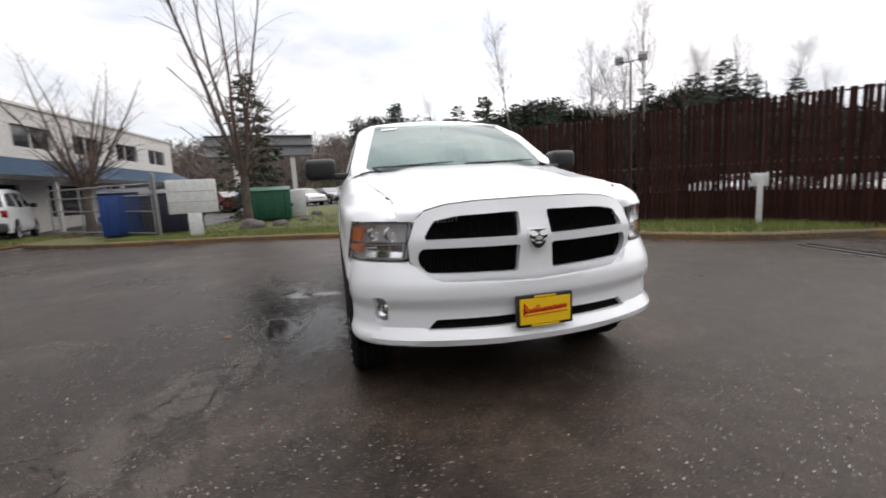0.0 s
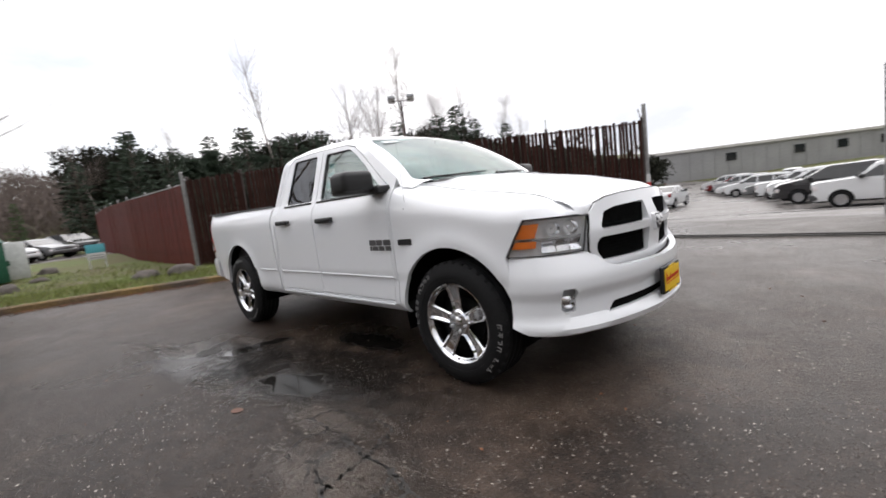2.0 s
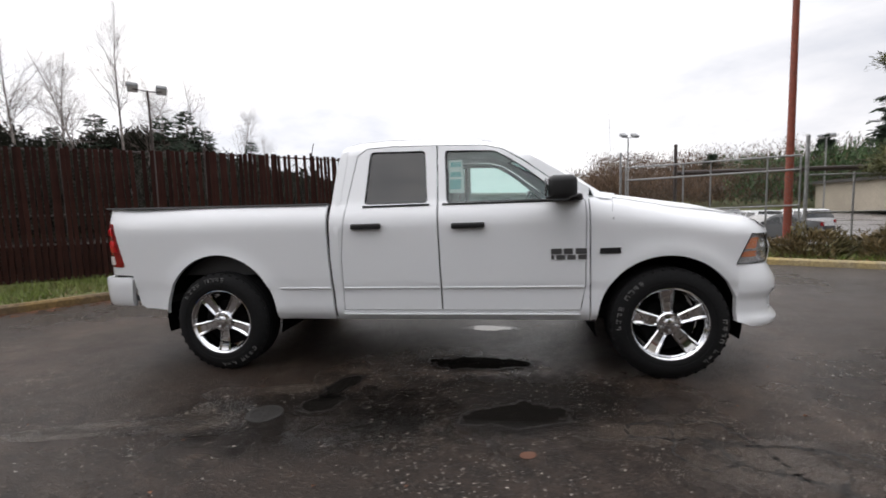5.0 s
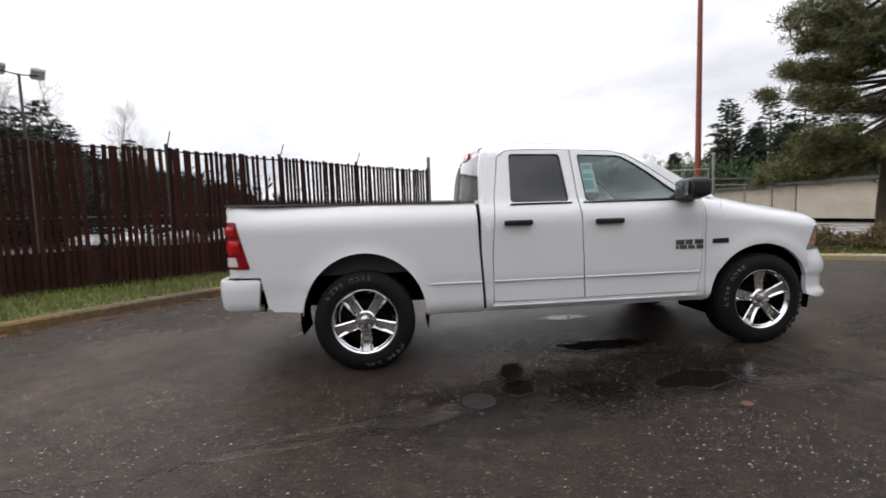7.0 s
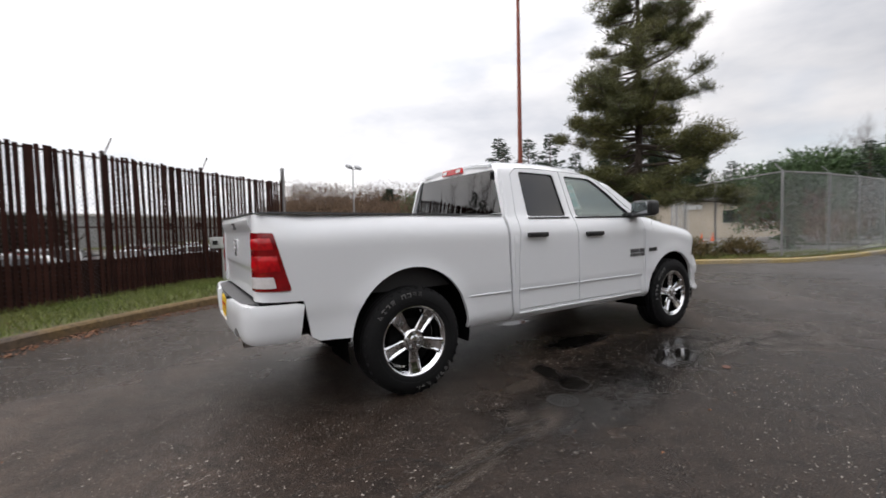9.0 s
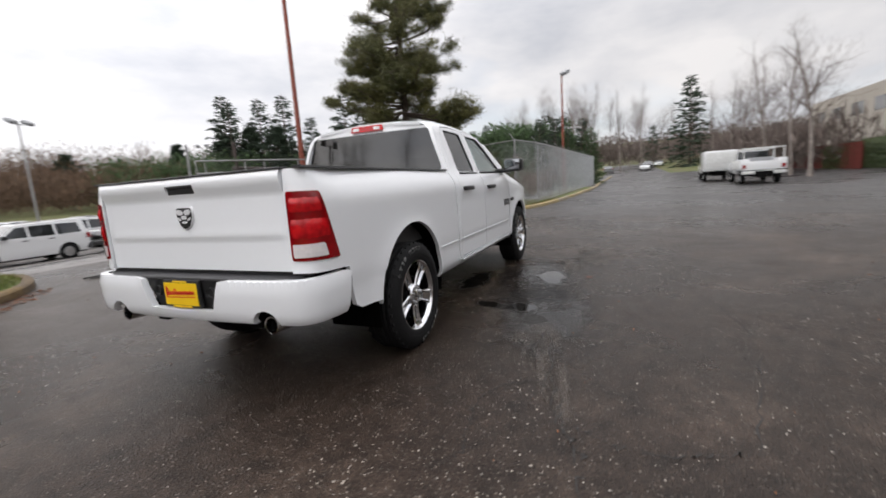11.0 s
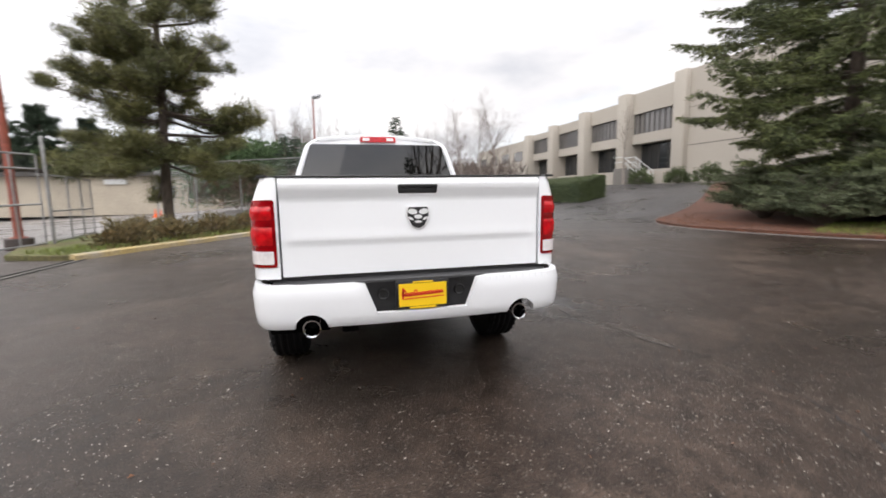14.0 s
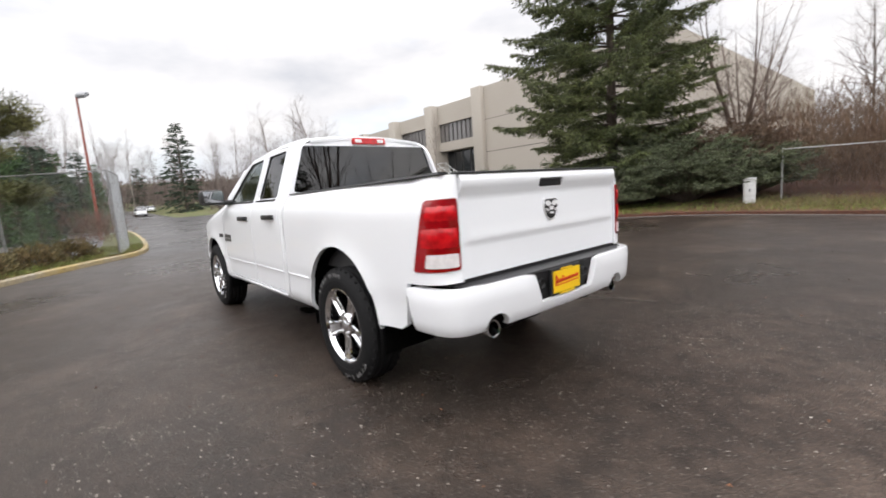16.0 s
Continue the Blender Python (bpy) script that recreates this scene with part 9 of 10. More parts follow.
# brush and far woods: masses of upright twigs
def brush(name, label, spots, h, seed, material, per=60, w=0.05, spread=1.6, category="brush", blade=None):
    rng = np.random.default_rng(seed)
    P, D, Ls = [], [], []
    for x, y in spots:
        m = per
        hh = h * rng.uniform(0.6, 1.15)
        q = np.column_stack([rng.normal(0, spread, m) + x, rng.normal(0, spread, m) + y, np.sqrt(rng.uniform(0.0, 1.0, m)) * hh * np.exp(-0.5 * (rng.normal(0, 0.5, m)) ** 2) + gz(x, y)])
        P.append(q)
        D.append(rng.normal(0, 0.35, (m, 3)) + np.array((0, 0, 1.0)))
        Ls.append(np.full(m, blade or hh * 0.45))
    v, f = sprays(np.vstack(P), np.vstack(D), np.concatenate(Ls), w, rng)
    return tagged(new(name, pydata(name, v.tolist(), f.tolist(), material)), label, category, kind="stuff")


def arc(az0, az1, d0, d1, n, seed):
    r = random.Random(seed)
    return [polar(r.uniform(az0, az1), r.uniform(d0, d1)) for _ in range(n)]


brush("far_woods", "leafless brown woods beyond the car lot", arc(20, 78, 150, 190, 320, 1), 15.0, 1, M["thicket"], 280, 0.07, 2.6, "woods", 1.3)
brush("far_woods", "brown leafless woods at the far edge of the lot", arc(36, 80, 98, 150, 330, 15), 8.5, 15, M["thicket"], 230, 0.07, 2.4, "woods", 1.2)
brush("far_woods", "leafless brown woods on the western hill", arc(150, 207, 75, 150, 420, 2), 8.0, 2, M["twig_far"], 190, 0.09, 2.6, "woods", 1.3)
brush("far_woods", "dark mixed woods behind the fence", arc(114, 163, 36, 62, 240, 3), 5.6, 3, M["woods_dark"], 240, 0.12, 2.0, "woods", 0.9)
brush("far_woods", "leafless brown woods at the end of the road", arc(-20, 24, 110, 190, 260, 4), 8.0, 4, M["twig_far"], 190, 0.09, 2.8, "woods", 1.4)
brush("far_woods", "low green and brown woods across the lot", arc(10, 62, 96, 125, 220, 5), 10.0, 5, M["needle_green"], 200, 0.12, 2.2, "woods", 1.0)
brush("brambles", "tangled brown brambles and dead stems behind the bed", [(rt.uniform(-16, 0.5), rt.uniform(-26, -16.5)) for _ in range(200)], 3.3, 6, M["thicket"], 170, 0.008, 0.8, blade=0.6)
brush("brambles", "low tangle of brown stems behind the wire fence", [(rt.uniform(-15, -0.8), rt.uniform(-18.5, -16.4)) for _ in range(110)], 1.9, 7, M["thicket"], 220, 0.008, 0.5, blade=0.45)
blades("dry_grass", [(rt.uniform(-15, 0.4), rt.uniform(-16.4, -13.6)) for _ in range(9000)], M["shrub"], "pale dry grass before the wire fence", "grass", (0.08, 0.30), 0.008, 0.5, 14, 0.10)
brush("brush", "thin leafless brush along the road", [(rt.uniform(33, 75), rt.uniform(-17, -14)) for _ in range(110)], 3.2, 8, M["twig_far"], 60, 0.05, 0.9)
brush("brush", "brown brush behind the grey fence", [(rt.uniform(16, 21), rt.uniform(1.4, 2.4)) for _ in range(16)], 1.6, 9, M["bramble"], 90, 0.008, 0.4, blade=0.4)

# clipped hedge by the driveway
def hedge_box(name, label, a, b, w, h, n, seed, leaf):
    rng = np.random.default_rng(seed)
    a, b = np.array(a), np.array(b)
    d = b - a
    L = np.linalg.norm(d)
    u = d / L
    s = np.array((-u[1], u[0]))
    p = rng.uniform(0, 1, (n, 3))
    face = rng.integers(0, 5, n)
    p[face == 0, 1], p[face == 1, 1], p[face >= 3, 2], p[face == 2, 0] = 0, 1, 1, 0
    xy = a + u * (p[:, :1] * L) + s * ((p[:, 1:2] - 0.5) * w)
    z = np.array([gz(x, y) for x, y in xy]) + p[:, 2] * h
    pos = np.column_stack([xy, z]) + rng.normal(0, 0.05, (n, 3))
    v, f = sprays(pos, rng.normal(0, 1, (n, 3)), 0.09, 0.024, rng)
    t = thing(name, label, "hedge")
    part("foliage", pydata("foliage", v.tolist(), f.tolist(), leaf), None, t)
    # added dark solid block that stands for the shade inside the hedge
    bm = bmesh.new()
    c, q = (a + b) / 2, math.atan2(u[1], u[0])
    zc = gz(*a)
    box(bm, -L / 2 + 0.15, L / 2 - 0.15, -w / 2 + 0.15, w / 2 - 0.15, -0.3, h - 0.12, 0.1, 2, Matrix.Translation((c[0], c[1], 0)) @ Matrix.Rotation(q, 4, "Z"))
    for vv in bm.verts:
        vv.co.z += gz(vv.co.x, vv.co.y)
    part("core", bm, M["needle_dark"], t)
    return t


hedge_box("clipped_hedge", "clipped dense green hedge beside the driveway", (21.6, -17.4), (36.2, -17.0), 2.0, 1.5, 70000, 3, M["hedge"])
for x, y, s in ((31.5, -24.0, 0.7), (24.2, -23.4, 0.9), (20.5, -23.6, 0.8), (18.0, -23.8, 0.9), (34, -23.8, 0.6)):
    shrub("round_shrub", "rounded green shrub by the building", x, y, s * 1.1, s, s * 1.2, 2200, M["hedge"], int(x * 10), 0.15, 0.03)
for i, (x, y, rx) in enumerate(((7.0, 5.6, 0.9), (8.3, 5.0, 0.9), (9.7, 4.2, 1.0), (11.0, 3.4, 0.9), (9.2, 6.2, 0.9), (12.4, 2.7, 0.7))):
    shrub("low_shrub", "low brown-green shrub in the planted strip", x, y, rx, 0.65, 0.55, 2400, M["shrub"], 90 + i, 0.14, 0.016)
# brown board fence behind the street trees
bf = thing("board_fence", "low red-brown board fence along the road", "fence")
bm = bmesh.new()
box(bm, -0.17, 0.17, -0.015, 0.015, 0.0, 1.7, 0.008)
bmesh_board = mesh_of(bm, "board", M["slat_red"], 0)
for k in range(100):
    o = part("board", bmesh_board, None, bf)
    o.matrix_local = Matrix.Translation((30.5 + k * 0.36, -16.0 - 0.01 * k, gz(30.5 + k * 0.36, -16.0)))

# ---------------------------------------------------------------- parked vehicles
def car_wheel_mesh():
    bm = bmesh.new()
    lathe(bm, [(-0.1, 0.2), (-0.1, 0.30), (-0.08, 0.335), (0.08, 0.335), (0.1, 0.30), (0.1, 0.21), (0.08, 0.20)], 28, "Y")
    tyre = mesh_of(bm, "tyre", M["tyre"], 40)
    bm = bmesh.new()
    lathe(bm, [(0.085, 0.205), (0.09, 0.195), (0.05, 0.18), (0.05, 0.001)], 28, "Y")
    for k in range(7):
        m = Matrix.Rotation(2 * math.pi * k / 7, 4, "Y")
        box(bm, 0.02, 0.195, 0.05, 0.085, -0.022, 0.022, m=m)
    return tyre, mesh_of(bm, "rim", M["chrome_dull"], 40)


CAR_TYRE, CAR_RIM = car_wheel_mesh()


def car(name, label, paint, kind, m, group="cars in the lot"):
    """A parked car, nose towards +x: side skins with window openings, skin over the top, glass, lamps, wheels."""
    if kind == "suv":
        top = [(2.16, 0.78), (2.14, 0.98), (2.02, 1.03), (0.98, 1.12), (0.90, 1.14), (0.34, 1.60), (0.20, 1.635), (-0.9, 1.66), (-1.95, 1.63), (-2.05, 1.60), (-2.16, 1.12), (-2.19, 0.95), (-2.20, 0.62)]
        glass = ((4, 5), (9, 10))
        wins = [[(0.78, 1.13), (0.30, 1.52), (-0.02, 1.54), (-0.02, 1.11)], [(-0.10, 1.11), (-0.10, 1.545), (-0.92, 1.55), (-0.92, 1.10)], [(-1.0, 1.10), (-1.0, 1.55), (-1.82, 1.53), (-1.90, 1.12)]]
        wb2, half, belt = 1.32, 0.88, 1.08
    elif kind == "sedan":
        top = [(2.30, 0.62), (2.26, 0.74), (2.05, 0.83), (1.10, 0.97), (1.0, 0.98), (0.22, 1.38), (0.0, 1.42), (-0.8, 1.41), (-1.0, 1.37), (-1.62, 1.06), (-2.25, 1.02), (-2.32, 0.9), (-2.33, 0.60)]
        glass = ((4, 5), (8, 9))
        wins = [[(0.82, 0.98), (0.20, 1.29), (-0.15, 1.32), (-0.15, 0.96)], [(-0.22, 0.96), (-0.22, 1.32), (-0.80, 1.30), (-1.22, 1.04), (-1.18, 0.97)]]
        wb2, half, belt = 1.38, 0.88, 0.94
    else:  # minivan-like crossover
        top = [(2.32, 0.66), (2.28, 0.86), (2.10, 0.98), (1.35, 1.12), (1.25, 1.14), (0.45, 1.60), (0.25, 1.64), (-1.0, 1.67), (-1.9, 1.62), (-2.05, 1.56), (-2.30, 1.10), (-2.33, 0.9), (-2.34, 0.60)]
        glass = ((4, 5), (9, 10))
        wins = [[(1.05, 1.13), (0.42, 1.51), (0.05, 1.54), (0.05, 1.09)], [(-0.03, 1.09), (-0.03, 1.545), (-0.95, 1.55), (-0.95, 1.08)], [(-1.03, 1.08), (-1.03, 1.55), (-1.75, 1.50), (-2.02, 1.12)]]
        wb2, half, belt = 1.45, 0.91, 1.05
    t = thing(name, label, "car", group=group, at=m)

    def wy(x, z):
        w = half - 0.05 * (abs(x) / 2.2) ** 4 * 2
        w -= 0.05 * max(0.0, 0.45 - z) / 0.2
        if z > belt:
            w -= (z - belt) * 0.32
        return w

    low = [(-2.2, 0.30)] + arch(-wb2, 0.33, 0.39, 0.40, 184, -4, 14) + arch(wb2, 0.33, 0.39, 0.40, 184, -4, 14) + [(2.1, 0.30)]
    sill = [(x, z) for x, z in low]
    outline = sill + [(top[0][0] - 0.02, 0.45)] + top + [(top[-1][0] + 0.01, 0.45)]
    for s in (-1, 1):
        side = part("side", panel(outline, [rounded(w, 0.04, 2) for w in wins], lambda x, z, d, s=s: Vector((x, s * (wy(x, z) - d), z)), 0.04, 0.16, s > 0), paint, t)
        for w in wins:
            part("side_window", panel(rounded(w, 0.04, 2), [], lambda x, z, d, s=s: Vector((x, s * (wy(x, z) - 0.015 - d), z)), 0.01, 0.5, s > 0), M["car_glass"], t)
        for hx in ([wins[0][-1][0] + 0.12, wins[1][-1][0] + 0.15]):
            bm = bmesh.new()
            yy = s * (wy(hx, belt - 0.1) + 0.012)
            box(bm, hx - 0.09, hx + 0.09, yy - 0.015, yy + 0.015, belt - 0.12, belt - 0.085, 0.01)
            part("door_handle", bm, M["black"] if kind == "suv" else paint, side)
        bm = bmesh.new()
        yy = s * (half - 0.03)
        box(bm, wins[0][0][0] - 0.12, wins[0][0][0] + 0.06, min(yy, yy + s * 0.2), max(yy, yy + s * 0.2), belt + 0.02, belt + 0.17, 0.04, 3)
        part("door_mirror", bm, M["black"], t)
        bm = bmesh.new()
        yy = s * 0.62
        box(bm, top[0][0] - 0.18, top[0][0] + 0.005, min(yy, yy + s * 0.2), max(yy, yy + s * 0.2), top[1][1] - 0.26, top[1][1] - 0.08, 0.03)
        part("head_lamp", bm, M["lamp_white"], t, "clear head lamp")
        bm = bmesh.new()
        yy = s * 0.66
        box(bm, top[-1][0] - 0.012, top[-1][0] + 0.15, min(yy, yy + s * 0.18), max(yy, yy + s * 0.18), top[-2][1] - 0.12, top[-2][1] + 0.10, 0.02)
        part("tail_lamp", bm, M["red_lens"], t, "red tail lamp")
    # skin over the top, strip by strip
    for k in range(len(top) - 1):
        (xa, za), (xb, zb) = top[k], top[k + 1]
        bm = bmesh.new()
        rows = []
        for tt in (0.0, 0.5, 1.0):
            x, z = xa + (xb - xa) * tt, za + (zb - za) * tt
            row = []
            for yy in np.linspace(-1, 1, 9):
                w = wy(x, z)
                crown = 0.025 * (1 - yy * yy)
                bow = 0.10 * (1 - yy * yy) * (1 if k < 4 else -1 if k > 8 else 0)
                row.append(bm.verts.new((x + bow * (1 if k < 5 or k > 8 else 0.3), yy * w, z + crown)))
            rows.append(row)
        for r0, r1 in zip(rows, rows[1:]):
            for j in range(8):
                bm.faces.new((r0[j], r0[j + 1], r1[j + 1], r1[j]))
        isg = any(k == g[0] for g in glass)
        part("windscreen" if isg and k < 6 else "rear_window" if isg else "bonnet" if k in (1, 2, 3) else "roof" if 4 < k < 9 else "end_skin", bm, M["car_glass"] if isg else paint, t, smooth=60)
    bm = bmesh.new()
    fx = top[0][0]
    box(bm, fx - 0.12, fx + 0.09, -0.42, 0.42, top[1][1] - 0.26, top[1][1] - 0.10, 0.02)
    part("grille", bm, M["black"], t)
    bm = bmesh.new()
    box(bm, fx - 0.2, fx + 0.12, -0.80, 0.80, 0.33, 0.58, 0.06, 3)
    part("front_bumper", bm, M["grey_plastic"] if kind != "sedan" else paint, t)
    bm = bmesh.new()
    box(bm, top[-1][0] - 0.08, top[-1][0] + 0.2, -0.80, 0.80, 0.34, 0.62, 0.06, 3)
    part("rear_bumper", bm, M["grey_plastic"] if kind != "sedan" else paint, t)
    bm = bmesh.new()
    box(bm, -2.0, 2.0, -0.72, 0.72, 0.24, 0.50)
    box(bm, -1.7, 0.7, -0.70, 0.70, 0.5, 1.02)
    part("underbody", bm, M["dark"], t)
    for x in (-wb2, wb2):
        for s in (-1, 1):
            w = new("wheel")
            w.parent = t
            w.matrix_local = Matrix.Translation((x, s * (half - 0.12), 0.335)) @ Matrix.Rotation(math.pi if s < 0 else 0, 4, "Z")
            part("tyre", CAR_TYRE, None, w)
            part("rim", CAR_RIM, None, w)
    return t


def park(x, y, yaw):
    return Matrix.Translation((x, y, gz(x, y))) @ Matrix.Rotation(radians(yaw), 4, "Z")


suv_w = car("suv", "white boxy four-door SUV parked behind the gate", M["car_white"], "suv", park(4.45, 20.4, 180))
suv_k = car("suv", "black SUV parked in the lot", M["car_black"], "suv", park(-16.5, 45.5, 176))
suv_s = car("suv", "silver SUV parked in the lot", M["car_silver"], "suv", park(9.6, 20.6, 186))
sed_w = car("sedan", "white sedan parked in the lot", M["car_white"], "sedan", park(0.9, 33.2, 184))
sed_g = car("sedan", "grey sedan parked in the lot", M["car_grey"], "sedan", park(-0.3, 36.4, 184))
cro_k = car("crossover", "black crossover parked in the lot", M["car_black"], "cross", park(3.0, 23.8, 183))
cro_w = car("crossover", "white crossover parked in the lot", M["car_white"], "cross", park(7.6, 24.2, 184))
rc = random.Random(9)
red_car = car("sedan", "dark red sedan parked in the lot", M["car_red"], "sedan", park(-11.5, 33.5, 176))
pool = [suv_w, suv_k, suv_s, sed_w, sed_g, cro_k, cro_w]
for row_y, x0, x1 in ((27.6, -22, -1), (27.6, 6.4, 22), (41, -26, 30), (54, -26, 34)):
    x = x0
    while x < x1:
        if abs(x - (4.45 - 0.35 * (row_y - 20.4))) < 5.5:
            x += 2.75
            continue
        copy_thing(rc.choice(pool), park(x, row_y + rc.uniform(-0.3, 0.3), rc.choice((90, -90)) + rc.uniform(-2, 2)))
        x += 2.75
for k, src in enumerate((cro_w, suv_w, None, None, cro_w, sed_w, suv_s, red_car, cro_w)):
    if src:
        copy_thing(src, park(2.3 - 1.12 * k, 26.9 + 3.15 * k, 183))
for x, y, yaw in ((14.4, 20.6, 186), (12.7, 24.3, 184), (-9.0, 21.0, 178)):
    copy_thing(rc.choice(pool), park(x, y, yaw))
# on the shop's forecourt and far along the roads
van = car("van", "white van parked on the forecourt", M["car_white"], "cross", park(-16.8, -14.7, 200) @ Matrix.Diagonal((1.1, 1.1, 1.25, 1)), "vehicles by the shop")
pick = copy_thing(suv_s, park(-21.5, -10.6, 190))
blue = car("sedan", "blue sedan parked by the shop", M["car_blue"], "sedan", park(-27.5, -6.6, 215), "vehicles by the shop")
red = car("sedan", "dark red sedan parked by the shop", M["car_red"], "sedan", park(-29.5, -8.8, 215), "vehicles by the shop")
for x, y, yaw, src in ((-33, -3.5, 30, sed_w), (-36, -1.5, 30, sed_g), (-40, 0.5, 20, cro_k), (-47, -4, 90, sed_w), (-33.5, -10.2, 215, sed_w), (90, -6, 180, sed_w), (100, -7, 180, cro_k), (112, -10, 170, sed_w), (85, 0.5, 0, sed_g)):
    copy_thing(src, park(x, y, yaw))

# white service pickup by the road, with a box body truck behind it
def service_truck(label, m, tall):
    t = thing("service_truck", label, "truck", group="service trucks by the road", at=m)
    bm = bmesh.new()
    box(bm, 0.4, 2.0, -0.92, 0.92, 0.55, 1.25, 0.06)
    box(bm, 2.0, 3.2, -0.92, 0.92, 0.55, 1.2, 0.12, 3)
    part("cab_body", bm, M["car_white"], t)
    bm = bmesh.new()
    v = box(bm, 0.45, 2.0, -0.84, 0.84, 1.24, 1.86, 0.08, 3)
    for q in bm.verts:
        if q.co.z > 1.6:
            q.co.x = 0.55 + (q.co.x - 0.45) * 0.72
            q.co.y *= 0.9
    part("cab_glass", bm, M["car_glass"], t)
    part("roof", boxes((0.55, 1.70, -0.76, 0.76, 1.85, 1.91), bevel=0.025), M["car_white"], t)
    if tall:
        part("box_body", boxes((-3.2, 0.38, -1.0, 1.0, 0.72, 2.15), bevel=0.08), M["car_white"], t)
        part("rear_door", boxes((-3.24, -3.21, -0.92, 0.92, 0.82, 2.05), bevel=0.01), M["white_metal"], t)
    else:
        for s in (-1, 1):
            b = part("tool_locker", boxes((-2.6, 0.35, min(s * 0.62, s * 1.05), max(s * 0.62, s * 1.05), 0.78, 1.38), bevel=0.02), M["car_white"], t)
            for k in range(3):
                part("locker_door", boxes((-2.5 + k * 0.95, -1.62 + k * 0.95, s * 1.06 - 0.012, s * 1.06 + 0.012, 0.84, 1.32), bevel=0.008), M["white_metal"], b)
        part("load_floor", boxes((-2.6, 0.35, -0.62, 0.62, 0.75, 0.82)), M["grey_metal"], t)
        part("tail_board", boxes((-2.66, -2.6, -0.98, 0.98, 0.78, 1.25), bevel=0.015), M["car_white"], t)
        part("step_bumper", boxes((-2.85, -2.66, -1.0, 1.0, 0.55, 0.72), bevel=0.02), M["white_metal"], t)
        for x in (-2.5, -0.1):
            bm = bmesh.new()
            tube(bm, (x, -0.9, 1.38), (x, -0.9, 1.95), 0.03, n=8)
            tube(bm, (x, 0.9, 1.38), (x, 0.9, 1.95), 0.03, n=8)
            tube(bm, (x, -0.95, 1.95), (x, 0.95, 1.95), 0.03, n=8)
            part("ladder_rack", bm, M["white_metal"], t)
        for s in (-1, 1):
            part("tail_lamp", boxes((-2.68, -2.64, min(s * 0.8, s * 0.95), max(s * 0.8, s * 0.95), 0.86, 1.06)), M["red_lens"], t, "red tail lamp")
        part("cargo", boxes((-2.2, -0.4, -0.5, 0.5, 0.82, 1.45), bevel=0.05), M["grey_metal"], t)
    part("chassis", boxes((-2.9, 3.0, -0.4, 0.4, 0.4, 0.7)), M["dark"], t)
    for x in (-1.6, 2.2):
        for s in (-1, 1):
            w = new("wheel")
            w.parent = t
            w.matrix_local = Matrix.Translation((x, s * 0.82, 0.38)) @ Matrix.Rotation(math.pi if s < 0 else 0, 4, "Z") @ Matrix.Diagonal((1.13, 1.13, 1.13, 1))
            part("tyre", CAR_TYRE, None, w)
            part("rim", CAR_RIM, None, w)
    return t


service_truck("white service pickup with tool lockers and a ladder rack", park(26.6, -9.6, -4), False)
service_truck("white box truck parked by the roadside", park(34.5, -8.9, -4), True)

# ---------------------------------------------------------------- bins, signs and small things by the grass strip
def dumpster(name, label, x, y, yaw, w, d, h, paint, lid):
    t = thing(name, label, "dumpster", at=Matrix.Translation((x, y, gz(x, y) + 0.1)) @ Matrix.Rotation(radians(yaw), 4, "Z"))
    bm = bmesh.new()
    box(bm, -d / 2, d / 2, -w / 2, w / 2, 0.08, h, 0.02)
    for v in bm.verts:
        if v.co.z > h * 0.7 and v.co.x > 0:
            v.co.z -= 0.18
    part("body", bm, M[paint], t)
    for k in range(4):
        yy = -w / 2 + w * (k + 0.5) / 4
        part("rib", boxes((d / 2, d / 2 + 0.05, yy - 0.04, yy + 0.04, 0.12, h - 0.25), bevel=0.01), M[paint], t)
    bm = bmesh.new()
    box(bm, -d / 2 - 0.03, d / 2 + 0.05, -w / 2 - 0.03, w / 2 + 0.03, h, h + 0.05, 0.015)
    for v in bm.verts:
        v.co.z -= 0.18 * (v.co.x + d / 2) / d
    part("lid", bm, M[lid], t)
    for s in (-1, 1):
        part("fork_pocket", boxes((-d / 4, d / 4, min(s * w / 2, s * (w / 2 + 0.1)), max(s * w / 2, s * (w / 2 + 0.1)), 0.6, 0.78), bevel=0.01), M[paint], t)
    return t


dumpster("dumpster", "blue steel dumpster with a black lid by the gate", -13.6, -8.6, 20, 1.5, 1.3, 1.75, "blue_bin", "black_lid")
dumpster("dumpster", "dark blue dumpster behind the sign", -13.4, -7.0, 20, 1.9, 1.3, 1.65, "black_lid", "black_lid")
dumpster("dumpster", "green steel dumpster on the grass beside a tree", -17.0, -4.0, 5, 1.8, 1.4, 1.55, "green_bin", "green_bin")
wc = thing("utility_cabinet", "white metal utility cabinet on the grass", "cabinet", at=Matrix.Translation((-18.4, -2.9, gz(-18.4, -2.9) + 0.1)))
part("body", boxes((-0.35, 0.35, -0.4, 0.4, 0, 1.35), bevel=0.02), M["white_metal"], wc)
part("door", boxes((0.35, 0.37, -0.34, 0.34, 0.1, 1.25), bevel=0.008), M["white_metal"], wc)
sg = thing("sign_board", "blank grey-white sign cabinet on a short post", "sign", at=Matrix.Translation((-11.1, -5.6, gz(-11.1, -5.6) + 0.1)) @ Matrix.Rotation(radians(12), 4, "Z"))
part("cabinet", boxes((-0.12, 0.12, -0.72, 0.72, 0.78, 1.88), bevel=0.02), M["white_metal"], sg)
part("post", boxes((-0.13, 0.13, -0.2, 0.2, -0.15, 0.78), bevel=0.01), M["white_metal"], sg)
for z in (1.15, 1.5):
    part("seam", boxes((0.121, 0.126, -0.68, 0.68, z - 0.008, z + 0.008)), M["grey_metal"], sg)
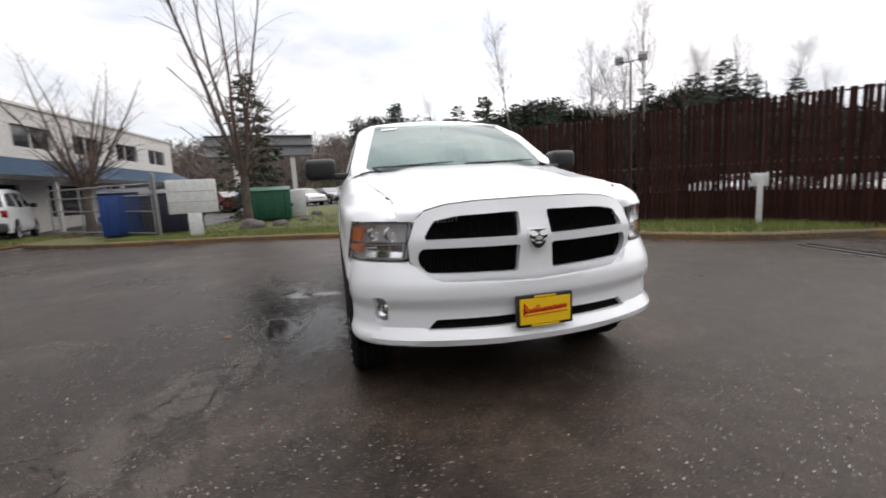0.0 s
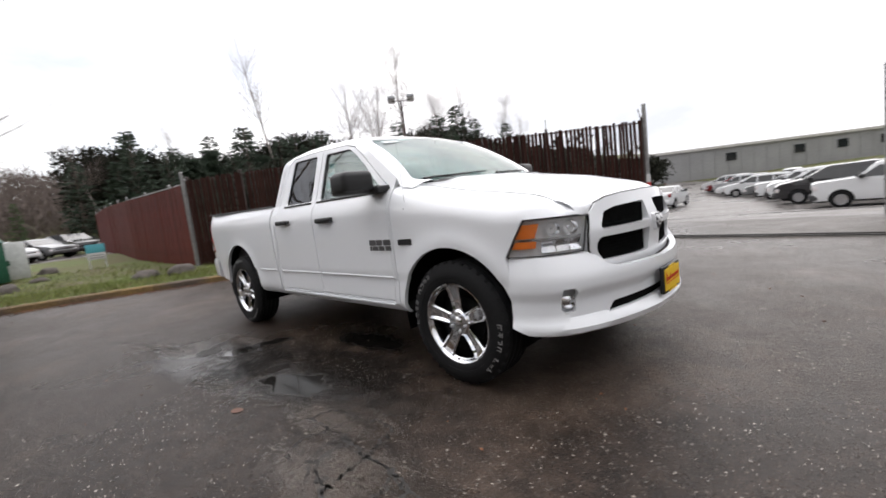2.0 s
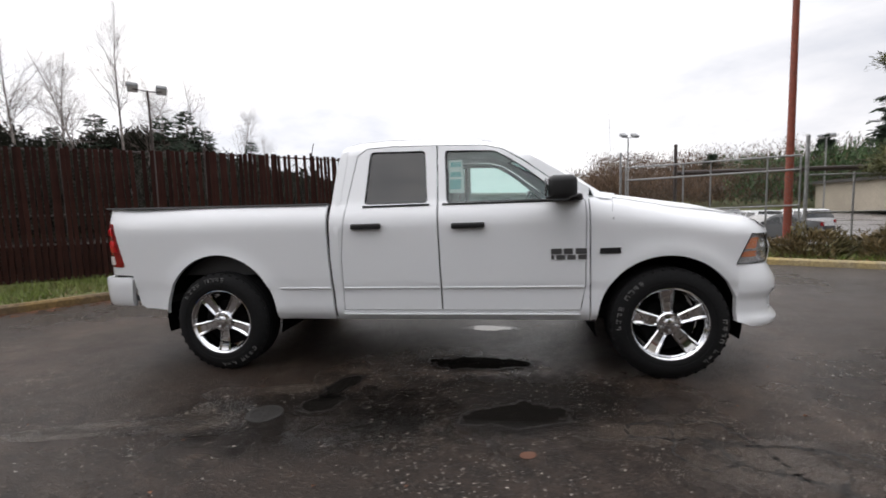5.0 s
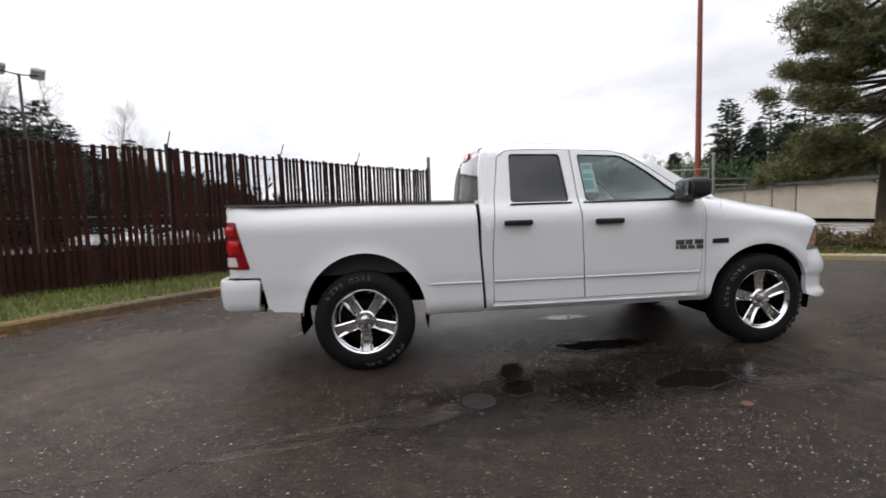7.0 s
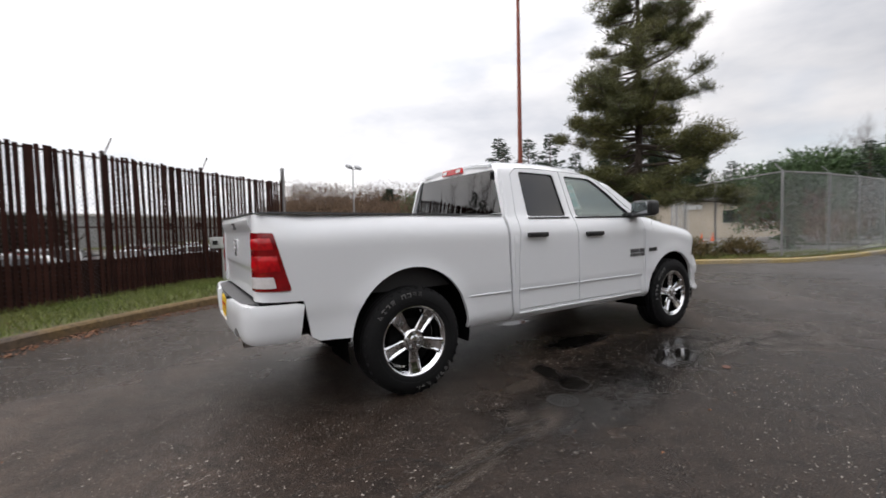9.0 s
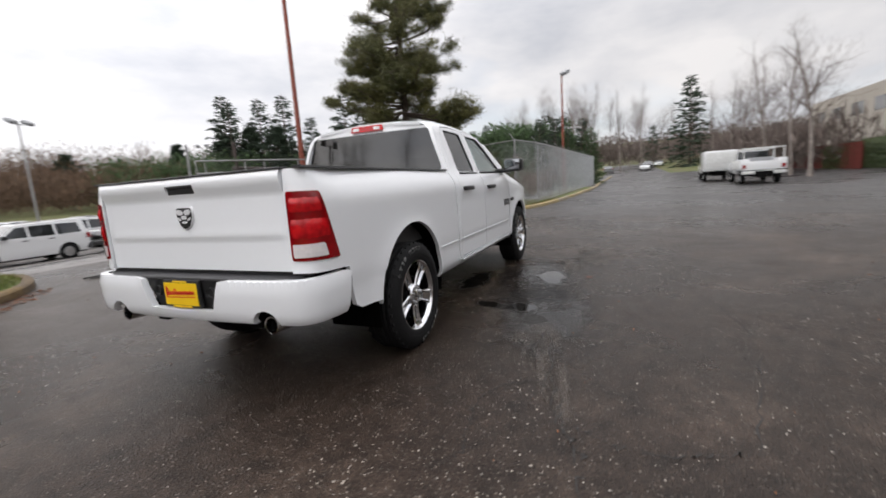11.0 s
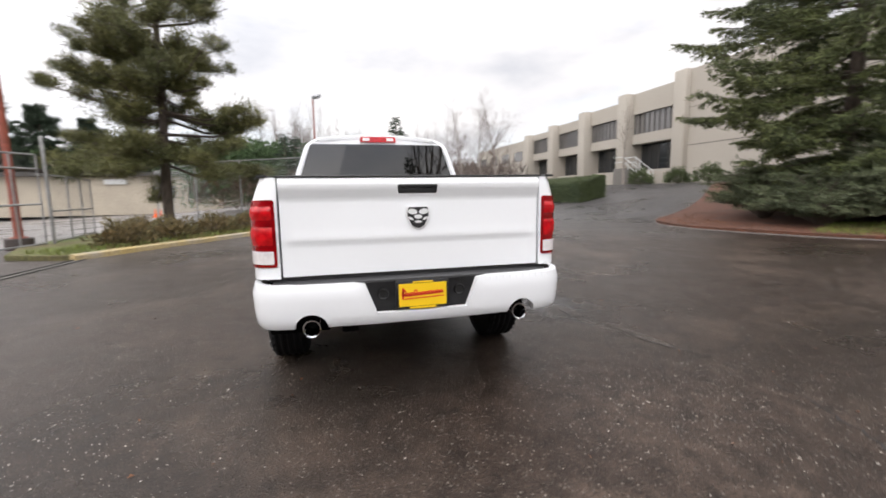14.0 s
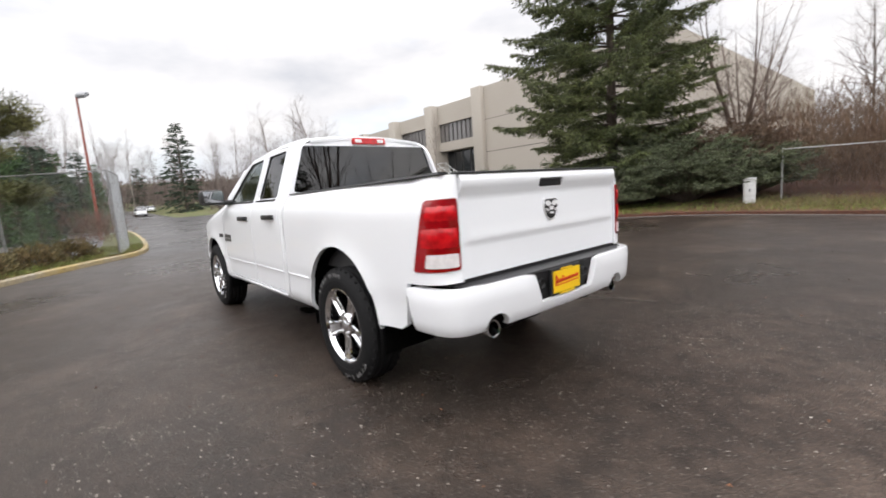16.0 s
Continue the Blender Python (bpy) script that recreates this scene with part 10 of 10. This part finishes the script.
# small yard sign, teal over white
ys = thing("yard_sign", "small teal and white sign on the lawn", "sign", at=Matrix.Translation((-17.6, -0.6, gz(-17.6, -0.6) + 0.1)) @ Matrix.Rotation(radians(-8), 4, "Z"))
part("top_band", boxes((-0.02, 0.02, -0.3, 0.3, 0.62, 0.95), bevel=0.004), M["teal_sign"], ys, "teal band")
part("board", boxes((-0.02, 0.02, -0.3, 0.3, 0.35, 0.615), bevel=0.004), M["white_metal"], ys)
for y in (-0.25, 0.25):
    part("leg", boxes((-0.02, 0.02, y - 0.02, y + 0.02, -0.1, 0.35)), M["white_metal"], ys)
for z in (0.43, 0.52):
    part("print_bar", boxes((0.021, 0.024, -0.22, 0.22, z - 0.015, z + 0.015)), M["grey_metal"], ys)

# swing gate of tube and wire by the forecourt
sgate = thing("swing_gate", "galvanised tube swing gate standing open by the forecourt", "gate")
a, b = Vector((-11.9, -7.1)), Vector((-16.6, -12.6))
for z0, z1 in ((0.25, 0.25), (1.0, 1.1), (1.55, 1.6), (1.95, 1.95)):
    bm = bmesh.new()
    tube(bm, (a.x, a.y, gz(*a) + z0), (b.x, b.y, gz(*b) + z1), 0.028, n=8)
    part("rail", bm, M["galv"], sgate)
for t in (0.0, 0.33, 0.66, 1.0):
    p = a.lerp(b, t)
    bm = bmesh.new()
    tube(bm, (p.x, p.y, gz(*p) + 0.22), (p.x, p.y, gz(*p) + 1.97), 0.028, n=8)
    part("upright", bm, M["galv"], sgate)
part("wire_mesh", lattice([tuple(a), tuple(b)], 1.7, 0.10, 0.002, 0.25), None, sgate, "diamond wire mesh", kind="stuff")
o = round_post("gate_post", 0.06, 2.25, M["galv"], None, Matrix.Translation((-11.8, -6.95, gz(-11.8, -6.95))))
tagged(o, "thick galvanised post of the swing gate", "gate post")


def boulder(x, y, s, seed):
    bm = bmesh.new()
    bmesh.ops.create_icosphere(bm, subdivisions=3, radius=1.0)
    for v in bm.verts:
        k = 1 + 0.30 * noise.noise(v.co * 1.4 + Vector((seed * 3.1, 0, 0))) + 0.1 * noise.noise(v.co * 4 + Vector((seed, 5, 0)))
        v.co = Vector((v.co.x * s * k, v.co.y * s * 0.8 * k, v.co.z * s * 0.55 * k))
    o = part("boulder", bm, M["stone"], smooth=60)
    o.matrix_world = Matrix.Translation((x, y, gz(x, y) + 0.08 + s * 0.2)) @ Matrix.Rotation(seed, 4, "Z")
    return tagged(o, "rounded brown boulder on the grass", "boulder", group="boulders on the grass")


for i, (x, y, s) in enumerate(((-12.8, -4.2, 0.55), (-13.3, -3.2, 0.35), (-9.9, -0.5, 0.35), (-9.4, 0.2, 0.42), (-18.6, -2.0, 0.35), (-15.5, -2.4, 0.25))):
    boulder(x, y, s, i)

# utility box and wire fence in the bed
ub = thing("utility_box", "pale green utility pedestal in the bed", "utility box", at=Matrix.Translation((-0.2, -14.8, gz(-0.2, -14.8) + 0.1)) @ Matrix.Rotation(radians(20), 4, "Z"))
part("body", boxes((-0.17, 0.17, -0.13, 0.13, 0, 0.78), bevel=0.02), M["white_metal"], ub)
part("cap", boxes((-0.19, 0.19, -0.15, 0.15, 0.78, 0.86), bevel=0.03), M["white_metal"], ub)
part("latch", boxes((-0.03, 0.03, 0.13, 0.145, 0.4, 0.5), bevel=0.004), M["grey_metal"], ub)
chain_fence([(-0.9, -15.6), (-5.5, -16.2), (-14, -16.0)], 1.75, 4.5, "thin chain-link fence before the brambles", 0.12, rails=(1.0,))
# traffic cones far in the lot
for x, y in ((34, 14.5), (38, 15.5)):
    c = thing("traffic_cone", "orange traffic cone on the far lot", "traffic cone", group="traffic cones", at=Matrix.Translation((x, y, gz(x, y))))
    bm = bmesh.new()
    lathe(bm, [(0.0, 0.13), (0.03, 0.13), (0.7, 0.03), (0.7, 0.001)], 16, "Z")
    part("cone", bm, M["orange"], c)
    part("base", boxes((-0.18, 0.18, -0.18, 0.18, 0, 0.03)), M["orange"], c)
